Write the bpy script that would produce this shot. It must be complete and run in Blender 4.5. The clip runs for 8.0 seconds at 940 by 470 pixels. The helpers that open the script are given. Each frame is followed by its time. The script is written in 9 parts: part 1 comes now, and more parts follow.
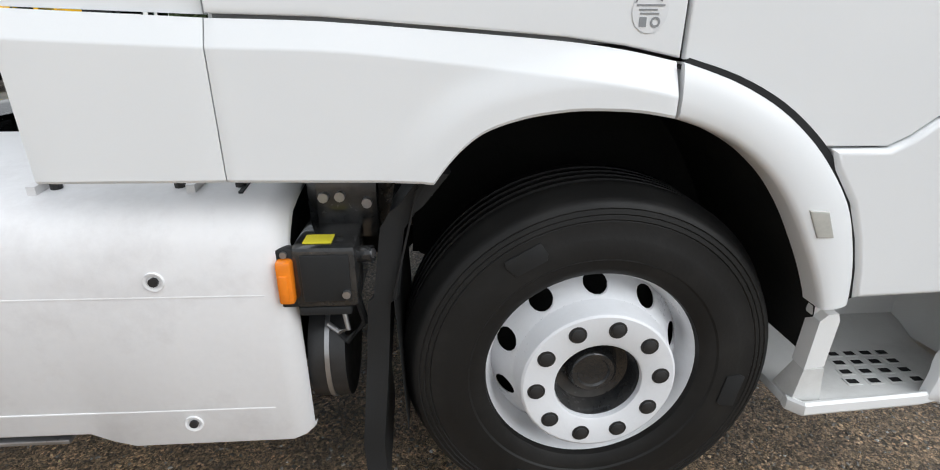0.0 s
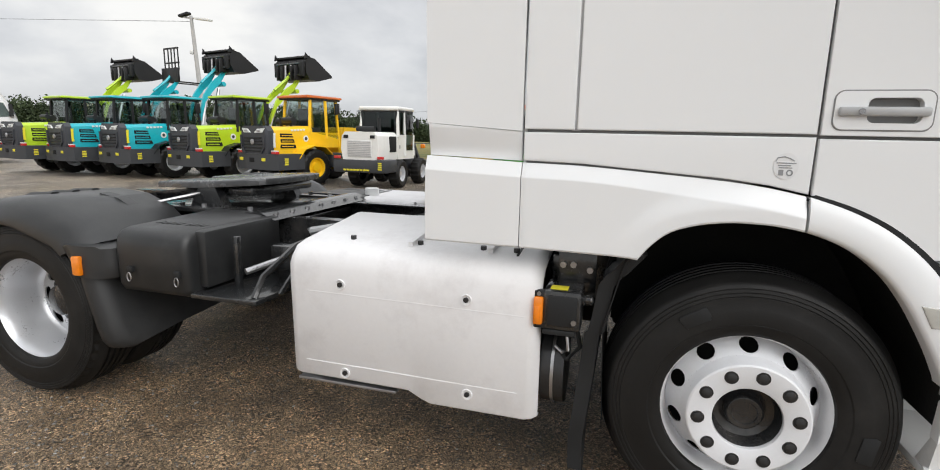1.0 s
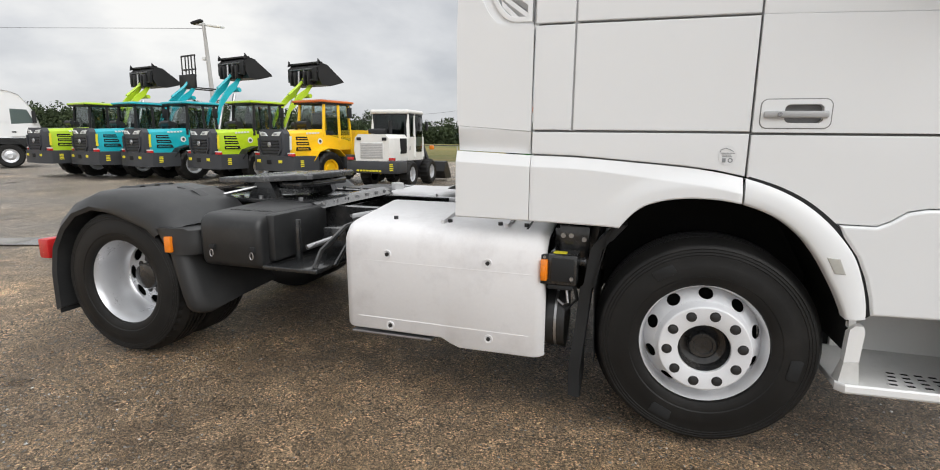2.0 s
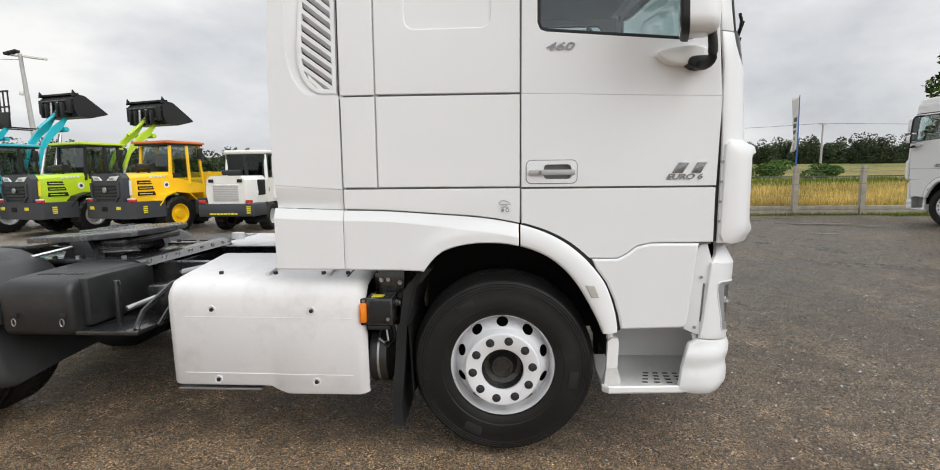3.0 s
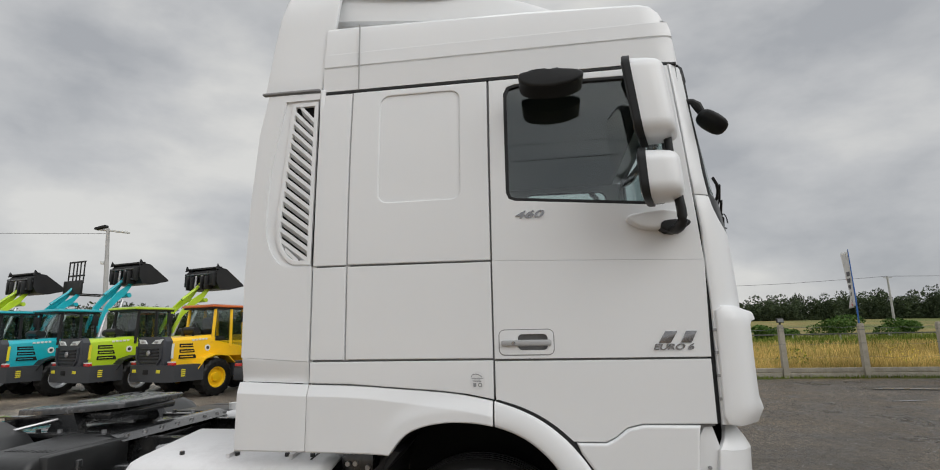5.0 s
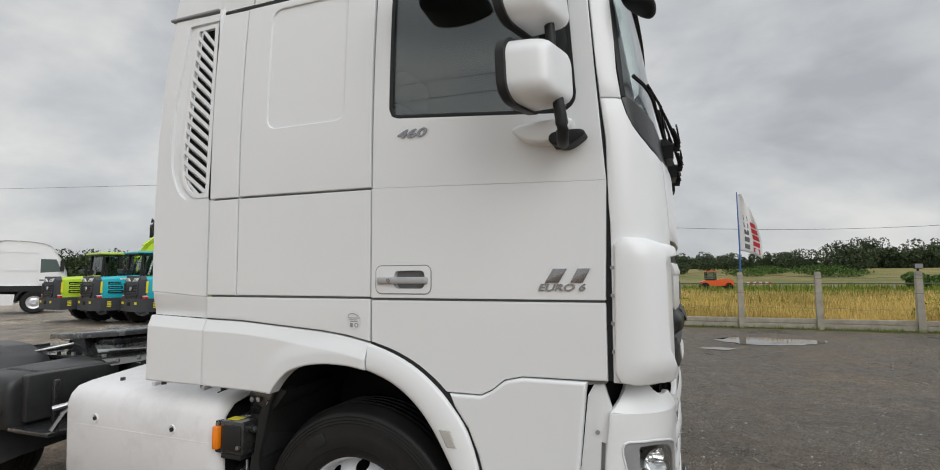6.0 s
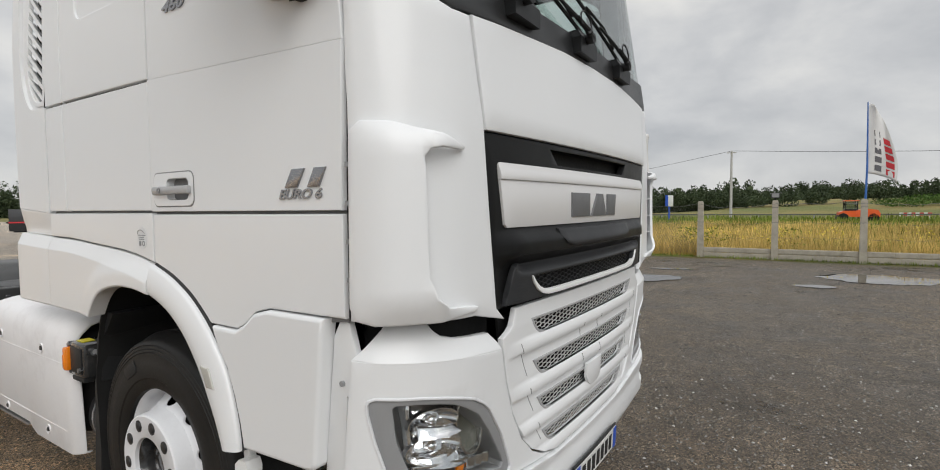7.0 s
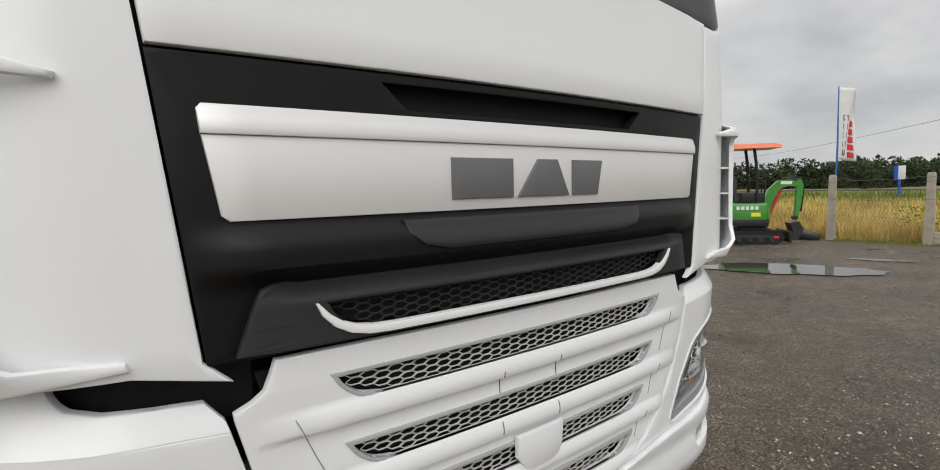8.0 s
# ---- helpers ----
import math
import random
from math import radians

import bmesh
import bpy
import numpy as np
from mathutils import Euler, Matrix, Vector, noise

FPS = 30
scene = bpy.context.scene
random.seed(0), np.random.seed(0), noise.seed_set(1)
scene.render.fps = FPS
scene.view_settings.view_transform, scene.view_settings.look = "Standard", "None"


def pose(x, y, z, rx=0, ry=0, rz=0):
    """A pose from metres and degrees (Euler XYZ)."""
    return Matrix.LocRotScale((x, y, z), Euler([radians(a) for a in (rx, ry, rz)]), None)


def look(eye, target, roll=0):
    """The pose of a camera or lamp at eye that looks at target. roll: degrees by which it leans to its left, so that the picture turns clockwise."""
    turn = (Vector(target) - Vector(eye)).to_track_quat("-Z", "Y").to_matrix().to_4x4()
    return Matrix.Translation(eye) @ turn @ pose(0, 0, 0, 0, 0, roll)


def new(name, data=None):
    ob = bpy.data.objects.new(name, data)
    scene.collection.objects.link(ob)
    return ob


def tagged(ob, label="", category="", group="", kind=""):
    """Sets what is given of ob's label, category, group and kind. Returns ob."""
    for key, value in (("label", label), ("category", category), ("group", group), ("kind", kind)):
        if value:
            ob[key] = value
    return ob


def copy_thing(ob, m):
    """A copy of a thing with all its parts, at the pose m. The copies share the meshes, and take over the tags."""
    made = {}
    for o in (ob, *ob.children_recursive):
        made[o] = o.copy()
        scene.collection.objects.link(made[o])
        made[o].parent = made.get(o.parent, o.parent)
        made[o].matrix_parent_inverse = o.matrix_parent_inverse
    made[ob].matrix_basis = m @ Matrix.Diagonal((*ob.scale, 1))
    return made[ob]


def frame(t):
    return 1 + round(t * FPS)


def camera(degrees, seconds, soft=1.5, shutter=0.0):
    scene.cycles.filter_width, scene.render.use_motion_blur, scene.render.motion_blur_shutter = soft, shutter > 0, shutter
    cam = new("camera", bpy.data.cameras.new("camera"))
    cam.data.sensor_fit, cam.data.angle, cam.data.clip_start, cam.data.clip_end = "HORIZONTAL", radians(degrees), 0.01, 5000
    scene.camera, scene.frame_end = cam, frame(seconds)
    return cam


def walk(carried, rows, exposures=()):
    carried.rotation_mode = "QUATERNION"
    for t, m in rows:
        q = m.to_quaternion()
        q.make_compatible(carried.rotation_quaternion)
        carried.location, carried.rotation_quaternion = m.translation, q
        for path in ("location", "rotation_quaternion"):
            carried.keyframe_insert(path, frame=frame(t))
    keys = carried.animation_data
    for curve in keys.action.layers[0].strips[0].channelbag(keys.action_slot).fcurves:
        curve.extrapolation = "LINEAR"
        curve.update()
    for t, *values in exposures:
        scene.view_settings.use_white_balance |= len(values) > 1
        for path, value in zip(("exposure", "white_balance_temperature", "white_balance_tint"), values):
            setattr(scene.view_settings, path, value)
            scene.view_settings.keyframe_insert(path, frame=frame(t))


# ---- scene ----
cam = camera(83.8, 8.0, 1.0)
PATH = [
    (0, (-0.417, -1.082, 1.367), (-0.287, 0.767, 0.618), 0.3),
    (0.5, (-0.381, -1.532, 1.4), (-0.501, 0.403, 0.911), 4.1),
    (1, (-0.478, -1.894, 1.465), (-1.031, -0.008, 1.094), 1.2),
    (1.2, (-0.501, -2.055, 1.458), (-1.093, -0.181, 1.085), 0.3),
    (2.3, (-0.249, -2.6, 1.454), (-0.792, -0.708, 1.096), 1.2),
    (2.5, (-0.14, -2.666, 1.459), (-0.539, -0.738, 1.107), 0.8),
    (3, (-0.007, -2.712, 1.575), (-0.13, -0.731, 1.332), -0.7),
    (3.5, (0.024, -2.797, 1.757), (-0.041, -0.805, 1.923), -0.8),
    (4, (0.054, -2.89, 1.878), (-0.019, -0.953, 2.37), 3.1),
    (4.5, (0.148, -2.828, 1.828), (0.069, -0.9, 2.354), 2.6),
    (4.7, (0.202, -2.731, 1.719), (0.039, -0.785, 2.151), 0.6),
    (5.8, (1.101, -2.038, 1.568), (0.518, -0.142, 1.823), 0.6),
    (6, (1.289, -1.949, 1.584), (0.577, -0.086, 1.735), -0.4),
    (6.5, (1.727, -1.471, 1.515), (0.89, 0.345, 1.568), -0.3),
    (7, (2.092, -0.963, 1.492), (1.0, 0.709, 1.387), -0.6),
    (7.5, (2.203, -0.407, 1.473), (0.875, 1.079, 1.304), -0.6),
    (8, (2.271, 0.232, 1.476), (0.699, 1.455, 1.298), -1.3),
]
walk(cam, [(t, look(eye, target, roll)) for t, eye, target, roll in PATH], [(0, 0.48, 6200, 8.5), (0.5, 0.47, 6400, 9.5), (1, 0.42, 6500, 10), (2.5, 0.4, 6500, 10), (3, 0.42, 6500, 10), (3.5, 0.24, 6500, 10), (4, 0.0, 6500, 9.5), (4.7, -0.1, 6500, 9.5), (6, 0.03, 6450, 9), (7, 0.13, 6550, 9.5), (8, 0.18, 6650, 10)])

# ---- world, sun ----
world = bpy.data.worlds.new("overcast_sky")
scene.world = world
world.use_nodes = True
wn, wl = world.node_tree.nodes, world.node_tree.links
wn.clear()


def wnode(kind, **kw):
    n = wn.new(kind)
    for k, v in kw.items():
        n.inputs[k].default_value = v
    return n


w_out = wnode("ShaderNodeOutputWorld")
w_bg = wnode("ShaderNodeBackground", Strength=1.0)
w_co = wnode("ShaderNodeTexCoord")
w_map = wnode("ShaderNodeMapping", Scale=(1.0, 1.0, 2.0), Location=(0.37, 0.2, 0.1))
w_big = wnode("ShaderNodeTexNoise", Scale=2.1, Detail=8.0, Roughness=0.5, Distortion=0.25)
w_puff = wnode("ShaderNodeTexNoise", Scale=6.5, Detail=7.0, Roughness=0.55, Distortion=0.15)
w_add = wnode("ShaderNodeMath")
w_add.operation = "MULTIPLY_ADD"
w_add.inputs[1].default_value = 0.32
w_sum = wnode("ShaderNodeMath")
w_sum.operation = "MULTIPLY"
w_sum.inputs[1].default_value = 0.758
w_ramp = wnode("ShaderNodeValToRGB")
w_ramp.color_ramp.elements[0].position, w_ramp.color_ramp.elements[0].color = 0.38, (0.43, 0.445, 0.47, 1)
w_ramp.color_ramp.elements[1].position, w_ramp.color_ramp.elements[1].color = 0.62, (0.76, 0.755, 0.735, 1)
mid = w_ramp.color_ramp.elements.new(0.5)
mid.color = (0.58, 0.588, 0.60, 1)
w_sky = wn.new("ShaderNodeTexSky")
w_sky.sky_type, w_sky.sun_disc, w_sky.sun_elevation, w_sky.sun_rotation = "NISHITA", False, radians(45), radians(130)
w_gain = wnode("ShaderNodeVectorMath")
w_gain.operation = "SCALE"
w_gain.inputs["Scale"].default_value = 0.06
w_mix = wn.new("ShaderNodeMix")
w_mix.data_type = "RGBA"
w_mix.inputs[0].default_value = 0.93
wl.new(w_co.outputs["Generated"], w_map.inputs["Vector"])
wl.new(w_map.outputs["Vector"], w_big.inputs["Vector"])
wl.new(w_map.outputs["Vector"], w_puff.inputs["Vector"])
wl.new(w_puff.outputs["Fac"], w_add.inputs[0])
wl.new(w_big.outputs["Fac"], w_add.inputs[2])
wl.new(w_add.outputs[0], w_sum.inputs[0])
wl.new(w_sum.outputs[0], w_ramp.inputs["Fac"])
wl.new(w_sky.outputs["Color"], w_gain.inputs[0])
wl.new(w_gain.outputs["Vector"], w_mix.inputs[6])
wl.new(w_ramp.outputs["Color"], w_mix.inputs[7])
w_xyz = wn.new("ShaderNodeSeparateXYZ")
w_zen = wn.new("ShaderNodeMapRange")
w_zen.inputs["From Min"].default_value, w_zen.inputs["From Max"].default_value = 0.55, 1.0
w_zen.inputs["To Min"].default_value, w_zen.inputs["To Max"].default_value = 1.0, 2.3
w_lum = wn.new("ShaderNodeVectorMath")
w_lum.operation = "SCALE"
wl.new(w_co.outputs["Generated"], w_xyz.inputs[0])
wl.new(w_xyz.outputs["Z"], w_zen.inputs["Value"])
wl.new(w_mix.outputs[2], w_lum.inputs[0])
wl.new(w_zen.outputs[0], w_lum.inputs["Scale"])
wl.new(w_lum.outputs["Vector"], w_bg.inputs["Color"])
wl.new(w_bg.outputs["Background"], w_out.inputs["Surface"])

sun = new("sun", bpy.data.lights.new("sun", "SUN"))
sun.data.energy, sun.data.angle, sun.data.color = 1.4, radians(50), (1.0, 0.985, 0.965)
sun.matrix_world = look((14.5, -11, 13.5), (0, 0, 0))

# ---- materials ----
MATS = {}


def mat(name, color, rough=0.5, metal=0.0, vary=0.12, scale=6.0, grain=60.0, bump=0.0, coat=0.0, dirt=None, dirt_amount=0.0, rough_vary=0.1, random_tint=0.0, island=False):
    """A principled surface with two scales of noise in colour, roughness and relief."""
    m = bpy.data.materials.new(name)
    m.use_nodes = True
    n, l = m.node_tree.nodes, m.node_tree.links
    b = n["Principled BSDF"]
    co = n.new("ShaderNodeTexCoord")
    big, fine = n.new("ShaderNodeTexNoise"), n.new("ShaderNodeTexNoise")
    big.inputs["Scale"].default_value, big.inputs["Detail"].default_value = scale, 5
    fine.inputs["Scale"].default_value, fine.inputs["Detail"].default_value = grain, 3
    for t in (big, fine):
        l.new(co.outputs["Object"], t.inputs["Vector"])
    add = n.new("ShaderNodeMath")
    add.operation = "MULTIPLY_ADD"
    l.new(big.outputs["Fac"], add.inputs[0])
    add.inputs[1].default_value = 0.65
    half = n.new("ShaderNodeMath")
    half.operation = "MULTIPLY"
    half.inputs[1].default_value = 0.35
    l.new(fine.outputs["Fac"], half.inputs[0])
    l.new(half.outputs[0], add.inputs[2])
    ramp = n.new("ShaderNodeMapRange")
    ramp.inputs["From Min"].default_value, ramp.inputs["From Max"].default_value = 0.3, 0.7
    ramp.inputs["To Min"].default_value, ramp.inputs["To Max"].default_value = 1 - vary, 1 + vary
    l.new(add.outputs[0], ramp.inputs["Value"])
    sc = n.new("ShaderNodeVectorMath")
    sc.operation = "SCALE"
    sc.inputs[0].default_value = color
    l.new(ramp.outputs[0], sc.inputs["Scale"])
    last = sc.outputs["Vector"]
    if random_tint:
        src = n.new("ShaderNodeNewGeometry").outputs["Random Per Island"] if island else n.new("ShaderNodeObjectInfo").outputs["Random"]
        r2 = n.new("ShaderNodeMapRange")
        r2.inputs["To Min"].default_value, r2.inputs["To Max"].default_value = 1 - random_tint, 1 + random_tint
        l.new(src, r2.inputs["Value"])
        s2 = n.new("ShaderNodeVectorMath")
        s2.operation = "SCALE"
        l.new(last, s2.inputs[0])
        l.new(r2.outputs[0], s2.inputs["Scale"])
        last = s2.outputs["Vector"]
    if dirt:
        dn = n.new("ShaderNodeTexNoise")
        dn.inputs["Scale"].default_value, dn.inputs["Detail"].default_value, dn.inputs["Roughness"].default_value = scale * 0.7 + 1.1, 8, 0.7
        l.new(co.outputs["Object"], dn.inputs["Vector"])
        dm = n.new("ShaderNodeMapRange")
        dm.inputs["From Min"].default_value, dm.inputs["From Max"].default_value = 0.5, 0.75
        dm.inputs["To Max"].default_value = dirt_amount
        l.new(dn.outputs["Fac"], dm.inputs["Value"])
        mx = n.new("ShaderNodeMix")
        mx.data_type = "RGBA"
        l.new(dm.outputs[0], mx.inputs[0])
        l.new(last, mx.inputs[6])
        mx.inputs[7].default_value = (*dirt, 1)
        last = mx.outputs[2]
    l.new(last, b.inputs["Base Color"])
    rr = n.new("ShaderNodeMapRange")
    rr.inputs["From Min"].default_value, rr.inputs["From Max"].default_value = 0.3, 0.7
    rr.inputs["To Min"].default_value, rr.inputs["To Max"].default_value = max(0.02, rough - rough_vary), min(1, rough + rough_vary)
    l.new(add.outputs[0], rr.inputs["Value"])
    l.new(rr.outputs[0], b.inputs["Roughness"])
    b.inputs["Metallic"].default_value = metal
    b.inputs["Coat Weight"].default_value = coat
    b.inputs["Coat Roughness"].default_value = 0.04
    if bump:
        bp = n.new("ShaderNodeBump")
        bp.inputs["Strength"].default_value, bp.inputs["Distance"].default_value = bump, 0.004
        l.new(fine.outputs["Fac"], bp.inputs["Height"])
        l.new(bp.outputs["Normal"], b.inputs["Normal"])
    MATS[name] = m
    return m


def glass_mat(name, tint, gloss_rough=0.01, f0=0.065):
    """A pane: tinted see-through with mirror gloss by Fresnel."""
    m = bpy.data.materials.new(name)
    m.use_nodes = True
    n, l = m.node_tree.nodes, m.node_tree.links
    n.clear()
    out, mix = n.new("ShaderNodeOutputMaterial"), n.new("ShaderNodeMixShader")
    tr, gl, fr = n.new("ShaderNodeBsdfTransparent"), n.new("ShaderNodeBsdfGlossy"), n.new("ShaderNodeLayerWeight")
    fr.inputs["Blend"].default_value = 0.5
    pw, sch = n.new("ShaderNodeMath"), n.new("ShaderNodeMath")
    pw.operation, sch.operation = "POWER", "MULTIPLY_ADD"
    pw.inputs[1].default_value = 5.0
    sch.inputs[1].default_value, sch.inputs[2].default_value = 1.0 - f0, f0
    l.new(fr.outputs["Facing"], pw.inputs[0])
    l.new(pw.outputs[0], sch.inputs[0])
    tr.inputs["Color"].default_value = (*tint, 1)
    gl.inputs["Roughness"].default_value = gloss_rough
    l.new(sch.outputs[0], mix.inputs[0])
    l.new(tr.outputs[0], mix.inputs[1])
    l.new(gl.outputs[0], mix.inputs[2])
    l.new(mix.outputs[0], out.inputs["Surface"])
    return m


WHITE = mat("white_paint", (0.772, 0.785, 0.793), 0.32, vary=0.015, scale=1.5, grain=300, coat=0.22, rough_vary=0.03)
WHITE_PLASTIC = mat("white_plastic", (0.78, 0.785, 0.78), 0.42, vary=0.02, scale=3, grain=200, rough_vary=0.06, dirt=(0.45, 0.43, 0.4), dirt_amount=0.12)
TANK = mat("white_tank_cover", (0.77, 0.765, 0.77), 0.62, vary=0.03, scale=2.6, grain=60, bump=0.05, dirt=(0.42, 0.39, 0.39), dirt_amount=0.38)
STEP_GREY = mat("step_plastic", (0.66, 0.66, 0.645), 0.5, vary=0.06, scale=8, grain=300, bump=0.1, dirt=(0.3, 0.29, 0.27), dirt_amount=0.3)
SEAM = mat("seam_grey", (0.22, 0.222, 0.225), 0.7, vary=0.1)
BLACK = mat("black_plastic", (0.022, 0.023, 0.024), 0.45, vary=0.15, scale=6, grain=250, bump=0.06)
BLACK_GLOSS = mat("black_grille", (0.008, 0.0083, 0.0086), 0.42, vary=0.08, scale=5, grain=200)
DARK = mat("dark_underbody", (0.016, 0.016, 0.016), 0.75, vary=0.3, scale=8, grain=60, bump=0.3)
CHASSIS = mat("chassis_paint", (0.02, 0.021, 0.022), 0.2, vary=0.2, scale=5, grain=80, coat=0.5, dirt=(0.11, 0.10, 0.09), dirt_amount=0.45)
GRILLE_GREY = mat("grille_grey", (0.030, 0.031, 0.033), 0.45, vary=0.1, scale=4, grain=200, bump=0.05)
FENDER = mat("fender_plastic", (0.026, 0.027, 0.028), 0.38, vary=0.15, scale=3, grain=200, bump=0.08, dirt=(0.08, 0.077, 0.073), dirt_amount=0.3)
TOOLBOX = mat("toolbox_plastic", (0.018, 0.0188, 0.0195), 0.4, vary=0.12, scale=4, grain=200, bump=0.08, dirt=(0.08, 0.078, 0.075), dirt_amount=0.25)
RUBBER = mat("tyre_rubber", (0.0125, 0.0123, 0.012), 0.5, vary=0.2, scale=5, grain=90, bump=0.1, dirt=(0.055, 0.052, 0.047), dirt_amount=0.2)
RIM = mat("rim_paint", (0.72, 0.73, 0.75), 0.35, vary=0.03, scale=6, grain=120, dirt=(0.35, 0.34, 0.33), dirt_amount=0.2)
RIM_SILVER = mat("rim_silver", (0.62, 0.63, 0.65), 0.32, metal=0.55, vary=0.05, scale=6, grain=120)
STEEL = mat("steel", (0.45, 0.45, 0.46), 0.35, metal=0.9, vary=0.15, scale=12, grain=120)
NUT = mat("lug_nut_steel", (0.035, 0.035, 0.036), 0.38, metal=0.3, vary=0.2, scale=30, grain=200)
GREASE = mat("greased_plate", (0.075, 0.077, 0.08), 0.25, metal=0.4, vary=0.45, scale=7, grain=40, bump=0.3, dirt=(0.2, 0.2, 0.2), dirt_amount=0.5)
SILVER = mat("silver_panel", (0.74, 0.735, 0.73), 0.42, metal=0.25, vary=0.02, scale=2, grain=400, rough_vary=0.03)
BOWL = mat("lamp_bowl", (0.11, 0.11, 0.09), 0.25, vary=0.08, scale=10, grain=150, coat=0.3)
MESH_SILVER = mat("mesh_silver", (0.62, 0.62, 0.61), 0.4, vary=0.04, scale=10, grain=200)
LOGO = mat("logo_grey", (0.13, 0.132, 0.135), 0.5, vary=0.05, scale=20, grain=300)
CHROME = mat("chrome", (0.82, 0.82, 0.83), 0.10, metal=1.0, vary=0.04, scale=20, grain=200, rough_vary=0.04)
BADGE = mat("badge_silver", (0.30, 0.30, 0.31), 0.22, metal=0.85, vary=0.06, scale=30, grain=200)
HANDLE = mat("handle_grey", (0.40, 0.405, 0.41), 0.35, vary=0.04, scale=20, grain=200)
FRAME_GREY = mat("lamp_frame_grey", (0.27, 0.275, 0.28), 0.4, vary=0.05, scale=10, grain=200)
AMBER = mat("amber_lens", (0.85, 0.23, 0.01), 0.15, vary=0.1, scale=30, grain=90, coat=0.6)
RED = mat("red_lens", (0.5, 0.02, 0.02), 0.2, vary=0.1, scale=30, grain=90, coat=0.5)
CLEAR = mat("clear_lens", (0.46, 0.455, 0.42), 0.15, vary=0.08, scale=40, grain=120, coat=0.6)
YELLOW_TAG = mat("yellow_tag", (0.75, 0.66, 0.03), 0.5, vary=0.1, scale=40, grain=200)
INTERIOR = mat("cab_lining", (0.07, 0.07, 0.068), 0.8, vary=0.1, scale=8, grain=120, bump=0.1)
SEAT = mat("seat_fabric", (0.04, 0.042, 0.045), 0.9, vary=0.2, scale=12, grain=300, bump=0.3)
PRINT = mat("sticker_print", (0.25, 0.26, 0.27), 0.5, vary=0.05)
PAPER = mat("sticker_white", (0.72, 0.73, 0.74), 0.4, vary=0.03)
PLATE_WHITE = mat("plate_white", (0.75, 0.75, 0.73), 0.35, vary=0.03)
PLATE_BLUE = mat("plate_blue", (0.02, 0.09, 0.5), 0.35, vary=0.05)
for dull in (BLACK_GLOSS, BLACK, GRILLE_GREY, DARK):
    dull.node_tree.nodes["Principled BSDF"].inputs["Specular IOR Level"].default_value = 0.22
GLASS = glass_mat("window_glass", (0.86, 0.92, 0.91), 0.01, 0.11)
RUBBER.node_tree.nodes["Principled BSDF"].inputs["Specular IOR Level"].default_value = 0.24
TANK.node_tree.nodes["Principled BSDF"].inputs["Specular IOR Level"].default_value = 0.3
LENS = glass_mat("lamp_glass", (0.96, 0.97, 0.97), 0.01, 0.025)
MIRROR = mat("mirror_glass", (0.75, 0.76, 0.77), 0.03, metal=1.0, vary=0.01, rough_vary=0.0)

# ---- mesh helpers ----


def link_mesh(name, bm, material, smooth=32):
    bmesh.ops.recalc_face_normals(bm, faces=bm.faces[:])
    me = bpy.data.meshes.new(name)
    bm.to_mesh(me)
    bm.free()
    if material:
        me.materials.append(material)
    for p in me.polygons:
        p.use_smooth = True
    me.set_sharp_from_angle(angle=radians(smooth))
    return me


def part(name, bm, material, parent, label="", smooth=32):
    """Links a bmesh as one mesh object under a thing or part."""
    ob = new(name, link_mesh(name, bm, material, smooth))
    if parent is not None:
        ob.parent = parent
    if label:
        tagged(ob, label)
    return ob


def thing(name, label, category, m=None, group="", kind=""):
    ob = new(name)
    ob.empty_display_size = 0.2
    if m is not None:
        ob.matrix_basis = m
    return tagged(ob, label, category, group, kind)


def bm_box(x0, x1, y0, y1, z0, z1, r=0.0, seg=2, bm=None):
    """A box between two corners, with rounded edges."""
    b = bmesh.new()
    bmesh.ops.create_cube(b, size=1)
    for v in b.verts:
        v.co = Vector(((x0 + x1) / 2 + v.co.x * (x1 - x0), (y0 + y1) / 2 + v.co.y * (y1 - y0), (z0 + z1) / 2 + v.co.z * (z1 - z0)))
    if r:
        bmesh.ops.bevel(b, geom=b.edges[:], offset=min(r, 0.49 * min(x1 - x0, y1 - y0, z1 - z0)), segments=seg, affect="EDGES", profile=0.5)
    return merge(bm, b)


def merge(bm, b):
    """Adds bmesh b to bm (or returns b)."""
    if bm is None:
        return b
    me = bpy.data.meshes.new("tmp")
    b.to_mesh(me)
    b.free()
    bm.from_mesh(me)
    bpy.data.meshes.remove(me)
    return bm


def turned(b, m):
    bmesh.ops.transform(b, matrix=m, verts=b.verts[:])
    return b


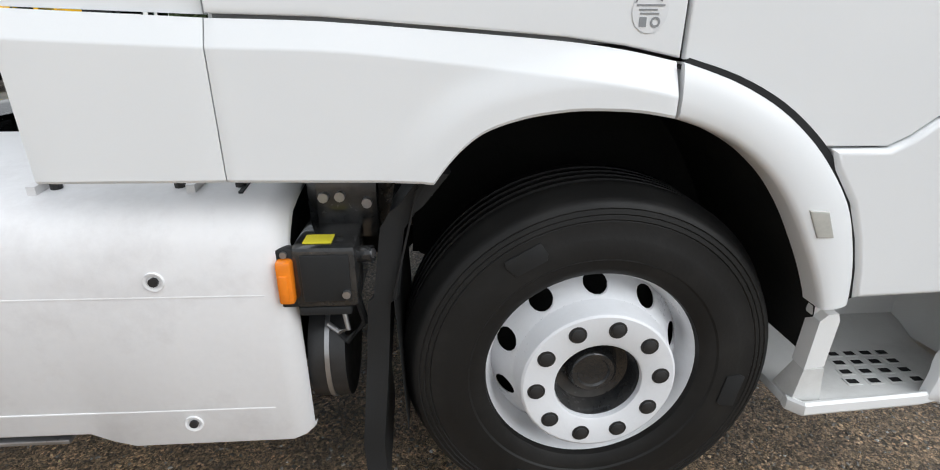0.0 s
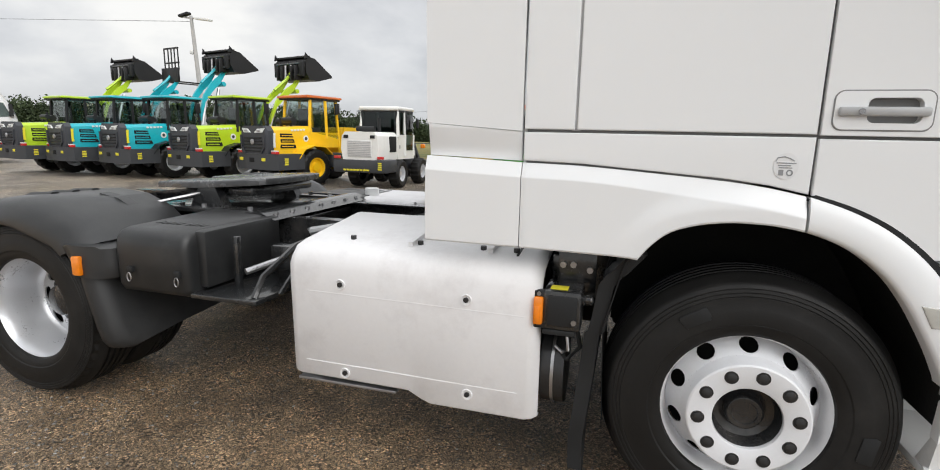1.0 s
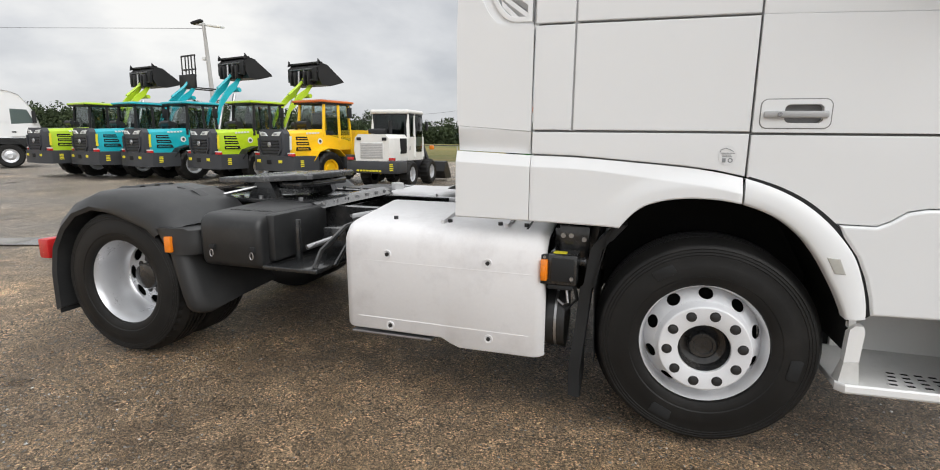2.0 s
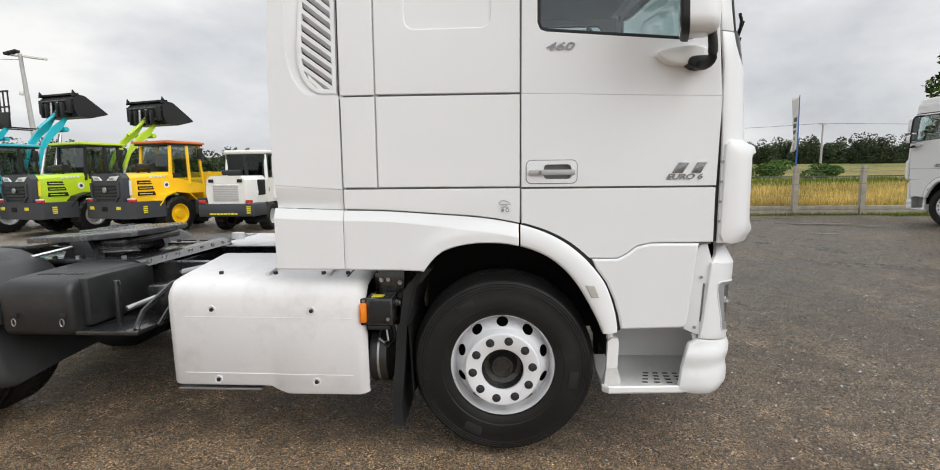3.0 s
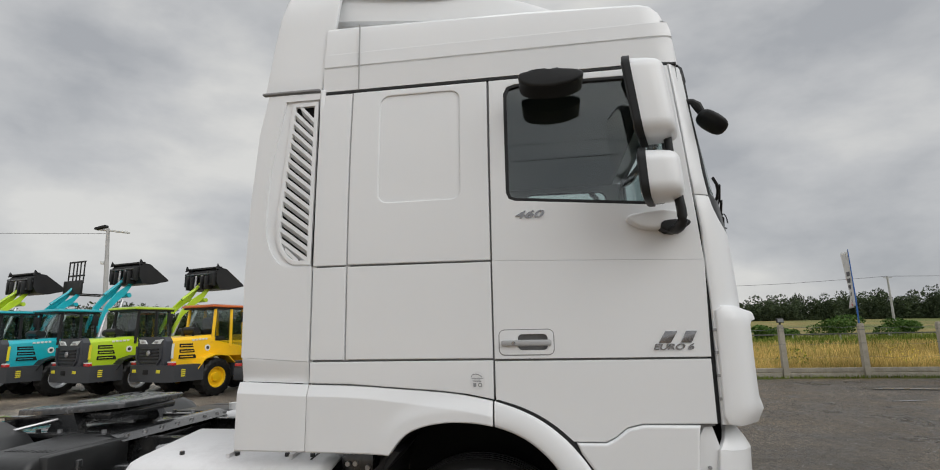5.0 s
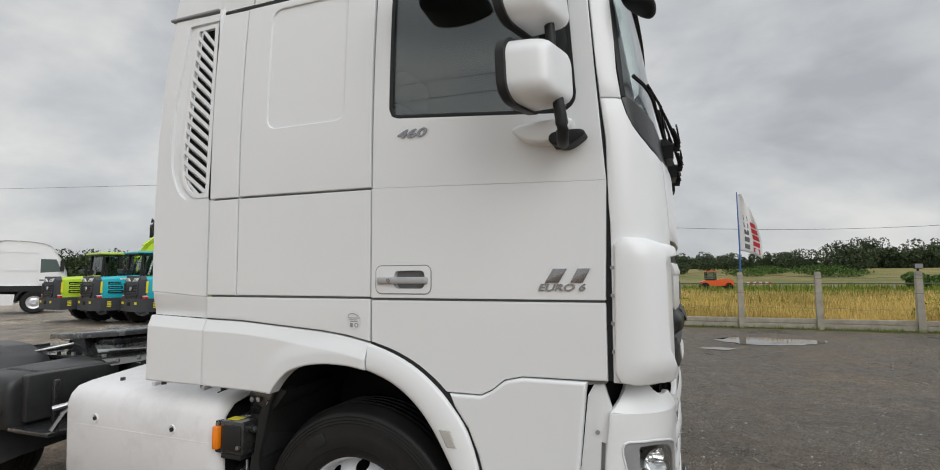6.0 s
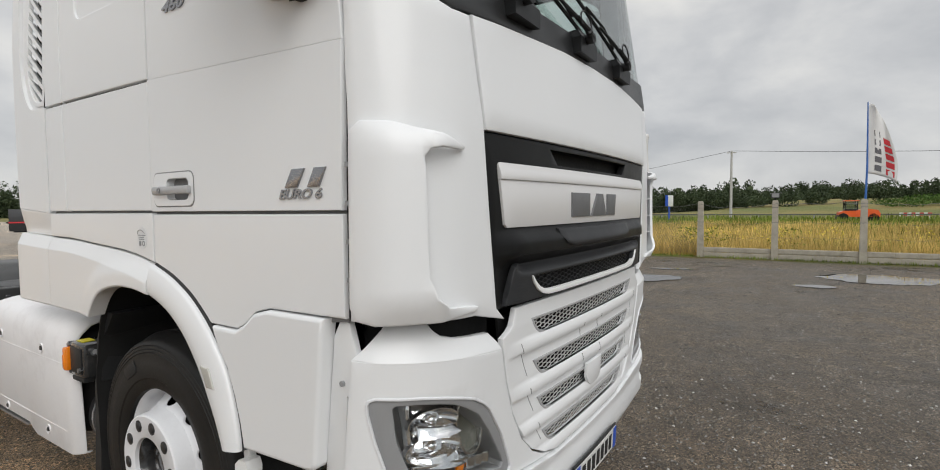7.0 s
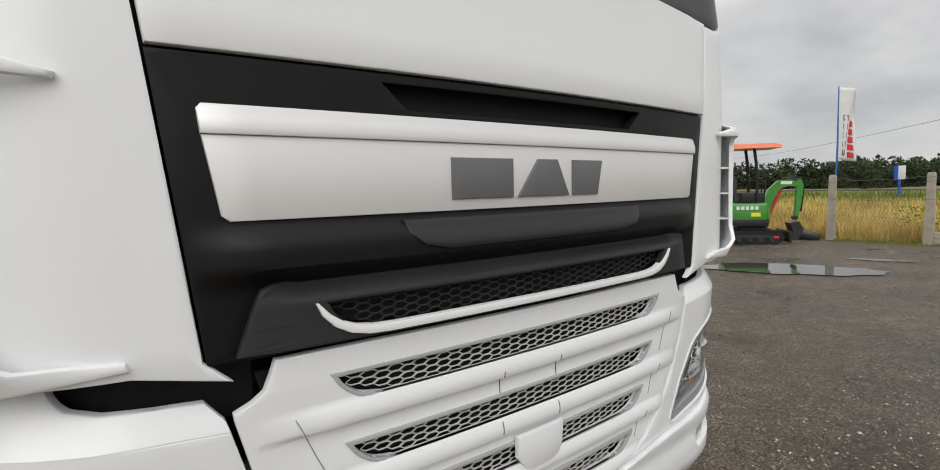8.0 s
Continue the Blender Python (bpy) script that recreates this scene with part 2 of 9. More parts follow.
def flat(pts, holes=(), depth=0.03, bevel=0.0, cut=0.0, fn=None, seg=2):
    """A plate with outline pts and holes in (u, v), of that depth, its front edges rounded, cut into strips and bent by fn(u, v, d)."""
    b = bmesh.new()
    edges, loops = [], []
    for loop in (pts, *holes):
        vs = [b.verts.new((u, v, 0)) for u, v in loop]
        loops.append(vs)
        for i in range(len(vs)):
            edges.append(b.edges.new((vs[i], vs[(i + 1) % len(vs)])))
    if holes:
        bmesh.ops.triangle_fill(b, use_beauty=True, use_dissolve=False, edges=edges)
    else:
        b.faces.new(loops[0])
    if depth:
        front = b.faces[:]
        rim = [e for e in b.edges if len(e.link_faces) == 1]
        ext = bmesh.ops.extrude_face_region(b, geom=front, use_keep_orig=True)
        for v in [g for g in ext["geom"] if isinstance(g, bmesh.types.BMVert)]:
            v.co.z += depth
        if bevel:
            bmesh.ops.bevel(b, geom=rim, offset=bevel, segments=seg, affect="EDGES", profile=0.5, clamp_overlap=True)
    if cut:
        lo = [min(v.co[i] for v in b.verts) for i in (0, 1)]
        hi = [max(v.co[i] for v in b.verts) for i in (0, 1)]
        steps = cut if isinstance(cut, tuple) else (cut, cut)
        for i in (0, 1):
            if not steps[i]:
                continue
            n = int((hi[i] - lo[i]) / steps[i])
            for k in range(1, n + 1):
                p, nrm = Vector((0, 0, 0)), Vector((0, 0, 0))
                p[i], nrm[i] = lo[i] + k * (hi[i] - lo[i]) / (n + 1), 1
                bmesh.ops.bisect_plane(b, geom=b.verts[:] + b.edges[:] + b.faces[:], plane_co=p, plane_no=nrm, dist=1e-5)
    if fn:
        for v in b.verts:
            v.co = Vector(fn(*v.co))
    return b


def loft(sections, close=True, caps=True, bm=None):
    """A skin over sections, each a list of points of the same count."""
    b = bmesh.new()
    rows = [[b.verts.new(p) for p in s] for s in sections]
    n = len(rows[0])
    for a, c in zip(rows, rows[1:]):
        for i in range(n if close else n - 1):
            j = (i + 1) % n
            b.faces.new((a[i], a[j], c[j], c[i]))
    if caps and close:
        b.faces.new(rows[0])
        b.faces.new(rows[-1])
    return merge(bm, b)


def lathe(profile, n=48, bm=None, closed=False):
    """Turns a profile of (radius, y) about the y axis."""
    b = bmesh.new()
    rows = []
    for i in range(n):
        a = 2 * math.pi * i / n
        rows.append([b.verts.new((r * math.cos(a), y, r * math.sin(a))) for r, y in profile])
    k = len(profile)
    for i in range(n):
        a, c = rows[i], rows[(i + 1) % n]
        for j in range(k if closed else k - 1):
            b.faces.new((a[j], a[(j + 1) % k], c[(j + 1) % k], c[j]))
    bmesh.ops.remove_doubles(b, verts=b.verts[:], dist=1e-5)
    return merge(bm, b)


def tube(pts, r, n=8, bm=None):
    """A round bar along points."""
    pts = [Vector(p) for p in pts]
    sections = []
    for i, p in enumerate(pts):
        d = (pts[min(i + 1, len(pts) - 1)] - pts[max(i - 1, 0)]).normalized()
        up = Vector((0, 0, 1)) if abs(d.z) < 0.9 else Vector((1, 0, 0))
        s = d.cross(up).normalized()
        t = s.cross(d)
        rr = r[i] if isinstance(r, (list, tuple)) else r
        sections.append([p + rr * (math.cos(2 * math.pi * k / n) * s + math.sin(2 * math.pi * k / n) * t) for k in range(n)])
    return loft(sections, bm=bm)


def cyl(p, q, r, n=16, bm=None):
    return tube([p, q], r, n, bm)


def rrect(u0, u1, v0, v1, r, n=5):
    """A rounded rectangle outline."""
    out = []
    for cu, cv, a0 in ((u1 - r, v1 - r, 0), (u0 + r, v1 - r, 90), (u0 + r, v0 + r, 180), (u1 - r, v0 + r, 270)):
        for k in range(n + 1):
            a = radians(a0 + 90 * k / n)
            out.append((cu + r * math.cos(a), cv + r * math.sin(a)))
    return out


def spline(pts, n=4, closed=False):
    """A smooth curve through points."""
    out, m = [], len(pts)
    for i in range(m if closed else m - 1):
        p = [pts[(i + k) % m] if closed else pts[max(0, min(m - 1, i + k))] for k in (-1, 0, 1, 2)]
        for j in range(n):
            t = j / n
            out.append(tuple(0.5 * (2 * p[1][c] + (p[2][c] - p[0][c]) * t + (2 * p[0][c] - 5 * p[1][c] + 4 * p[2][c] - p[3][c]) * t * t + (3 * p[1][c] - p[0][c] - 3 * p[2][c] + p[3][c]) * t ** 3) for c in (0, 1)))
    return out if closed else out + [pts[-1]]


def ellipse(u, v, a, b, n=16, turn=0.0):
    c, s = math.cos(turn), math.sin(turn)
    return [(u + a * math.cos(t) * c - b * math.sin(t) * s, v + a * math.cos(t) * s + b * math.sin(t) * c) for t in (2 * math.pi * k / n for k in range(n))]


def inset(pts, d):
    """An outline moved inwards by d (counter-clockwise outlines)."""
    out, n = [], len(pts)
    area = sum(pts[i][0] * pts[(i + 1) % n][1] - pts[(i + 1) % n][0] * pts[i][1] for i in range(n))
    sg = 1 if area > 0 else -1
    for i in range(n):
        a, b, c = Vector(pts[i - 1]), Vector(pts[i]), Vector(pts[(i + 1) % n])
        n1, n2 = (b - a).normalized(), (c - b).normalized()
        n1, n2 = Vector((-n1.y, n1.x)) * sg, Vector((-n2.y, n2.x)) * sg
        m = n1 + n2
        m = m / max(0.35, m.dot(n1)) if m.length > 1e-6 else n1
        out.append(tuple(b + m * d))
    return out


def text_mesh(body, size, depth, shear=0.0):
    """Lettering in the built-in font as a bmesh in the xz plane, facing -y, centred at the origin."""
    cu = bpy.data.curves.new("lettering", "FONT")
    cu.body, cu.size, cu.extrude, cu.shear, cu.align_x, cu.align_y = body, size, depth, shear, "CENTER", "CENTER"
    cu.offset = size * 0.022
    ob = new("lettering", cu)
    bpy.context.view_layer.update()
    me = bpy.data.meshes.new_from_object(ob.evaluated_get(bpy.context.evaluated_depsgraph_get()))
    b = bmesh.new()
    b.from_mesh(me)
    bpy.data.objects.remove(ob)
    bpy.data.meshes.remove(me)
    return turned(b, Matrix.Rotation(radians(90), 4, "X"))


# ---- ground ----


def ground_mat():
    """Wet gravel and worn asphalt in the yard; grass soil beyond the fence."""
    m = bpy.data.materials.new("wet_gravel")
    m.use_nodes = True
    n, l = m.node_tree.nodes, m.node_tree.links
    b = n["Principled BSDF"]
    co = n.new("ShaderNodeTexCoord")

    def noise_tex(scale, detail, rough=0.6):
        t = n.new("ShaderNodeTexNoise")
        t.inputs["Scale"].default_value, t.inputs["Detail"].default_value, t.inputs["Roughness"].default_value = scale, detail, rough
        l.new(co.outputs["Object"], t.inputs["Vector"])
        return t.outputs["Fac"]

    def rng(v, a, c, d=0.0, e=1.0):
        r = n.new("ShaderNodeMapRange")
        r.inputs["From Min"].default_value, r.inputs["From Max"].default_value = a, c
        r.inputs["To Min"].default_value, r.inputs["To Max"].default_value = d, e
        l.new(v, r.inputs["Value"])
        return r.outputs[0]

    def mix(f, a, c):
        x = n.new("ShaderNodeMix")
        x.data_type = "RGBA"
        l.new(f, x.inputs[0])
        for s, v in ((6, a), (7, c)):
            if isinstance(v, tuple):
                x.inputs[s].default_value = (*v, 1)
            else:
                l.new(v, x.inputs[s])
        return x.outputs[2]

    vor = n.new("ShaderNodeTexVoronoi")
    vor.inputs["Scale"].default_value = 105
    l.new(co.outputs["Object"], vor.inputs["Vector"])
    vor2 = n.new("ShaderNodeTexVoronoi")
    vor2.inputs["Scale"].default_value = 250
    l.new(co.outputs["Object"], vor2.inputs["Vector"])
    sep = n.new("ShaderNodeSeparateColor")
    l.new(vor.outputs["Color"], sep.inputs[0])
    sep2 = n.new("ShaderNodeSeparateColor")
    l.new(vor2.outputs["Color"], sep2.inputs[0])
    patch = noise_tex(0.42, 6, 0.62)
    brown = rng(noise_tex(0.3, 5), 0.40, 0.56, 0.65, 1.0)
    stone = mix(rng(sep.outputs[0], 0.30, 1.0), (0.047, 0.044, 0.040), (0.37, 0.345, 0.31))
    stone = mix(rng(sep.outputs[1], 0.925, 0.945), stone, (0.50, 0.485, 0.455))
    fine = mix(rng(sep2.outputs[0], 0.3, 1.0), (0.044, 0.041, 0.037), (0.385, 0.36, 0.32))
    base = mix(rng(noise_tex(9, 4), 0.42, 0.58), stone, fine)
    vor3 = n.new("ShaderNodeTexVoronoi")
    vor3.inputs["Scale"].default_value = 58
    l.new(co.outputs["Object"], vor3.inputs["Vector"])
    sep3 = n.new("ShaderNodeSeparateColor")
    l.new(vor3.outputs["Color"], sep3.inputs[0])
    pebble = mix(rng(sep3.outputs[1], 0.0, 1.0), (0.058, 0.055, 0.050), (0.45, 0.42, 0.37))
    some = n.new("ShaderNodeMath")
    some.operation = "MULTIPLY"
    l.new(rng(sep3.outputs[0], 0.48, 0.52), some.inputs[0])
    l.new(rng(vor3.outputs["Distance"], 0.34, 0.42, 1.0, 0.0), some.inputs[1])
    base = mix(some.outputs[0], base, pebble)
    tint = n.new("ShaderNodeMix")
    tint.data_type, tint.blend_type = "RGBA", "MULTIPLY"
    l.new(brown, tint.inputs[0])
    l.new(base, tint.inputs[6])
    tint.inputs[7].default_value = (1.26, 1.05, 0.80, 1)
    dark = n.new("ShaderNodeMix")
    dark.data_type, dark.blend_type = "RGBA", "MULTIPLY"
    l.new(rng(patch, 0.45, 0.62, 0.75, 0.0), dark.inputs[0])
    l.new(tint.outputs[2], dark.inputs[6])
    dark.inputs[7].default_value = (0.56, 0.55, 0.55, 1)
    yard = dark.outputs[2]
    sand_at = n.new("ShaderNodeMath")
    sand_at.operation = "MULTIPLY_ADD"
    sand_at.inputs[1].default_value = 5.0
    sxy = n.new("ShaderNodeSeparateXYZ")
    l.new(co.outputs["Object"], sxy.inputs[0])
    l.new(noise_tex(0.55, 6, 0.65), sand_at.inputs[0])
    l.new(sxy.outputs["Y"], sand_at.inputs[2])
    xw = n.new("ShaderNodeMath")
    xw.operation = "MULTIPLY_ADD"
    xw.inputs[1].default_value = 6.0
    l.new(noise_tex(0.35, 6, 0.65), xw.inputs[0])
    l.new(sxy.outputs["X"], xw.inputs[2])
    east_end = rng(xw.outputs[0], 3.2, 8.5, 1.0, 0.0)
    sandy = n.new("ShaderNodeMath")
    sandy.operation = "MULTIPLY"
    l.new(rng(sand_at.outputs[0], 5.2, 2.6), sandy.inputs[0])
    l.new(east_end, sandy.inputs[1])
    sand = n.new("ShaderNodeMix")
    sand.data_type, sand.blend_type = "RGBA", "MULTIPLY"
    l.new(sandy.outputs[0], sand.inputs[0])
    # west yard lightened and blued: sky sheen on far wet ground put into colour
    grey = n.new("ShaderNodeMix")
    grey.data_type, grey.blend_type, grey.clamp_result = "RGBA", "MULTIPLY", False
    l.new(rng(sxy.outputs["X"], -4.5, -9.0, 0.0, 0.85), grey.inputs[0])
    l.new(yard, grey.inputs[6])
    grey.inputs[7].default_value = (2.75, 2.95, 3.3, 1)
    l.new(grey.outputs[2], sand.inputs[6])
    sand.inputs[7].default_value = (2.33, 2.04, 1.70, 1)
    sand.clamp_result = False
    grit = n.new("ShaderNodeVectorMath")
    grit.operation = "SCALE"
    l.new(sand.outputs[2], grit.inputs[0])
    gm = n.new("ShaderNodeMath")
    gm.operation = "MULTIPLY"
    l.new(rng(noise_tex(70, 8, 0.85), 0.36, 0.66, 0.27, 2.05), gm.inputs[0])
    l.new(rng(noise_tex(5, 5, 0.6), 0.35, 0.65, 0.75, 1.2), gm.inputs[1])
    l.new(gm.outputs[0], grit.inputs["Scale"])
    damp = rng(noise_tex(0.9, 6, 0.62), 0.50, 0.60)
    wetmix = n.new("ShaderNodeMix")
    wetmix.data_type, wetmix.blend_type = "RGBA", "MULTIPLY"
    l.new(damp, wetmix.inputs[0])
    l.new(grit.outputs["Vector"], wetmix.inputs[6])
    wetmix.inputs[7].default_value = (0.62, 0.60, 0.58, 1)
    yard = wetmix.outputs[2]
    # soil and short grass past the fence line
    xyz = n.new("ShaderNodeSeparateXYZ")
    l.new(co.outputs["Object"], xyz.inputs[0])
    wob = n.new("ShaderNodeMath")
    wob.operation = "MULTIPLY_ADD"
    wob.inputs[1].default_value = 0.9
    l.new(noise_tex(1.1, 5), wob.inputs[0])
    l.new(xyz.outputs["Y"], wob.inputs[2])
    edge = rng(wob.outputs[0], 15.15, 15.45)
    east = rng(xyz.outputs["X"], -4.2, -3.4)
    north = rng(xyz.outputs["Y"], 26.0, 29.0)
    both = n.new("ShaderNodeMath")
    both.operation = "MULTIPLY"
    l.new(edge, both.inputs[0])
    l.new(east, both.inputs[1])
    either = n.new("ShaderNodeMath")
    either.operation = "MAXIMUM"
    l.new(both.outputs[0], either.inputs[0])
    l.new(north, either.inputs[1])
    edge = either.outputs[0]
    far = rng(xyz.outputs["Y"], 30.0, 60.0)
    grass = mix(rng(noise_tex(0.35, 6), 0.40, 0.62), (0.21, 0.165, 0.055), (0.085, 0.125, 0.03))
    meadow = mix(rng(noise_tex(0.06, 5), 0.42, 0.6), (0.14, 0.16, 0.04), (0.27, 0.215, 0.07))
    grass = mix(far, grass, meadow)
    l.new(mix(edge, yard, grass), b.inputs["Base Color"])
    rgh = n.new("ShaderNodeMath")
    rgh.operation = "MAXIMUM"
    rdry = n.new("ShaderNodeMath")
    rdry.operation = "SUBTRACT"
    l.new(rng(patch, 0.36, 0.64, 0.36, 0.62), rdry.inputs[0])
    l.new(rng(damp, 0.0, 1.0, 0.0, 0.16), rdry.inputs[1])
    l.new(rdry.outputs[0], rgh.inputs[0])
    l.new(rng(edge, 0.0, 1.0, 0.0, 0.9), rgh.inputs[1])
    l.new(rgh.outputs[0], b.inputs["Roughness"])
    bp = n.new("ShaderNodeBump")
    bp.inputs["Strength"].default_value, bp.inputs["Distance"].default_value = 1.0, 0.02
    h = n.new("ShaderNodeMath")
    h.operation = "ADD"
    l.new(rng(vor.outputs["Distance"], 0.0, 0.8, 1.0, 0.0), h.inputs[0])
    l.new(rng(vor2.outputs["Distance"], 0.0, 0.8, 0.6, 0.0), h.inputs[1])
    l.new(h.outputs[0], bp.inputs["Height"])
    l.new(bp.outputs["Normal"], b.inputs["Normal"])
    return m


def sstep(a, b, x):
    t = max(0.0, min(1.0, (x - a) / (b - a)))
    return t * t * (3 - 2 * t)


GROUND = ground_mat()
R = 1600.0
ticks = sorted({-R, -500.0, -160.0, 160.0, 500.0, R} | {float(k) for k in range(-60, 61, 4)} | {70.0, 80.0, 92.0, 104.0, 118.0, 135.0})


def rise(x, y):
    """The meadow climbs gently towards the woods east of the yard."""
    return 2.5 * sstep(62, 135, y) * sstep(-25, 5, x)


b = bmesh.new()
grid = [[b.verts.new((x, y, 0.0)) for y in ticks] for x in ticks]
for i in range(len(ticks) - 1):
    for j in range(len(ticks) - 1):
        b.faces.new((grid[i][j], grid[i + 1][j], grid[i + 1][j + 1], grid[i][j + 1]))
for v in b.verts:
    if abs(v.co.x) < 100 and abs(v.co.y) < 100:
        v.co.z = -0.012 + 0.02 * (noise.noise(v.co * 0.11))
        if v.co.y > 22:
            v.co.z += 0.05 * noise.noise(v.co * 0.07)
    v.co.z += rise(v.co.x, v.co.y)
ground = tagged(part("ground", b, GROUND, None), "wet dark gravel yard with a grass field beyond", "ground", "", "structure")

# loose stones on the yard
rng_ = np.random.default_rng(5)


def scatter_stones(name, count, x0, x1, y0, y1, size, label, material):
    verts, faces = [], []
    base = np.array([(-1, -0.8, 0), (1, -0.7, 0), (0.9, 0.8, 0), (-0.8, 1, 0), (-0.5, -0.4, 0.8), (0.55, -0.35, 0.9), (0.4, 0.5, 0.75), (-0.45, 0.45, 0.85)])
    quads = [(0, 1, 5, 4), (1, 2, 6, 5), (2, 3, 7, 6), (3, 0, 4, 7), (4, 5, 6, 7)]
    for k in range(count):
        s = size * (0.35 + rng_.random() ** 2.2 * 1.1)
        a = rng_.random() * 6.28
        c, d = math.cos(a), math.sin(a)
        p = (base + rng_.normal(0, 0.16, base.shape)) * (s, s * rng_.uniform(0.6, 1), s * rng_.uniform(0.5, 0.9))
        q = np.stack((p[:, 0] * c - p[:, 1] * d, p[:, 0] * d + p[:, 1] * c, p[:, 2]), 1)
        x, y = rng_.uniform(x0, x1), rng_.uniform(y0, y1)
        z = -0.012 + 0.02 * noise.noise(Vector((x, y, 0)) * 0.11) - 0.15 * s
        o = len(verts)
        verts += [tuple(v) for v in q + (x, y, max(z, -0.02))]
        faces += [tuple(o + i for i in f) for f in quads]
    me = bpy.data.meshes.new(name)
    me.from_pydata(verts, [], faces)
    me.materials.append(material)
    return tagged(new(name, me), label, "gravel", "", "stuff")


STONE = mat("stone", (0.165, 0.152, 0.132), 0.6, vary=0.3, scale=30, grain=200, random_tint=0.6, island=True)
STONE_PALE = mat("pale_stone", (0.40, 0.39, 0.37), 0.6, vary=0.2, scale=30, grain=200, random_tint=0.5, island=True)
scatter_stones("gravel", 27000, -5.0, 3.6, -2.6, 1.2, 0.0062, "small wet grey gravel stones", STONE)
scatter_stones("gravel", 30000, -1.5, 7.5, 1.0, 8, 0.0085, "small wet grey gravel stones", STONE)
scatter_stones("gravel", 14000, -9, 11, 6.0, 14, 0.015, "small wet grey gravel stones", STONE)
scatter_stones("pale_gravel", 3000, -5, 4, -2.6, 1.0, 0.0058, "scattered pale gravel stones", STONE_PALE)
scatter_stones("pale_gravel", 6000, 1.0, 8.0, 0.0, 7.5, 0.0075, "scattered pale gravel stones", STONE_PALE)
scatter_stones("pale_gravel", 3000, -9, 11, 1.0, 14, 0.009, "scattered pale gravel stones", STONE_PALE)

# puddles
WATER = bpy.data.materials.new("puddle_water")
WATER.use_nodes = True
wb = WATER.node_tree.nodes["Principled BSDF"]
wb.inputs["Base Color"].default_value, wb.inputs["Roughness"].default_value, wb.inputs["IOR"].default_value = (0.045, 0.038, 0.03, 1), 0.03, 1.7
wb.inputs["Specular IOR Level"].default_value = 1.0


def puddle(x, y, a, bb, turn, seed):
    pts = []
    for k in range(56):
        t = 2 * math.pi * k / 56
        r = 1 + 0.30 * noise.noise(Vector((math.cos(t) * 1.1, math.sin(t) * 1.1, seed))) + 0.16 * noise.noise(Vector((math.cos(t) * 3.2, math.sin(t) * 3.2, seed + 7)))
        u, v = a * r * math.cos(t), bb * r * math.sin(t)
        pts.append((x + u * math.cos(turn) - v * math.sin(turn), y + u * math.sin(turn) + v * math.cos(turn)))
    bm = bmesh.new()
    bm.faces.new([bm.verts.new((u, v, 0.008)) for u, v in pts])
    bmesh.ops.triangulate(bm, faces=bm.faces[:])
    return tagged(part("puddle", bm, WATER, None), "shallow rain puddle reflecting the sky", "puddle", "puddles", "structure")


for q in ((-1.35, 9.8, 1.4, 0.6, 0.5, 1), (3.35, 11.9, 1.15, 0.72, 0.1, 2), (2.15, 10.3, 0.34, 0.2, 0.1, 3), (-0.6, 11.9, 0.5, 0.16, 0.2, 4), (0.2, 13.0, 0.35, 0.12, 0.1, 5), (8.8, 12.2, 0.9, 0.14, -0.1, 6), (9.6, 11.6, 0.4, 0.09, 0, 7), (-6.9, 0.6, 0.55, 0.7, 0.2, 8), (-0.75, -1.55, 0.17, 0.10, 0.4, 9), (1.0, -1.45, 0.34, 0.13, 0.1, 10), (7.6, 10.0, 0.45, 0.05, 0.2, 11), (-8.2, 2.4, 0.8, 0.25, 0.3, 12)):
    puddle(*q)

# ---- tractor unit ----
CY = 1.205
W = 2 * CY
HUB = 0.485
FRONT_HUB = 0.512
truck = thing("tractor_unit", "white two-axle tractor truck with a high sleeper cab on wet gravel", "truck")


def bow(z):
    return 0.04 * max(0.0, (z - 2.1) / 0.85) ** 2


def side_map(right, off=0.0):
    def fn(u, v, d):
        y = bow(v) + d + off
        return (u, y if right else W - y, v)
    return fn


# plan of the cab's front, from the right-hand door edge round to the left-hand one
PLAN = []
for k in range(0, 25):
    a = radians(90 * k / 24)
    PLAN.append((1.08 + 0.205 * math.sin(a), 0.30 * (1 - math.cos(a))))
for k in range(1, 60):
    y = 0.30 + (W - 0.60) * k / 60
    PLAN.append((1.285 + 0.04 * (1 - ((CY - y) / (CY - 0.30)) ** 2), y))
PLAN += [(x, W - y) for x, y in PLAN[24::-1]]
ARC = [0.0]
for p, q in zip(PLAN, PLAN[1:]):
    ARC.append(ARC[-1] + math.dist(p, q))
LEN = ARC[-1]


def lean(z):
    return 0.06 * max(0.0, min(z, 2.08) - 1.75) + 0.15 * max(0.0, z - 2.08)


def front(s, z, d):
    """A point of the cab's front: s along the plan, z up, d metres in from the skin."""
    if s <= 0:
        p, t = (1.08 + s, 0.0), (1, 0)
    elif s >= LEN:
        p, t = (1.08 + LEN - s, W), (-1, 0)
    else:
        i = int(np.searchsorted(ARC, s)) - 1
        i = max(0, min(i, len(PLAN) - 2))
        f = (s - ARC[i]) / (ARC[i + 1] - ARC[i])
        a, b = PLAN[i], PLAN[i + 1]
        p = (a[0] + f * (b[0] - a[0]), a[1] + f * (b[1] - a[1]))
        dx, dy = b[0] - a[0], b[1] - a[1]
        L = math.hypot(dx, dy)
        t = (dx / L, dy / L)
    return (p[0] - t[1] * d - lean(z), p[1] + t[0] * d + 0.3 * bow(z) * (1 if p[1] < CY else -1) * (abs(t[0]) > 0.5), z)


def sY(y):
    """Arc length at lateral place y."""
    ys = [q[1] for q in PLAN]
    return float(np.interp(y, ys, ARC))


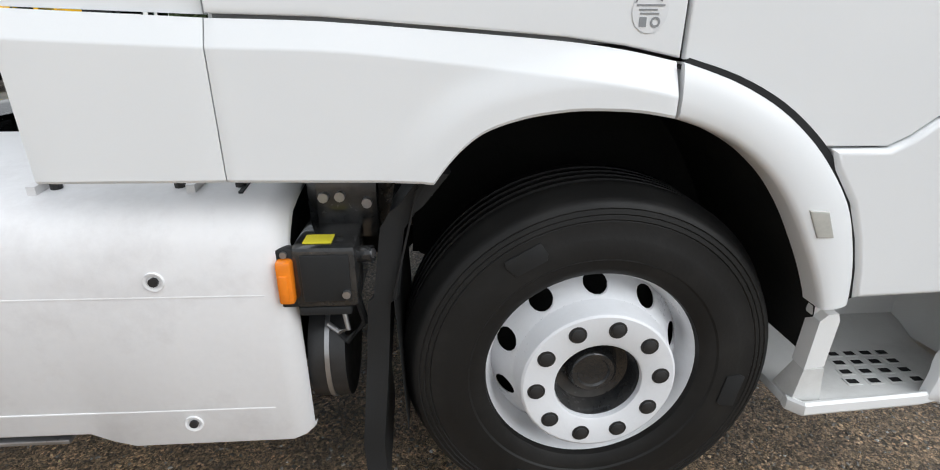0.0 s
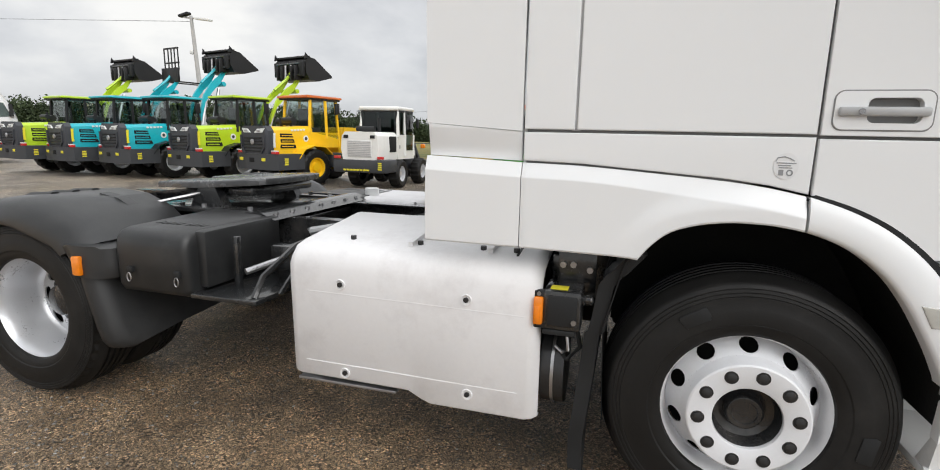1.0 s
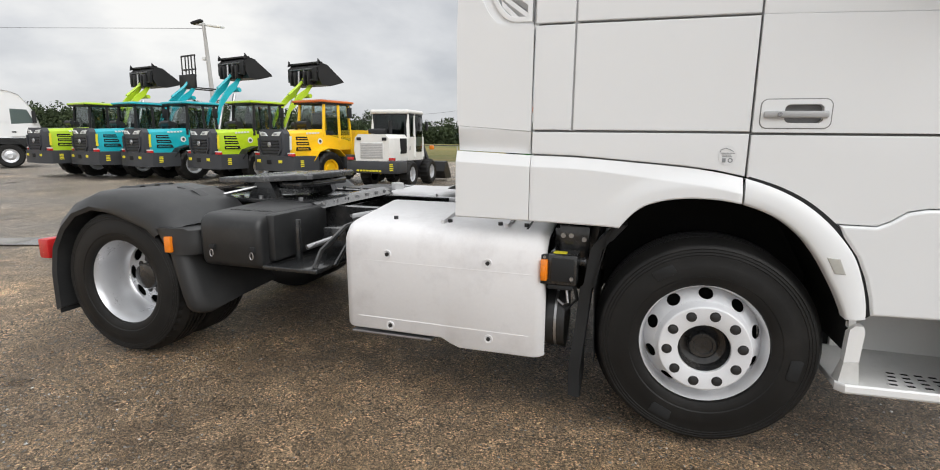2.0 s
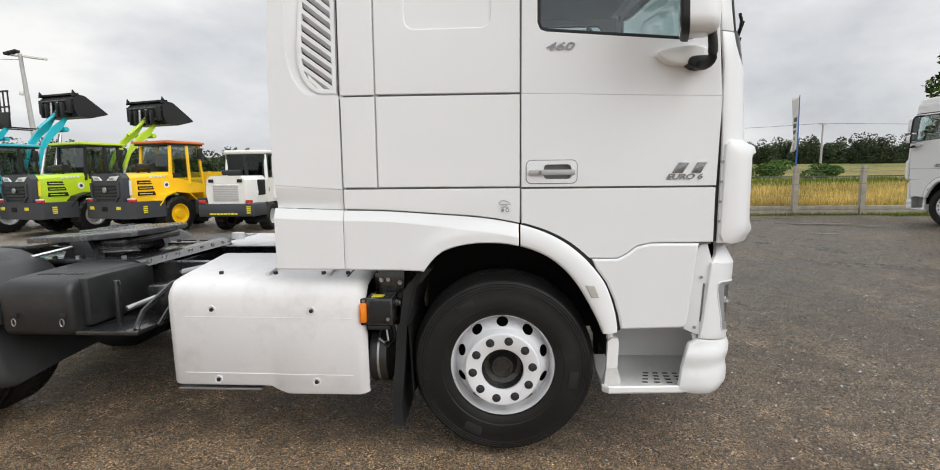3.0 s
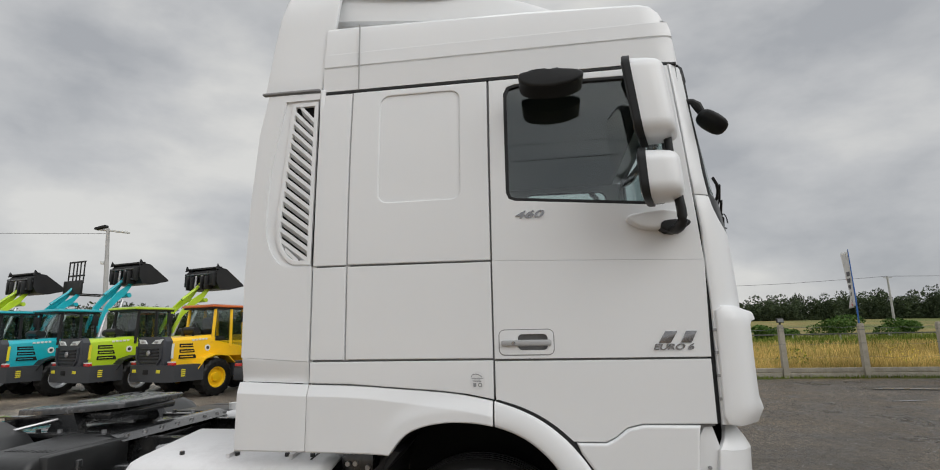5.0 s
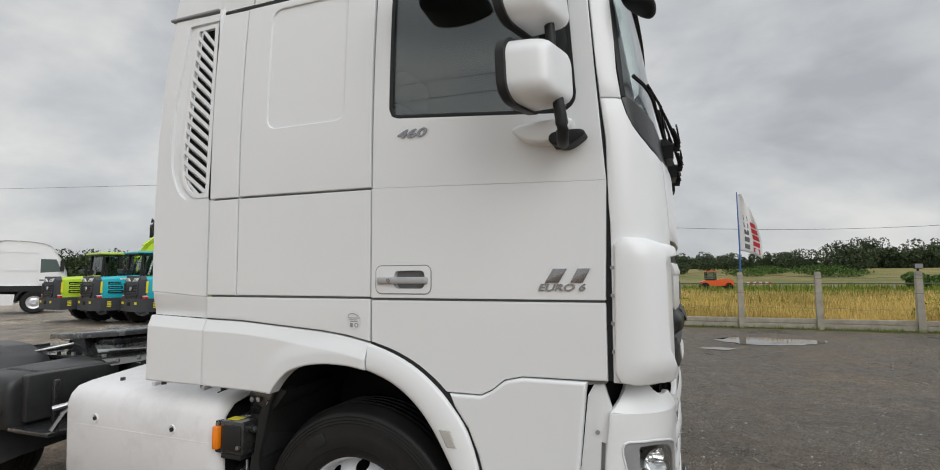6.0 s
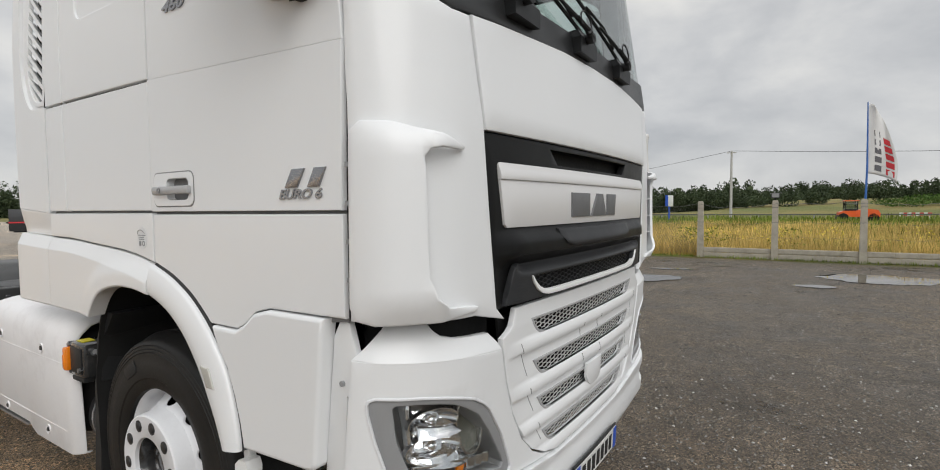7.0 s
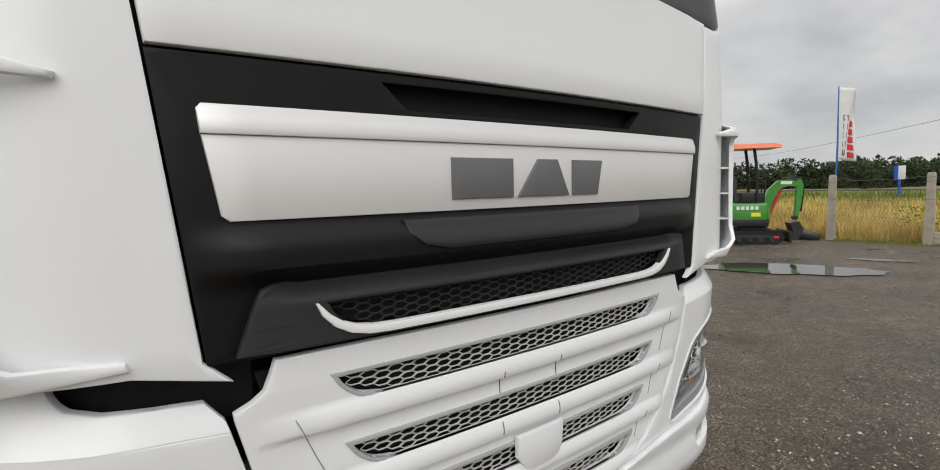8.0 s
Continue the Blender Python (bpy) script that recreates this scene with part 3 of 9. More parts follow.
def fmap(off=None):
    def fn(u, v, d):
        return front(u, v, d + (off(u, v) if off else 0.0))
    return fn


def mirror_s(pts):
    return [(LEN - u, v) for u, v in reversed(pts)]


# plan of the bumper, whose corners are swept further back
BPLAN = []
for k in range(0, 25):
    a = radians(90 * k / 24)
    BPLAN.append((1.03 + 0.255 * math.sin(a), 0.36 - 0.35 * math.cos(a)))
for k in range(1, 60):
    y = 0.36 + (W - 0.72) * k / 60
    BPLAN.append((1.285 + 0.035 * (1 - ((CY - y) / (CY - 0.36)) ** 2), y))
BPLAN += [(x, W - y) for x, y in BPLAN[24::-1]]
BARC = [0.0]
for p, q in zip(BPLAN, BPLAN[1:]):
    BARC.append(BARC[-1] + math.dist(p, q))
BLEN = BARC[-1]


def bfront(s, z, d):
    """A point of the bumper's skin: s along its plan, z up, d metres in."""
    if s <= 0:
        p, t = (BPLAN[0][0] + s, BPLAN[0][1]), (1, 0)
    elif s >= BLEN:
        p, t = (BPLAN[-1][0] + BLEN - s, BPLAN[-1][1]), (-1, 0)
    else:
        i = max(0, min(int(np.searchsorted(BARC, s)) - 1, len(BPLAN) - 2))
        f = (s - BARC[i]) / (BARC[i + 1] - BARC[i])
        a, b = BPLAN[i], BPLAN[i + 1]
        p = (a[0] + f * (b[0] - a[0]), a[1] + f * (b[1] - a[1]))
        L = math.dist(a, b)
        t = ((b[0] - a[0]) / L, (b[1] - a[1]) / L)
    return (p[0] - t[1] * d - 0.05 * max(0.0, 1.1 - z), p[1] + t[0] * d, z)


def bsY(y):
    return float(np.interp(y, [q[1] for q in BPLAN], BARC))


def bmap(off=None):
    def fn(u, v, d):
        return bfront(u, v, d + (off(u, v) if off else 0.0))
    return fn


def bmirror(pts):
    return [(BLEN - u, v) for u, v in reversed(pts)]


ARCH_OUT = [(-0.838, 1.378), (-0.628, 1.373), (-0.375, 1.356), (-0.156, 1.339), (-0.031, 1.323), (0.083, 1.3), (0.201, 1.262), (0.309, 1.209), (0.402, 1.139), (0.471, 1.067), (0.528, 0.988), (0.566, 0.899), (0.590, 0.818), (0.604, 0.738)]
ARCH_IN = [(-0.42, 1.052), (-0.374, 1.112), (-0.316, 1.16), (-0.236, 1.188), (-0.157, 1.201), (-0.094, 1.204), (-0.001, 1.2), (0.08, 1.187), (0.17, 1.156), (0.248, 1.114), (0.326, 1.048), (0.389, 0.968), (0.437, 0.888), (0.475, 0.818), (0.511, 0.743), (0.52, 0.712)]
WIN = [(0.172, 2.30), (0.185, 2.268), (0.215, 2.256), (0.89, 2.199), (0.918, 2.200), (0.942, 2.208), (0.960, 2.222), (0.972, 2.243), (0.975, 2.27), (0.938, 2.79), (0.930, 2.83), (0.915, 2.858), (0.895, 2.876), (0.865, 2.885), (0.235, 2.892), (0.19, 2.878), (0.172, 2.84)]
VENT = [(-1.002, 2.885), (-0.862, 2.885), (-0.862, 1.985)] + spline([(-0.92, 1.985), (-0.95, 1.989), (-0.985, 2.008), (-1.028, 2.065), (-1.046, 2.14), (-1.046, 2.25)])
RECESS = [(-1.046, 2.905), (-0.846, 2.905), (-0.846, 1.965)] + spline([(-0.93, 1.965), (-0.98, 1.969), (-1.03, 1.988), (-1.085, 2.07), (-1.112, 2.2), (-1.105, 2.5)])


def resample(pts, n):
    """The curve through points, cut into n points at even steps."""
    at = [0.0]
    for p, q in zip(pts, pts[1:]):
        at.append(at[-1] + math.dist(p, q))
    return [tuple(float(np.interp(at[-1] * k / (n - 1), at, [q[i] for q in pts])) for i in (0, 1)) for k in range(n)]


ARCH_FINE = resample(spline(ARCH_IN[:8], 6), 60)


def cab_side(right):
    m = side_map(right)
    lift = 0.004

    def p(name, pts, holes=(), depth=0.018, bevel=0.006, off=0.0, material=WHITE, label="", cut=0.12, parent=truck, seg=2):
        ob = part(name, flat(pts, holes, depth, bevel, cut, side_map(right, off), seg), material, parent, label)
        if bevel:
            even = ob.modifiers.new("even_shading", "WEIGHTED_NORMAL")
            even.keep_sharp, even.weight = True, 60
        return ob

    blank = rrect(-0.495, -0.062, 2.285, 2.888, 0.05)
    p("sleeper_panel", [(-0.652, 1.968), (0.084, 1.964), (0.084, 2.925), (-0.652, 2.927)], (blank,))
    p("blanking_panel", inset(blank, -0.012), (), 0.01, 0.004, 0.009)
    p("corner_strip", [(-0.838, 1.966), (-0.660, 1.967), (-0.660, 2.925), (-0.838, 2.927)])
    p("corner_strip", [(-0.838, 1.494), (-0.660, 1.494), (-0.660, 1.958), (-0.838, 1.958)])
    p("sleeper_panel", [(-0.652, 1.494), (0.084, 1.492), (0.084, 1.955), (-0.652, 1.958)])
    p("groove_backing", [(-0.67, 1.49), (-0.64, 1.49), (-0.64, 2.93), (-0.67, 2.93)], (), 0.006, 0, 0.010, HANDLE)
    p("lower_sleeper_panel", [(-0.838, 1.484)] + [(x, z + lift) for x, z in ARCH_OUT[:6]] + [(0.084, 1.483)])
    door = p("door", [(0.092, 1.9585), (1.078, 1.9265), (1.044, 2.37), (1.004, 2.925), (0.096, 2.925)], (WIN,), 0.02, 0.005, 0.0, WHITE, "white cab door with a side window", 0.06)
    p("door_panel", [(0.092, 1.489), (1.066, 1.488), (1.078, 1.926), (0.092, 1.958)], (rrect(0.203, 0.347, 1.526, 1.604, 0.02),), 0.02, 0.003, -0.003, WHITE, "", 0, door)
    p("door_lower_panel", [(0.092, 1.479), (0.092, 1.302), (0.201, 1.266), (0.309, 1.213), (0.402, 1.143), (0.43, 1.119), (0.586, 1.119), (0.631, 1.142), (0.682, 1.182), (0.751, 1.198), (1.066, 1.200), (1.066, 1.479)])
    p("window_frame", inset(WIN, -0.002), (inset(WIN, 0.016),), 0.02, 0.004, 0.002, BLACK, "", 0.1, door)
    pane = p("window_pane", inset(WIN, 0.014), (), 0.005, 0.0, 0.013, GLASS, "dark tinted side window", (0, 0.03), door)
    pane.visible_shadow = False
    # handle bowl: a plate with a deep pocket, and a bar across
    hb = rrect(0.118, 0.372, 1.508, 1.622, 0.025)
    p("handle_seam", inset(hb, -0.004), (inset(hb, 0.001),), 0.006, 0, -0.0042, SEAM, "", 0, door)
    p("handle_bowl", hb, (rrect(0.205, 0.345, 1.528, 1.602, 0.02),), 0.034, 0.003, -0.0065, WHITE, "", 0, door)
    p("handle_pocket", rrect(0.2, 0.35, 1.523, 1.607, 0.02), (), 0.010, 0.003, 0.034, HANDLE, "", 0, door)
    s = 1 if right else -1
    y0 = 0.0 if right else W
    part("handle_bar", bm_box(0.127, 0.363, y0 - s * 0.022, y0 - s * 0.002, 1.548, 1.576, 0.008), HANDLE, door, "grey pull bar")
    part("lock", cyl((0.185, y0 - s * 0.026, 1.562), (0.185, y0, 1.562), 0.009, 12), BADGE, door)
    # lower front panel and wheel arch
    p("front_lower_panel", [(0.455, 1.115), (0.586, 1.115), (0.631, 1.138), (0.682, 1.178), (0.751, 1.194), (0.994, 1.194), (0.986, 1.151), (0.947, 0.775), (0.933, 0.757), (0.905, 0.75), (0.609, 0.741), (0.595, 0.818), (0.571, 0.899), (0.533, 0.988), (0.476, 1.067)], (), 0.05, 0.014, -0.012, WHITE, "", 0.0, truck, 4)
    top_line = [(-1.215, 1.390), (-0.838, 1.374)] + spline([(x, z - lift) for x, z in ARCH_OUT[:5]] + [(0.078, 1.297)])
    low_line = [(-1.215, 1.064), (-0.838, 1.062), (-0.44, 1.056)] + ARCH_FINE + [(0.078, 1.187)]

    def edge_at(line, x):
        return float(np.interp(x, [q[0] for q in line], [q[1] for q in line]))

    def skin_panel(x0, x1, n):
        """A side panel whose upper facet slopes out to a crease, swelling softly round the wheel opening."""
        cols = []
        for k in range(n + 1):
            x = x0 + (x1 - x0) * k / n
            zt, zb = edge_at(top_line, x), edge_at(low_line, x)
            facet = 0.052 + 0.015 * sstep(-0.6, -0.1, x)
            rows = [0.0, 0.004, 0.010] + [facet * q for q in (0.35, 0.7, 0.93, 1.0, 1.07)] + [facet * 1.07 + (zt - zb - 0.006 - facet * 1.07) * q / 12 for q in range(1, 13)]
            if zt - zb < facet * 1.2:
                rows = [(zt - zb - 0.006) * q / 19 for q in range(20)]
            col = [side_map(right, 0.0)(x, zt, 0.03)]
            for r in rows:
                v = zt - r
                gap = min(math.dist((x, v), q) for q in ARCH_FINE)
                d = 0.002 - 0.022 * min(1.0, r / facet) - 0.012 * sstep(0.12, 0.04, gap) * sstep(-0.62, -0.36, x)
                if k in (0, n):
                    d += 0.003
                col.append(side_map(right, 0.0)(x, v, d))
            col.append(side_map(right, 0.0)(x, zb, d + 0.004))
            col.append(side_map(right, 0.0)(x, zb + 0.002, 0.035))
            cols.append(col)
        return loft(cols)

    part("arch_panel", skin_panel(-0.8395, 0.078, 72), WHITE, truck, "", 30)
    # black strip fills the arch's open gap, coloured for the shadow in it
    edge = spline([(0.09, 1.2965)] + ARCH_OUT[6:])
    p("arch_seal", [(x - 0.012, z - 0.012) for x, z in edge] + [(x + 0.012, z + 0.008) for x, z in edge[::-1]], (), 0.02, 0, -0.001, BLACK)
    outer = resample(spline([(0.087, 1.297), (0.201, 1.2595), (0.308, 1.206), (0.400, 1.1355), (0.468, 1.063), (0.524, 0.985), (0.559, 0.898), (0.581, 0.818), (0.591, 0.752), (0.592, 0.728)]), 34)
    inner = resample(spline([(0.087, 1.184)] + ARCH_IN[8:14] + [(0.508, 0.745), (0.516, 0.722)]), 34)
    secs = []
    for (xo, zo), (xi, zi) in zip(outer, inner):
        row = []
        for f, d in ((0.0, 0.032), (0.0, -0.008), (0.03, -0.015), (0.10, -0.019), (0.35, -0.026), (0.62, -0.030), (0.86, -0.029), (0.94, -0.026), (0.985, -0.020), (1.0, -0.012), (1.0, 0.04)):
            row.append(side_map(right, 0.0)(xo + f * (xi - xo), zo + f * (zi - zo), d))
        secs.append(row)
    part("arch_panel", loft(secs), WHITE, truck, "", 50)
    p("side_marker", [(0.416, 0.984), (0.466, 0.979), (0.494, 0.914), (0.452, 0.914)], (), 0.03, 0.006, -0.034, CLEAR, "clear side marker lamp", 0)
    # backing seen in the joints
    p("cab_frame", [(-0.83, 1.33), (0.06, 1.33), (0.2, 1.26), (0.42, 1.10), (1.06, 1.19), (1.05, 2.94), (-0.83, 2.94)], (inset(WIN, 0.004),), 0.02, 0, 0.021, SEAM, "", 0.15)
    p("roof_gasket", [(-0.84, 2.930), (1.05, 2.928), (1.05, 2.942), (-0.84, 2.944)], (), 0.03, 0.003, 0.005, BLACK, "", 0)
    # rear side deflector with its louvre
    p("side_deflector", [(-1.21, 1.512), (-0.846, 1.487), (-0.846, 2.942), (-1.152, 2.948), (-1.185, 2.72), (-1.206, 2.3), (-1.216, 1.9)], (RECESS[::-1],), 0.03, 0.005, 0.0, WHITE, "", 0.0, truck, 2)
    p("deflector_recess", inset(RECESS, -0.02), (VENT[::-1],), 0.012, 0.004, 0.014, WHITE, "", 0)
    p("louvre_frame", inset(VENT, -0.008), (inset(VENT, 0.016),), 0.02, 0.004, 0.004, WHITE, "", 0)
    p("louvre_back", VENT, (), 0.008, 0, 0.045, DARK, "", 0)
    for k in range(17):
        z = 2.90 - 0.0555 * k
        xa = -1.002 - 0.044 * min(1, (2.885 - z) / 0.63) + 0.012
        if z < 2.12:
            xa += 1.0 * (2.12 - z) * 0.62
        za, zb = z, z - 0.115
        xb = -0.876
        if zb < 1.995:
            xb -= (1.995 - zb) / 0.115 * (xb - xa)
            zb = 1.995
        if za > 2.875:
            xa += (za - 2.875) / 0.115 * 0.13
            za = 2.875
        if xb - xa < 0.02:
            continue
        b = flat([(xa, za), (xb, zb), (xb, zb - 0.024), (xa, za - 0.024)], (), 0.03, 0.0, 0, None)
        for v in b.verts:
            v.co.y -= 0.026 * (v.co.z / 0.03 - 0.35)
        for v in b.verts:
            v.co = Vector(side_map(right, 0.008)(*v.co))
        part("louvre_slat", b, WHITE, truck)
    part("deflector_ledge", flat([(-1.205, 1.392), (-0.846, 1.380), (-0.846, 1.486), (-1.205, 1.5105)], (), 0.02, 0.003, (0.1, 0.02), lambda u, v, d: side_map(right, 0.020 * min(1.0, (1.512 - v) / 0.10) ** 1.3)(u, v, d)), WHITE, truck)
    part("rear_skirt", skin_panel(-1.212, -0.8425, 10), WHITE, truck, "", 30)
    # mirrors on the door
    f = -s
    arm = [(0.905, y0 + f * 0.03, 2.062), (0.93, y0 + f * 0.02, 2.075), (0.945, y0 + f * 0.12, 2.055), (0.955, y0 + f * 0.18, 2.10), (0.93, y0 + f * 0.19, 2.3), (0.91, y0 + f * 0.19, 2.6), (0.88, y0 + f * 0.17, 2.80), (0.85, y0 + f * 0.12, 2.86), (0.80, y0 + f * -0.02, 2.865)]
    radii = [0.016, 0.022, 0.022, 0.022, 0.018, 0.018, 0.024, 0.026, 0.024]
    fine = [Vector(arm[0])]
    fine_r = [radii[0]]
    for k in range(len(arm) - 1):
        pa, pb, pc, pd = (Vector(arm[max(0, min(len(arm) - 1, k + j))]) for j in (-1, 0, 1, 2))
        for j in range(1, 6):
            q = j / 5
            fine.append(0.5 * (2 * pb + (pc - pa) * q + (2 * pa - 5 * pb + 4 * pc - pd) * q * q + (3 * pb - pa - 3 * pc + pd) * q ** 3))
            fine_r.append(radii[k] + (radii[k + 1] - radii[k]) * q)
    mirrors = part("mirror_arm", tube(fine, fine_r, 14), BLACK, truck, "black mirror arm", 50)
    yc = y0 + f * 0.205

    def mirror(x, z0, z1, deep, tilt):
        """A mirror head: white rounded shell, black rim and glass, its foot set forward by the tilt."""
        zm = (z0 + z1) / 2
        turn = 0.28 * s
        base = rrect(yc - 0.114, yc + 0.114, z0, z1, 0.068, 8)
        secs = []
        for dx, ins in ((0.0, 0.0), (0.06, 0.001), (0.5, 0.004), (0.74, 0.009), (0.88, 0.017), (0.95, 0.027), (0.985, 0.039), (1.0, 0.054)):
            secs.append([(x + dx * deep - tilt * (v - zm) + turn * (u - yc), u, v) for u, v in inset(base, ins)])
        part("mirror_shell", loft(secs), WHITE, mirrors, "white rounded mirror shell", 50)
        rim = rrect(yc - 0.126, yc + 0.126, z0 - 0.010, z1 + 0.010, 0.075, 8)
        part("mirror_rim", flat(rim, (), 0.036, 0.012, 0, lambda u, v, d: (x - 0.034 + d - tilt * (v - zm) + turn * (u - yc), u, v), 3), BLACK, mirrors, "", 50)
        g = flat(inset(rim, 0.022), (), 0.004, 0, 0, lambda u, v, d: (x - 0.038 + d - tilt * (v - zm) + turn * (u - yc), u, v))
        part("mirror_glass", g, MIRROR, mirrors)

    mirror(0.806, 2.445, 2.82, 0.140, 0.11)
    mirror(0.828, 2.165, 2.385, 0.138, 0.04)
    q = [(0.744, 2.12), (0.76, 2.145), (0.85, 2.152), (0.955, 2.155), (0.968, 2.13), (0.94, 2.09), (0.88, 2.072), (0.80, 2.082)]
    part("mirror_base", flat(spline(q, 4, True), (), 0.075, 0.028, 0, side_map(right, -0.068), 4), WHITE, mirrors, "white mirror foot fairing", 50)
    q = [(0.885, 2.072), (0.92, 2.052), (0.955, 2.050), (1.00, 2.074), (1.016, 2.094), (0.99, 2.108), (0.90, 2.104)]
    part("mirror_foot", flat(spline(q, 4, True), (), 0.085, 0.018, 0, side_map(right, -0.08), 3), BLACK, mirrors)
    if right:
        # kerb mirror over the side window
        q = [(0.263, 2.832), (0.275, 2.848), (0.33, 2.856), (0.42, 2.858), (0.50, 2.852), (0.555, 2.84), (0.572, 2.822), (0.562, 2.798), (0.51, 2.776), (0.42, 2.763), (0.34, 2.768), (0.29, 2.784), (0.266, 2.806)]
        kerb = part("kerb_mirror", flat(spline(q, 3, True), (), 0.15, 0.03, 0, side_map(True, -0.205), 4), BLACK, truck, "black kerb mirror above the side window", 50)
        part("kerb_mirror_bracket", bm_box(0.372, 0.463, -0.075, 0.06, 2.85, 2.905, 0.012), BLACK, kerb)
        for x in (0.395, 0.44):
            part("bracket_bolt", cyl((x, -0.082, 2.888), (x, -0.06, 2.888), 0.009, 10), STEEL, kerb)


cab_side(True)
cab_side(False)

# badges on the right-hand door: two slanted blocks, and the lettering that can be read
for x0, wd in ((0.845, 0.085), (0.94, 0.075)):
    pts = [(x0, 1.552), (x0 + wd * 0.62, 1.552), (x0 + wd, 1.604), (x0 + wd * 0.38, 1.604)]
    part("badge_block", flat(pts, (), 0.008, 0.002, 0, side_map(True, -0.009)), BADGE, truck, "chrome model badge block")
b = turned(text_mesh("EURO 6", 0.046, 0.003, 0.3), Matrix.Translation((0.905, -0.005, 1.533)) @ Matrix.Diagonal((1.12, 1, 0.8, 1)))
part("badge_lettering", b, BADGE, truck, "chrome lettering EURO 6", 20)
b = turned(text_mesh("460", 0.072, 0.003, 0.3), Matrix.Translation((0.278, -0.002, 2.180)) @ Matrix.Diagonal((1.25, 1, 0.7, 1)))
part("badge_number", b, BADGE, truck, "chrome number 460", 20)
sticker = part("sticker", flat(ellipse(0.008, 1.392, 0.036, 0.042, 24), (), 0.0015, 0, 0, side_map(True, -0.002)), PAPER, truck, "round white sticker with grey print")
for x0, x1, z0, z1 in ((-0.02, 0.036, 1.400, 1.403), (-0.015, 0.022, 1.392, 1.395), (-0.012, 0.026, 1.385, 1.388), (-0.012, 0.002, 1.362, 1.380)):
    part("print_bar", flat([(x0, z0), (x1, z0), (x1, z1), (x0, z1)], (), 0.001, 0, 0, side_map(True, -0.0032)), PRINT, sticker)
part("print_ring", flat(ellipse(0.02, 1.371, 0.01, 0.01, 16), (ellipse(0.02, 1.371, 0.006, 0.006, 16),), 0.001, 0, 0, side_map(True, -0.0032)), PRINT, sticker)
part("print_arc", tube([(-0.022, -0.003, 1.406), (-0.018, -0.003, 1.417), (0.0, -0.003, 1.422), (0.016, -0.003, 1.417), (0.03, -0.003, 1.409)], 0.0015, 4), PRINT, sticker)

# cab body behind the skin
part("back_wall", bm_box(-0.845, -0.815, 0.03, W - 0.03, 1.25, 2.96, 0.01), WHITE, truck)
part("cab_floor", bm_box(-0.81, 1.18, 0.06, W - 0.06, 1.30, 1.36), INTERIOR, truck)
part("headliner", bm_box(-0.81, 0.98, 0.10, W - 0.10, 2.925, 2.955), INTERIOR, truck)
part("bulkhead_lining", bm_box(-0.81, -0.79, 0.06, W - 0.06, 1.36, 2.92), INTERIOR, truck)
part("dashboard", bm_box(0.80, 1.20, 0.08, W - 0.08, 1.62, 2.08, 0.06, 3), SEAT, truck, "dark grey dashboard")
for yc in (0.55, W - 0.55):
    seat = part("seat", bm_box(0.02, 0.55, yc - 0.26, yc + 0.26, 1.62, 1.80, 0.06, 3), SEAT, truck, "dark fabric cab seat")
    part("backrest", turned(bm_box(-0.08, 0.08, yc - 0.25, yc + 0.25, 1.75, 2.45, 0.06, 3), Matrix.Translation((0.0, 0, 0))), SEAT, seat)
    part("headrest", bm_box(-0.07, 0.05, yc - 0.14, yc + 0.14, 2.46, 2.66, 0.05, 3), SEAT, seat)
    part("seat_base", bm_box(0.08, 0.48, yc - 0.2, yc + 0.2, 1.36, 1.62, 0.02), DARK, seat)
b = lathe([(0.215, -0.014), (0.229, 0.0), (0.215, 0.014), (0.201, 0.0)], 32, None, True)
turned(b, Matrix.Translation((0.68, W - 0.55, 2.08)) @ Matrix.Rotation(radians(60), 4, "Y") @ Matrix.Rotation(radians(90), 4, "X"))
merge(b, cyl((0.68, W - 0.55, 2.08), (0.84, W - 0.55, 1.98), 0.04))
part("steering_wheel", b, SEAT, truck)

# ---- cab front ----
CORNER = [(0.006, 1.196), (sY(0.30), 1.178), (sY(0.452), 1.142), (sY(0.406), 1.185), (sY(0.346), 1.712), (sY(0.309), 2.037), (0.33, 2.034), (0.236, 2.056), (0.190, 2.083), (0.167, 2.104), (0.141, 2.135), (0.122, 2.178), (0.111, 2.236), (0.028, 2.236), (0.010, 1.84)]
PILLAR = [(0.029, 2.239), (0.111, 2.239), (0.113, 2.35), (0.127, 2.45), (0.15, 2.68), (0.19, 2.93), (0.082, 2.93), (0.036, 2.37)]
DAM = [(0.012, 1.235), (0.03, 1.20), (0.08, 1.188), (0.25, 1.188), (0.40, 1.196), (0.395, 1.210), (0.265, 1.226), (0.228, 1.255), (0.210, 1.31), (0.200, 1.60), (0.200, 1.622), (0.213, 1.642), (0.238, 1.648), (0.335, 1.648), (0.34, 1.658), (0.24, 1.684), (0.13, 1.712), (0.05, 1.714), (0.02, 1.69)]


def dam_off(u, v):
    g = sstep(1.185, 1.26, v) * (1 - sstep(1.655, 1.73, v))
    return -0.032 * sstep(0.0, 0.14, u) * g * (1 - 0.85 * sstep(0.22, 0.35, u)) - 0.012 - 0.016 * sstep(0.20, 0.235, u) * (1 - sstep(0.235, 0.34, u))


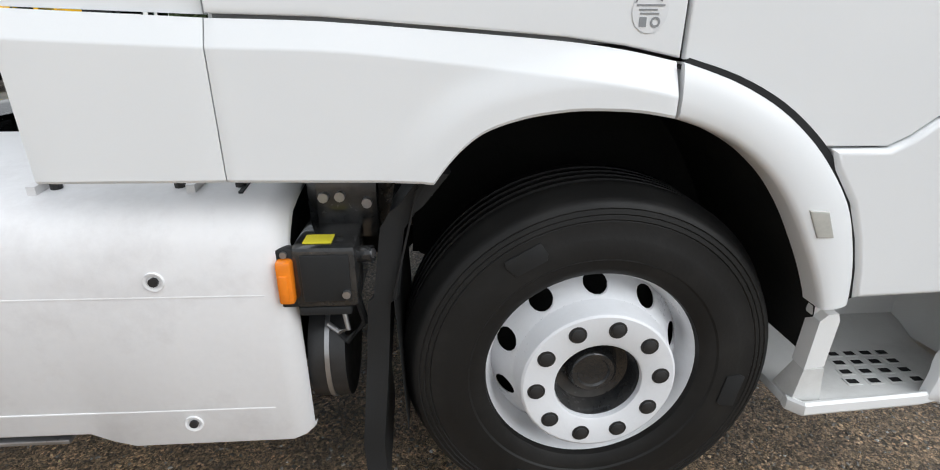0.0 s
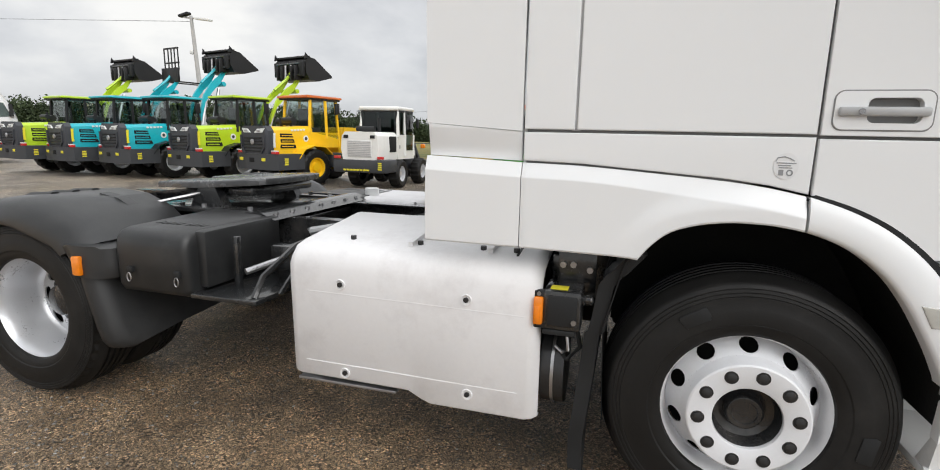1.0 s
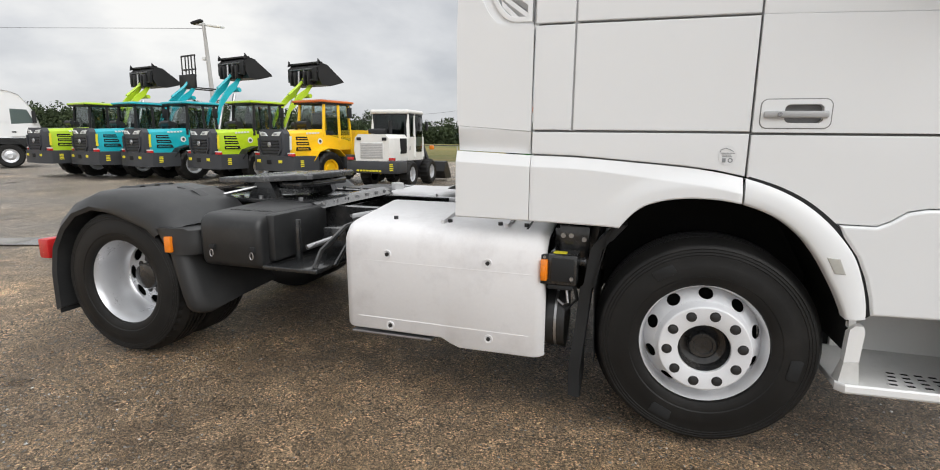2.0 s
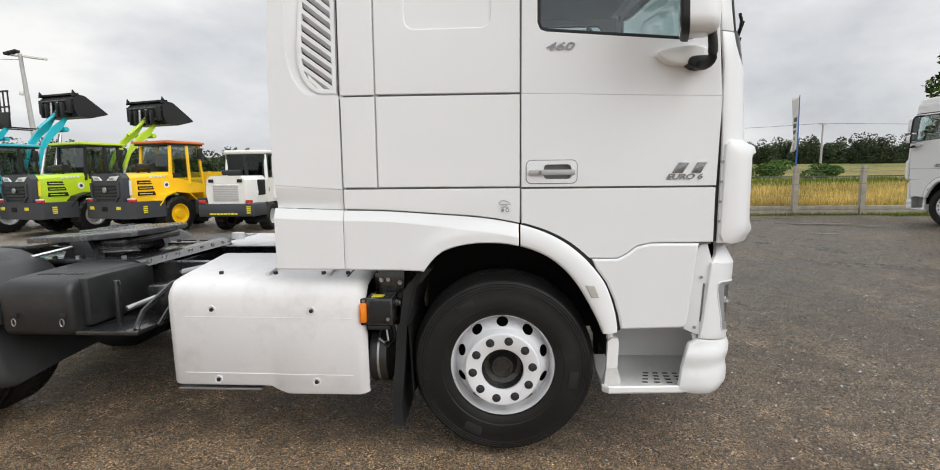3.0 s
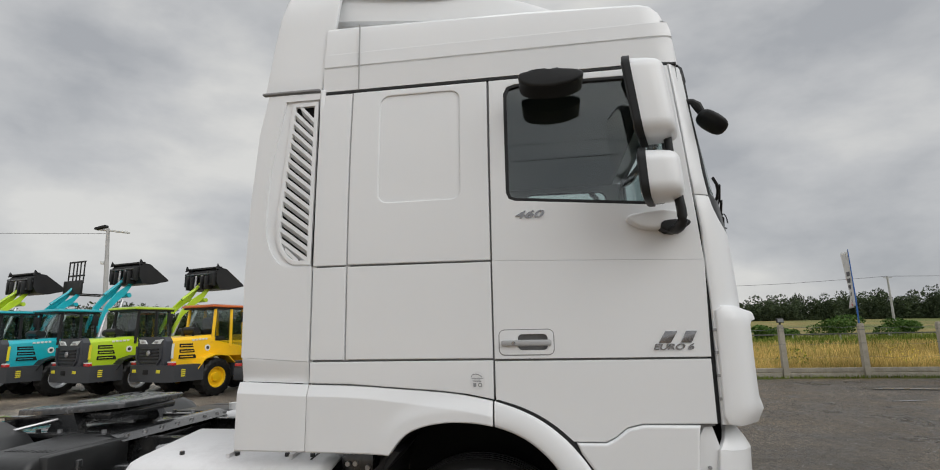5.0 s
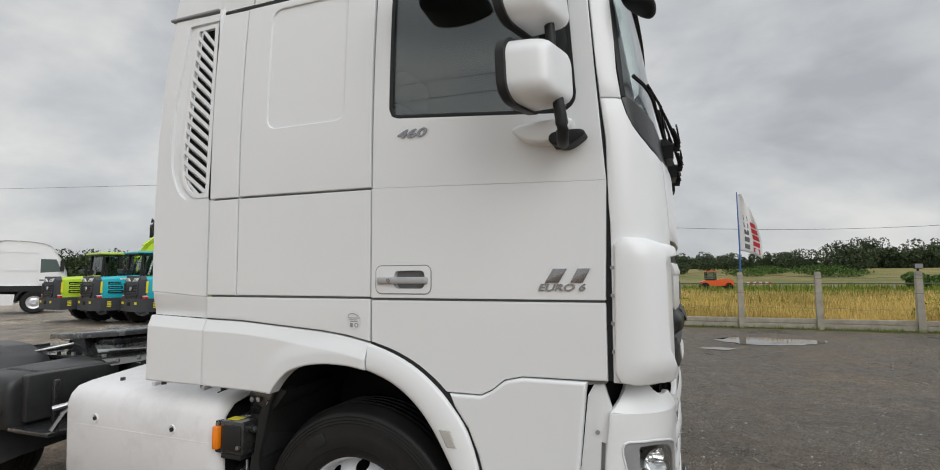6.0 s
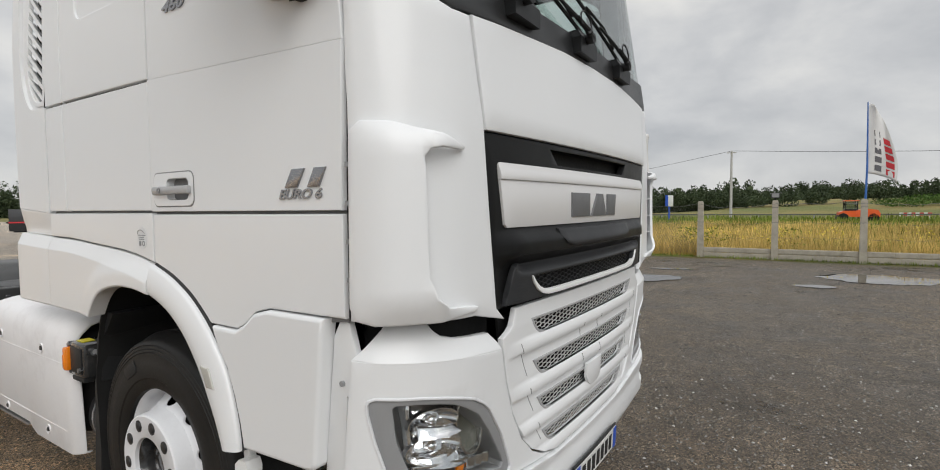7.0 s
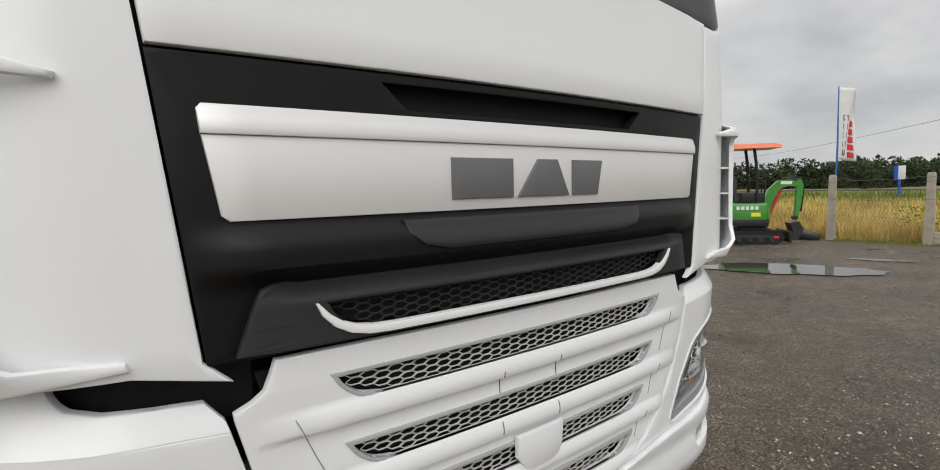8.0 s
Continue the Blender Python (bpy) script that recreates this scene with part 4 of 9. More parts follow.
for right in (True, False):
    flip = (lambda q: q) if right else mirror_s
    part("corner_panel", flat(flip(CORNER), (), 0.02, 0.006, (0.04, 0.08), fmap()), WHITE, truck)
    part("pillar_panel", flat(flip(PILLAR), (), 0.02, 0.005, (0.04, 0.08), fmap()), WHITE, truck)
    off = dam_off if right else (lambda u, v: dam_off(LEN - u, v))
    dam = part("corner_air_deflector", flat(flip(DAM), (), 0.016, 0.006, (0.03, 0.035), fmap(off)), WHITE, truck, "white corner air deflector", 40)
    for z in (1.33, 1.43, 1.53):
        q = [(0.12, z), (0.20, z), (0.20, z + 0.006), (0.12, z + 0.006)]
        part("deflector_fin", flat(flip(q), (), 0.05, 0, 0, fmap(lambda u, v: -0.038)), WHITE, dam)
    part("gap_seal", flat(flip([(-0.014, 1.2), (0.01, 1.2), (0.014, 1.84), (0.040, 2.37), (0.086, 2.93), (0.058, 2.93), (0.016, 2.37), (-0.010, 1.84)]), (), 0.02, 0, 0.2, fmap(lambda u, v: 0.016)), BLACK, truck)
    # louvre seen at the deflector's rear edge
    for z in (1.30, 1.40, 1.50, 1.60):
        q = [(0.004, z), (0.03, z), (0.03, z + 0.012), (0.004, z + 0.012)]
        part("deflector_slot", flat(flip(q), (), 0.01, 0, 0, fmap(lambda u, v: -0.006)), FRAME_GREY, dam)

HT = [(sY(0.317), 2.041), (sY(0.45), 2.046), (sY(0.6), 2.052), (sY(0.9), 2.066)]
part("hood_panel", flat([(sY(0.353), 1.717), (sY(W - 0.353), 1.717)] + mirror_s(HT)[::-1] + [(sY(CY), 2.072)] + HT[::-1], (), 0.02, 0.006, (0.08, 0.08), fmap(lambda u, v: -0.004)), WHITE, truck, "white hood flap")
LOWE = [(0.115, 2.238), (0.126, 2.180), (0.145, 2.139), (0.171, 2.108), (0.194, 2.087), (0.238, 2.061), (0.33, 2.040), (sY(0.32), 2.047), (sY(0.6), 2.058), (sY(0.9), 2.072)]
UPE = [(0.132, 2.262), (0.185, 2.232), (0.289, 2.198), (sY(0.5), 2.178), (sY(0.9), 2.168)]
SCUTTLE = LOWE + [(sY(CY), 2.078)] + mirror_s(LOWE) + [(LEN - u, v) for u, v in UPE] + UPE[::-1]
part("scuttle_panel", flat(SCUTTLE, (), 0.02, 0.005, (0.06, 0.04), fmap(lambda u, v: 0.003)), FENDER, truck, "dark grey panel below the windscreen")
GLE = [(0.113, 2.236), (0.185, 2.188), (0.289, 2.143), (sY(0.5), 2.120), (sY(0.9), 2.110)]
ws = part("windscreen", flat(GLE + mirror_s(GLE) + [(LEN - 0.150, 2.68), (LEN - 0.195, 2.92), (0.195, 2.92), (0.150, 2.68), (0.127, 2.45)], (), 0.006, 0, (0.06, 0.06), fmap(lambda u, v: 0.016)), GLASS, truck, "greenish windscreen glass")
ws.visible_shadow = False
for right in (True, False):
    flip = (lambda q: q) if right else mirror_s
    part("windscreen_seal", flat(flip([(0.112, 2.245), (0.134, 2.245), (0.149, 2.45), (0.172, 2.68), (0.214, 2.93), (0.19, 2.93), (0.15, 2.68), (0.127, 2.45)]), (), 0.02, 0.004, (0, 0.1), fmap(lambda u, v: 0.0)), BLACK, truck)
part("windscreen_header", flat([(0.17, 2.895), (LEN - 0.17, 2.895), (LEN - 0.17, 2.95), (0.17, 2.95)], (), 0.03, 0.004, (0.06, 0), fmap()), BLACK, truck)
# spray housings and wipers
for y in (0.58, 1.08, 1.58):
    b = loft([[(-0.085, -0.035, z), (0.10, -0.03, z), (0.085, 0.03, z), (-0.07, 0.03, z)] if z < 0.02 else [(-0.06, -0.012, z), (0.06, -0.01, z), (0.055, 0.03, z), (-0.05, 0.03, z)] for z in (-0.045, -0.04, 0.015, 0.045, 0.05)])
    x, yy, z = front(sY(y), 2.135, -0.004)
    turned(b, Matrix.Translation((x, yy, z)) @ Matrix.Rotation(radians(90), 4, "Z"))
    cowl = part("wiper_cowl", b, BLACK, truck, "black wiper cowl")
    part("wiper_pivot", cyl(front(sY(y) - 0.02, 2.15, -0.02), front(sY(y) - 0.02, 2.15, -0.07), 0.020, 12), BLACK, cowl)
    arm = [front(sY(y) - 0.02, 2.15, -0.062), front(sY(y) - 0.07, 2.178, -0.060), front(sY(y) - 0.18, 2.222, -0.046), front(sY(y) - 0.30, 2.262, -0.032)]
    part("wiper_arm", tube(arm, [0.013, 0.010, 0.007, 0.006], 8), BLACK, cowl)
    part("arm_spring", tube([front(sY(y) - 0.05, 2.162, -0.07), front(sY(y) - 0.14, 2.200, -0.058)], 0.009, 8), DARK, cowl)
    q = [front(sY(y) + 0.10 - 0.06 * k, 2.158 + 0.0175 * k, -0.012) for k in range(11)]
    part("wiper_blade", tube(q, 0.008, 6), BLACK, cowl)
    part("blade_bow", tube([front(sY(y) - 0.10, 2.222, -0.022), front(sY(y) - 0.26, 2.272, -0.034), front(sY(y) - 0.42, 2.314, -0.022)], 0.006, 6), BLACK, cowl)
    h = [front(sY(y) - 0.10 + 0.05 * math.cos(a), 2.19 + 0.04 * math.sin(a), -0.075) for a in (k * math.pi / 6 for k in range(-3, 8))]
    part("washer_hose", tube(h, 0.0035, 6), BLACK, cowl)
# front mirror on its arm, over the windscreen's corner
b = tube([front(0.16, 2.74, 0.01), (1.115, 0.08, 2.735), (1.14, 0.085, 2.715), (1.165, 0.09, 2.67)], [0.014, 0.016, 0.024, 0.018], 10)
fm = part("front_mirror", b, BLACK, truck, "black front mirror on an arm")
b = bmesh.new()
bmesh.ops.create_uvsphere(b, u_segments=24, v_segments=14, radius=1.0)
for v in b.verts:
    v.co = Vector([math.copysign(abs(c) ** 0.75, c) for c in v.co])
turned(b, Matrix.Translation((1.205, 0.095, 2.625)) @ Matrix.Rotation(radians(38), 4, "Y") @ Matrix.Diagonal((0.078, 0.09, 0.026, 1)))
part("front_mirror_housing", b, BLACK, fm)

# grille
GR = [(sY(0.412), 1.176), (sY(W - 0.412), 1.176), (sY(W - 0.352), 1.711), (sY(0.352), 1.711)]
SCOOP = [(sY(0.82), 1.640), (sY(W - 0.82), 1.640), (sY(W - 0.76), 1.694), (sY(0.76), 1.694)]


def slot(y0, y1, z0, z1, at=sY):
    """Outline of a mesh slot, narrower at its foot."""
    a = [(y0, z1), (y0 + 0.018, z1 - 0.42 * (z1 - z0)), (y0 + 0.052, z1 - 0.82 * (z1 - z0)), (y0 + 0.10, z0)]
    a = spline(a, 5)
    return [(at(y), z) for y, z in a] + [(at(W - (y - y0) - (W - y1)), z) for y, z in reversed(a)]


M1 = slot(0.635, W - 0.635, 1.198, 1.255)


def fascia(u, v):
    """Bulge below the badge panel, overhanging the blade under it."""
    ends = sstep(sY(0.405), sY(0.50), u) * (1 - sstep(sY(W - 0.50), sY(W - 0.405), u))
    return 0.006 - 0.030 * sstep(1.43, 1.375, v) * sstep(1.318, 1.342, v) * ends + 0.022 * sstep(1.325, 1.30, v) * ends


part("grille_surround", flat(GR, (SCOOP[::-1], M1), 0.03, 0.006, (0.06, 0.011), fmap(fascia)), BLACK_GLOSS, truck, "black grille surround")
part("grille_back", flat([(sY(0.43), 1.16), (sY(W - 0.43), 1.16), (sY(W - 0.37), 1.72), (sY(0.37), 1.72)], (), 0.01, 0, (0.1, 0), fmap(lambda u, v: 0.055)), DARK, truck)
part("silver_panel", flat([(sY(0.424), 1.5775), (sY(W - 0.424), 1.5775), (sY(W - 0.42), 1.620), (sY(W - 0.428), 1.629), (sY(0.428), 1.629), (sY(0.42), 1.620)], (), 0.02, 0.002, (0.08, 0.012), fmap(lambda u, v: -0.009 + 0.010 * sstep(1.59, 1.629, v))), SILVER, truck, "silver upper grille strip")
panel = part("silver_panel", flat([(sY(0.462), 1.427), (sY(W - 0.462), 1.427), (sY(W - 0.449), 1.437), (sY(W - 0.425), 1.5768), (sY(0.425), 1.5768), (sY(0.449), 1.437)], (), 0.02, 0.002, (0.08, 0), fmap(lambda u, v: -0.003)), SILVER, truck, "silver badge panel of the grille")
for pts in ([(0.92, 1.452), (1.10, 1.452), (1.10, 1.545), (0.92, 1.545)], [(1.115, 1.452), (1.30, 1.452), (1.255, 1.545), (1.185, 1.545)], [(1.315, 1.452), (1.42, 1.452), (1.44, 1.545), (1.315, 1.545)]):
    part("logo_block", flat([(sY(y), z) for y, z in pts], (), 0.012, 0.003, (0.05, 0), fmap(lambda u, v: -0.010)), LOGO, panel, "dark grey maker's badge block")
part("scoop_blade", flat([(sY(0.90), 1.346), (sY(W - 0.90), 1.346), (sY(W - 0.835), 1.358), (sY(W - 0.80), 1.385), (sY(W - 0.79), 1.414), (sY(0.79), 1.414), (sY(0.80), 1.385), (sY(0.835), 1.358)], (), 0.025, 0.008, (0.06, 0.008), fmap(lambda u, v: -0.014 - 0.020 * sstep(1.412, 1.358, v))), GRILLE_GREY, truck, "dark grey inset blade under the badge panel")
BL = [(0.460, 1.181), (0.476, 1.225), (0.498, 1.285), (0.506, 1.300), (0.525, 1.307), (0.56, 1.309)]
M2 = slot(0.625, W - 0.625, 1.197, 1.262)
part("grille_blade", flat([(sY(y), z) for y, z in BL] + [(sY(W - y), z) for y, z in BL[::-1]], (M2,), 0.02, 0.004, (0.04, 0.010), fmap(lambda u, v: -0.008 + 0.011 * (1 - sstep(sY(0.46), sY(0.53), u) * (1 - sstep(sY(W - 0.53), sY(W - 0.46), u))) + 0.034 * sstep(1.268, 1.306, v) * sstep(sY(0.50), sY(0.575), u) * (1 - sstep(sY(W - 0.575), sY(W - 0.50), u)))), GRILLE_GREY, truck, "dark grey lower grille blade", 40)
U = [(0.600, 1.264), (0.612, 1.238), (0.636, 1.213), (0.668, 1.196), (0.71, 1.187), (0.76, 1.185)]
US = [(0.606, 1.264), (0.628, 1.240), (0.652, 1.223), (0.682, 1.211), (0.72, 1.205), (0.76, 1.203)]
pts = [(sY(y), z) for y, z in U] + [(sY(W - y), z) for y, z in U[::-1]] + [(sY(W - y), z) for y, z in US] + [(sY(y), z) for y, z in US[::-1]]
part("mesh_trim", flat(pts, (), 0.02, 0.004, (0.03, 0), fmap(lambda u, v: -0.014)), WHITE_PLASTIC, truck, "bright trim below the mesh")


def honeycomb(y0, y1, z0, z1, off, material, parent, cell=0.050, at=sY, skin=front):
    """A honeycomb mesh insert: wide open hexagons, each with a rim."""
    b = bmesh.new()
    h = (z1 - z0) / 3.4
    out = [(-0.5, 0.0), (-0.22, -0.5), (0.22, -0.5), (0.5, 0.0), (0.22, 0.5), (-0.22, 0.5)]
    for c in range(int((y1 - y0) / (0.72 * cell)) + 1):
        for r in range(4):
            y = y0 + 0.012 + 0.72 * cell * c
            z = z0 + (r + 0.4 + 0.5 * (c % 2)) * h
            trim = 0.10 * max(0, 1 - (z - z0) / (z1 - z0)) ** 1.3 + 0.008
            if y < y0 + trim or y > y1 - trim or z > z1 + 0.002:
                continue
            o, i, k = [], [], []
            for a, e in out:
                o.append(b.verts.new(skin(at(y + a * cell * 1.02), min(z + e * h * 1.04, z1 + 0.003), off)))
                i.append(b.verts.new(skin(at(y + a * cell * 0.90), min(z + e * h * 0.80, z1 + 0.001), off)))
                k.append(b.verts.new(skin(at(y + a * cell * 0.91), min(z + e * h * 0.82, z1 + 0.001), off + 0.004)))
            for q in range(6):
                w = (q + 1) % 6
                b.faces.new((o[q], o[w], i[w], i[q]))
                b.faces.new((i[q], i[w], k[w], k[q]))
    return part("mesh_insert", b, material, parent)


honeycomb(0.635, W - 0.635, 1.198, 1.255, 0.012, GRILLE_GREY, truck, 0.040)

# bumper: middle panel with four mesh slots
SLOTS = [(0.645, 1.050, 1.105), (0.675, 0.895, 0.950), (0.716, 0.750, 0.806), (0.768, 0.615, 0.667)]


def rib(u, v):
    """Relief of the middle panel: a plane running out and down to each slot, then a rounded rib with an undercut."""
    d = 0.004
    for k, (_, z0, z1) in enumerate(SLOTS):
        top = 1.30 if k == 0 else SLOTS[k - 1][1] - 0.052
        if z0 <= v < top:
            deep = 0.004 if k == 0 else 0.013
            d = 0.004 + (deep - 0.004) * sstep(z0 + 0.01, top, v)
        elif z0 - 0.052 <= v < z0:
            q = (z0 - v) / 0.052
            d = 0.004 - 0.013 * math.sin(math.pi * min(1.0, 0.08 + 0.70 * q)) + 0.016 * sstep(0.86, 1.0, q)
    e = sstep(bsY(0.46), bsY(0.66), u) * (1 - sstep(bsY(W - 0.66), bsY(W - 0.46), u))
    return d * e + 0.002


MIDH = [(0.965, 0.572), (0.869, 0.597), (0.797, 0.632), (0.712, 0.712), (0.648, 0.815), (0.603, 0.929), (0.570, 1.061), (0.568, 1.078), (0.600, 1.092), (0.622, 1.108), (0.634, 1.135), (0.645, 1.165)]
MID = MIDH[::-1] + bmirror(MIDH)[::-1]
bumper = part("bumper_middle", flat(MID, tuple(slot(y, W - y, z0, z1, bsY) for y, z0, z1 in SLOTS), 0.02, 0.003, (0.04, 0.007), bmap(rib)), WHITE, truck, "white bumper grille panel with four slots", 38)
for y, z0, z1 in SLOTS:
    honeycomb(y, W - y, z0, z1, 0.025, MESH_SILVER, bumper, 0.044, bsY, bfront)
    sl = slot(y, W - y, z0, z1, bsY)
    part("slot_rim", flat(inset(sl, -0.009), (sl,), 0.014, 0.002, (0.06, 0.02), bmap(lambda u, v: 0.004)), HANDLE, bumper)
for line in ([(0.556, 1.040), (0.575, 1.0), (0.598, 0.945), (0.612, 0.915)], [(0.622, 0.872), (0.640, 0.83), (0.668, 0.775)], [(0.690, 0.728), (0.715, 0.685), (0.738, 0.645)]):
    for mir in (False, True):
        q = [(bsY(W - y if mir else y), z) for y, z in line]
        part("panel_joint", flat(q + [(u + 0.0022, z) for u, z in q[::-1]], (), 0.004, 0, (0, 0.006), bmap(lambda u, v: rib(u, v) - 0.0012)), SEAM, bumper)
part("slot_back", flat([(bsY(0.62), 0.60), (bsY(W - 0.62), 0.60), (bsY(W - 0.5), 1.13), (bsY(0.5), 1.13)], (), 0.01, 0, (0.1, 0), bmap(lambda u, v: 0.06)), DARK, bumper)
part("tow_cover", flat([(bsY(CY + q), z) for q, z in ((-0.055, 0.738), (-0.03, 0.726), (0.045, 0.728), (0.072, 0.742), (0.084, 0.768), (0.086, 0.832), (-0.086, 0.832), (-0.084, 0.772))], (), 0.014, 0.004, (0.05, 0), bmap(lambda u, v: -0.010)), WHITE, bumper, "white towing eye cover")
for q in (-0.135, 0.07):
    for z0, z1 in ((0.84, 0.888), (0.958, 1.02)):
        part("cover_joint", flat([(bsY(CY + q), z0), (bsY(CY + q) + 0.002, z0), (bsY(CY + q) + 0.002, z1), (bsY(CY + q), z1)], (), 0.004, 0, (0, 0.008), bmap(lambda u, v: rib(u, v) - 0.001)), DARK, bumper)

# bumper corners with the headlamps
LAMP = [(0.088, 0.965), (0.094, 0.979), (0.112, 0.985), (0.236, 0.976), (0.31, 0.963), (0.371, 0.948), (0.425, 0.930), (0.475, 0.902), (0.504, 0.878), (0.576, 0.776), (0.628, 0.666), (0.636, 0.64), (0.625, 0.622), (0.60, 0.619), (0.45, 0.645), (0.22, 0.70), (0.165, 0.716), (0.152, 0.735), (0.14, 0.788), (0.112, 0.862), (0.09, 0.94)]
EYE_ = [(0.158, 0.952), (0.165, 0.960), (0.236, 0.956), (0.30, 0.945), (0.35, 0.932), (0.40, 0.907), (0.455, 0.872), (0.512, 0.803), (0.580, 0.70), (0.597, 0.667), (0.587, 0.655), (0.43, 0.69), (0.25, 0.738), (0.215, 0.755), (0.195, 0.80), (0.17, 0.86)]
BC = [(0.040, 1.087), (0.105, 1.082), (0.232, 1.074), (0.367, 1.064), (0.562, 1.048), (0.595, 0.927), (0.640, 0.813), (0.704, 0.708), (0.790, 0.627), (0.865, 0.591), (0.950, 0.568), (0.80, 0.585), (0.65, 0.600), (0.50, 0.606), (0.25, 0.655), (0.01, 0.690), (0.02, 0.75)]
SHOULDER = [(0.040, 1.0875), (0.105, 1.0825), (0.232, 1.0745), (0.367, 1.0645), (0.562, 1.0485), (0.556, 1.068), (0.524, 1.104), (0.45, 1.110), (0.363, 1.118), (0.313, 1.131), (0.290, 1.148), (0.272, 1.172), (0.20, 1.180), (0.14, 1.182)]


def crease_at(u):
    return float(np.interp(u, [q[0] for q in SHOULDER[:5]], [q[1] for q in SHOULDER[:5]]))


for right in (True, False):
    flip = (lambda q: q) if right else bmirror
    near = (lambda u: u) if right else (lambda u: BLEN - u)
    bc = part("bumper_corner", flat(flip(BC), (flip(LAMP),), 0.025, 0.003, (0.04, 0.05), bmap()), WHITE, truck, "white bumper corner round the headlamp", 30)
    part("bumper_shoulder", flat(flip(SHOULDER), (), 0.02, 0.003, (0.04, 0.03), bmap(lambda u, v: 0.0 + 0.55 * max(0.0, v - crease_at(near(u))))), WHITE, bc, "", 30)
    lamp = part("headlamp", flat(flip(inset(LAMP, 0.002)), (flip(EYE_),), 0.02, 0.004, (0.05, 0), bmap(lambda u, v: 0.004)), FRAME_GREY, truck, "clear headlamp in a grey frame")
    part("lamp_rim", flat(flip(inset(LAMP, -0.004)), (flip(inset(LAMP, 0.004)),), 0.012, 0.003, (0.05, 0), bmap(lambda u, v: -0.004)), RIM, lamp)
    pane = part("headlamp_lens", flat(flip(inset(EYE_, -0.003)), (), 0.004, 0, (0.03, 0), bmap(lambda u, v: 0.010)), LENS, lamp)
    pane.visible_shadow = False
    # lamp interior: grey shell, stepped chrome reflectors, dark outer bowl, indicator strip
    part("lamp_shell", flat(flip(inset(EYE_, -0.012)), (), 0.01, 0, (0.05, 0), bmap(lambda u, v: 0.12)), FRAME_GREY, lamp)
    part("lamp_wall", flat(flip(inset(EYE_, -0.010)), (flip(inset(EYE_, 0.0)),), 0.10, 0, (0.05, 0), bmap(lambda u, v: 0.014)), FRAME_GREY, lamp)
    bands = (([(0.22, 0.935), (0.37, 0.912), (0.39, 0.865), (0.25, 0.885)], 0.10, 0.935, 0.9), ([(0.24, 0.882), (0.36, 0.868), (0.385, 0.845), (0.235, 0.85)], 0.03, 0.88, 1.6), ([(0.23, 0.846), (0.40, 0.842), (0.43, 0.775), (0.225, 0.79)], 0.085, 0.846, 0.7), ([(0.225, 0.786), (0.43, 0.772), (0.43, 0.725), (0.27, 0.758)], 0.04, 0.786, 1.2), ([(0.18, 0.94), (0.215, 0.94), (0.225, 0.80), (0.205, 0.80)], 0.03, 0.9, 0.3))
    for pts, base, top, slope in bands:
        part("reflector_step", flat(flip(pts), (), 0.008, 0.003, (0.03, 0.015), bmap(lambda u, v: base - slope * (top - v) * 0.6 + 2.2 * (near(u) - 0.31) ** 2)), CHROME, lamp, "chrome reflector step", 20)
    for cu, cv, r, tall in ((0.295, 0.885, 0.058, 0.62), (0.30, 0.808, 0.066, 0.62)):
        b = lathe([(0.0, 0.055), (0.3 * r, 0.052), (0.7 * r, 0.034), (r, 0.0), (r * 1.05, 0.0), (r * 1.05, 0.02)], 28)
        u = near(cu)
        o, q = Vector(bfront(u, cv, 0.035)), Vector(bfront(u, cv, 0.09))
        rot = Vector((0, 1, 0)).rotation_difference((q - o).normalized()).to_matrix().to_4x4()
        turned(b, Matrix.Translation(o) @ rot @ Matrix.Diagonal((1.35, 1, tall, 1)))
        part("reflector", b, CHROME, lamp, "chrome reflector bowl")
        bu = bmesh.new()
        bmesh.ops.create_uvsphere(bu, u_segments=16, v_segments=10, radius=0.018)
        turned(bu, Matrix.Translation(o * 0.6 + q * 0.4))
        part("bulb", bu, CHROME, lamp)
    bowl = ellipse(0.452, 0.828, 0.052, 0.094, 28, 0.42)
    part("lamp_shroud", flat(flip(bowl), (), 0.01, 0.003, (0.015, 0.015), bmap(lambda u, v: 0.05 + 0.04 * max(0.0, 1 - ((near(u) - 0.452) / 0.07) ** 2 - ((v - 0.828) / 0.09) ** 2))), BOWL, lamp, "dark olive inner lamp bowl")
    part("shroud_ring", flat(flip(inset(bowl, -0.010)), (flip(inset(bowl, 0.0)),), 0.02, 0.003, (0.03, 0), bmap(lambda u, v: 0.035)), CHROME, lamp)
    part("indicator", flat(flip([(0.385, 0.745), (0.425, 0.735), (0.42, 0.705), (0.39, 0.712)]), (), 0.01, 0.003, (0.05, 0), bmap(lambda u, v: 0.03)), AMBER, lamp)
    part("indicator_strip", flat(flip([(0.43, 0.738), (0.545, 0.718), (0.56, 0.680), (0.43, 0.700)]), (), 0.01, 0.003, (0.02, 0), bmap(lambda u, v: 0.028 + 0.004 * math.sin(160 * u))), CHROME, lamp)
    part("lamp_strip", flat(flip([(0.22, 0.775), (0.43, 0.748), (0.43, 0.738), (0.22, 0.765)]), (), 0.01, 0.003, (0.03, 0), bmap(lambda u, v: 0.022)), CHROME, lamp)
    # gap over the corner, dark, and the recessed strip towards the door
    part("bumper_void", flat(flip([(0.0, 1.04), (0.62, 1.04), (0.62, 1.22), (0.0, 1.22)]), (), 0.01, 0, (0.05, 0), bmap(lambda u, v: 0.10)), DARK, bc)
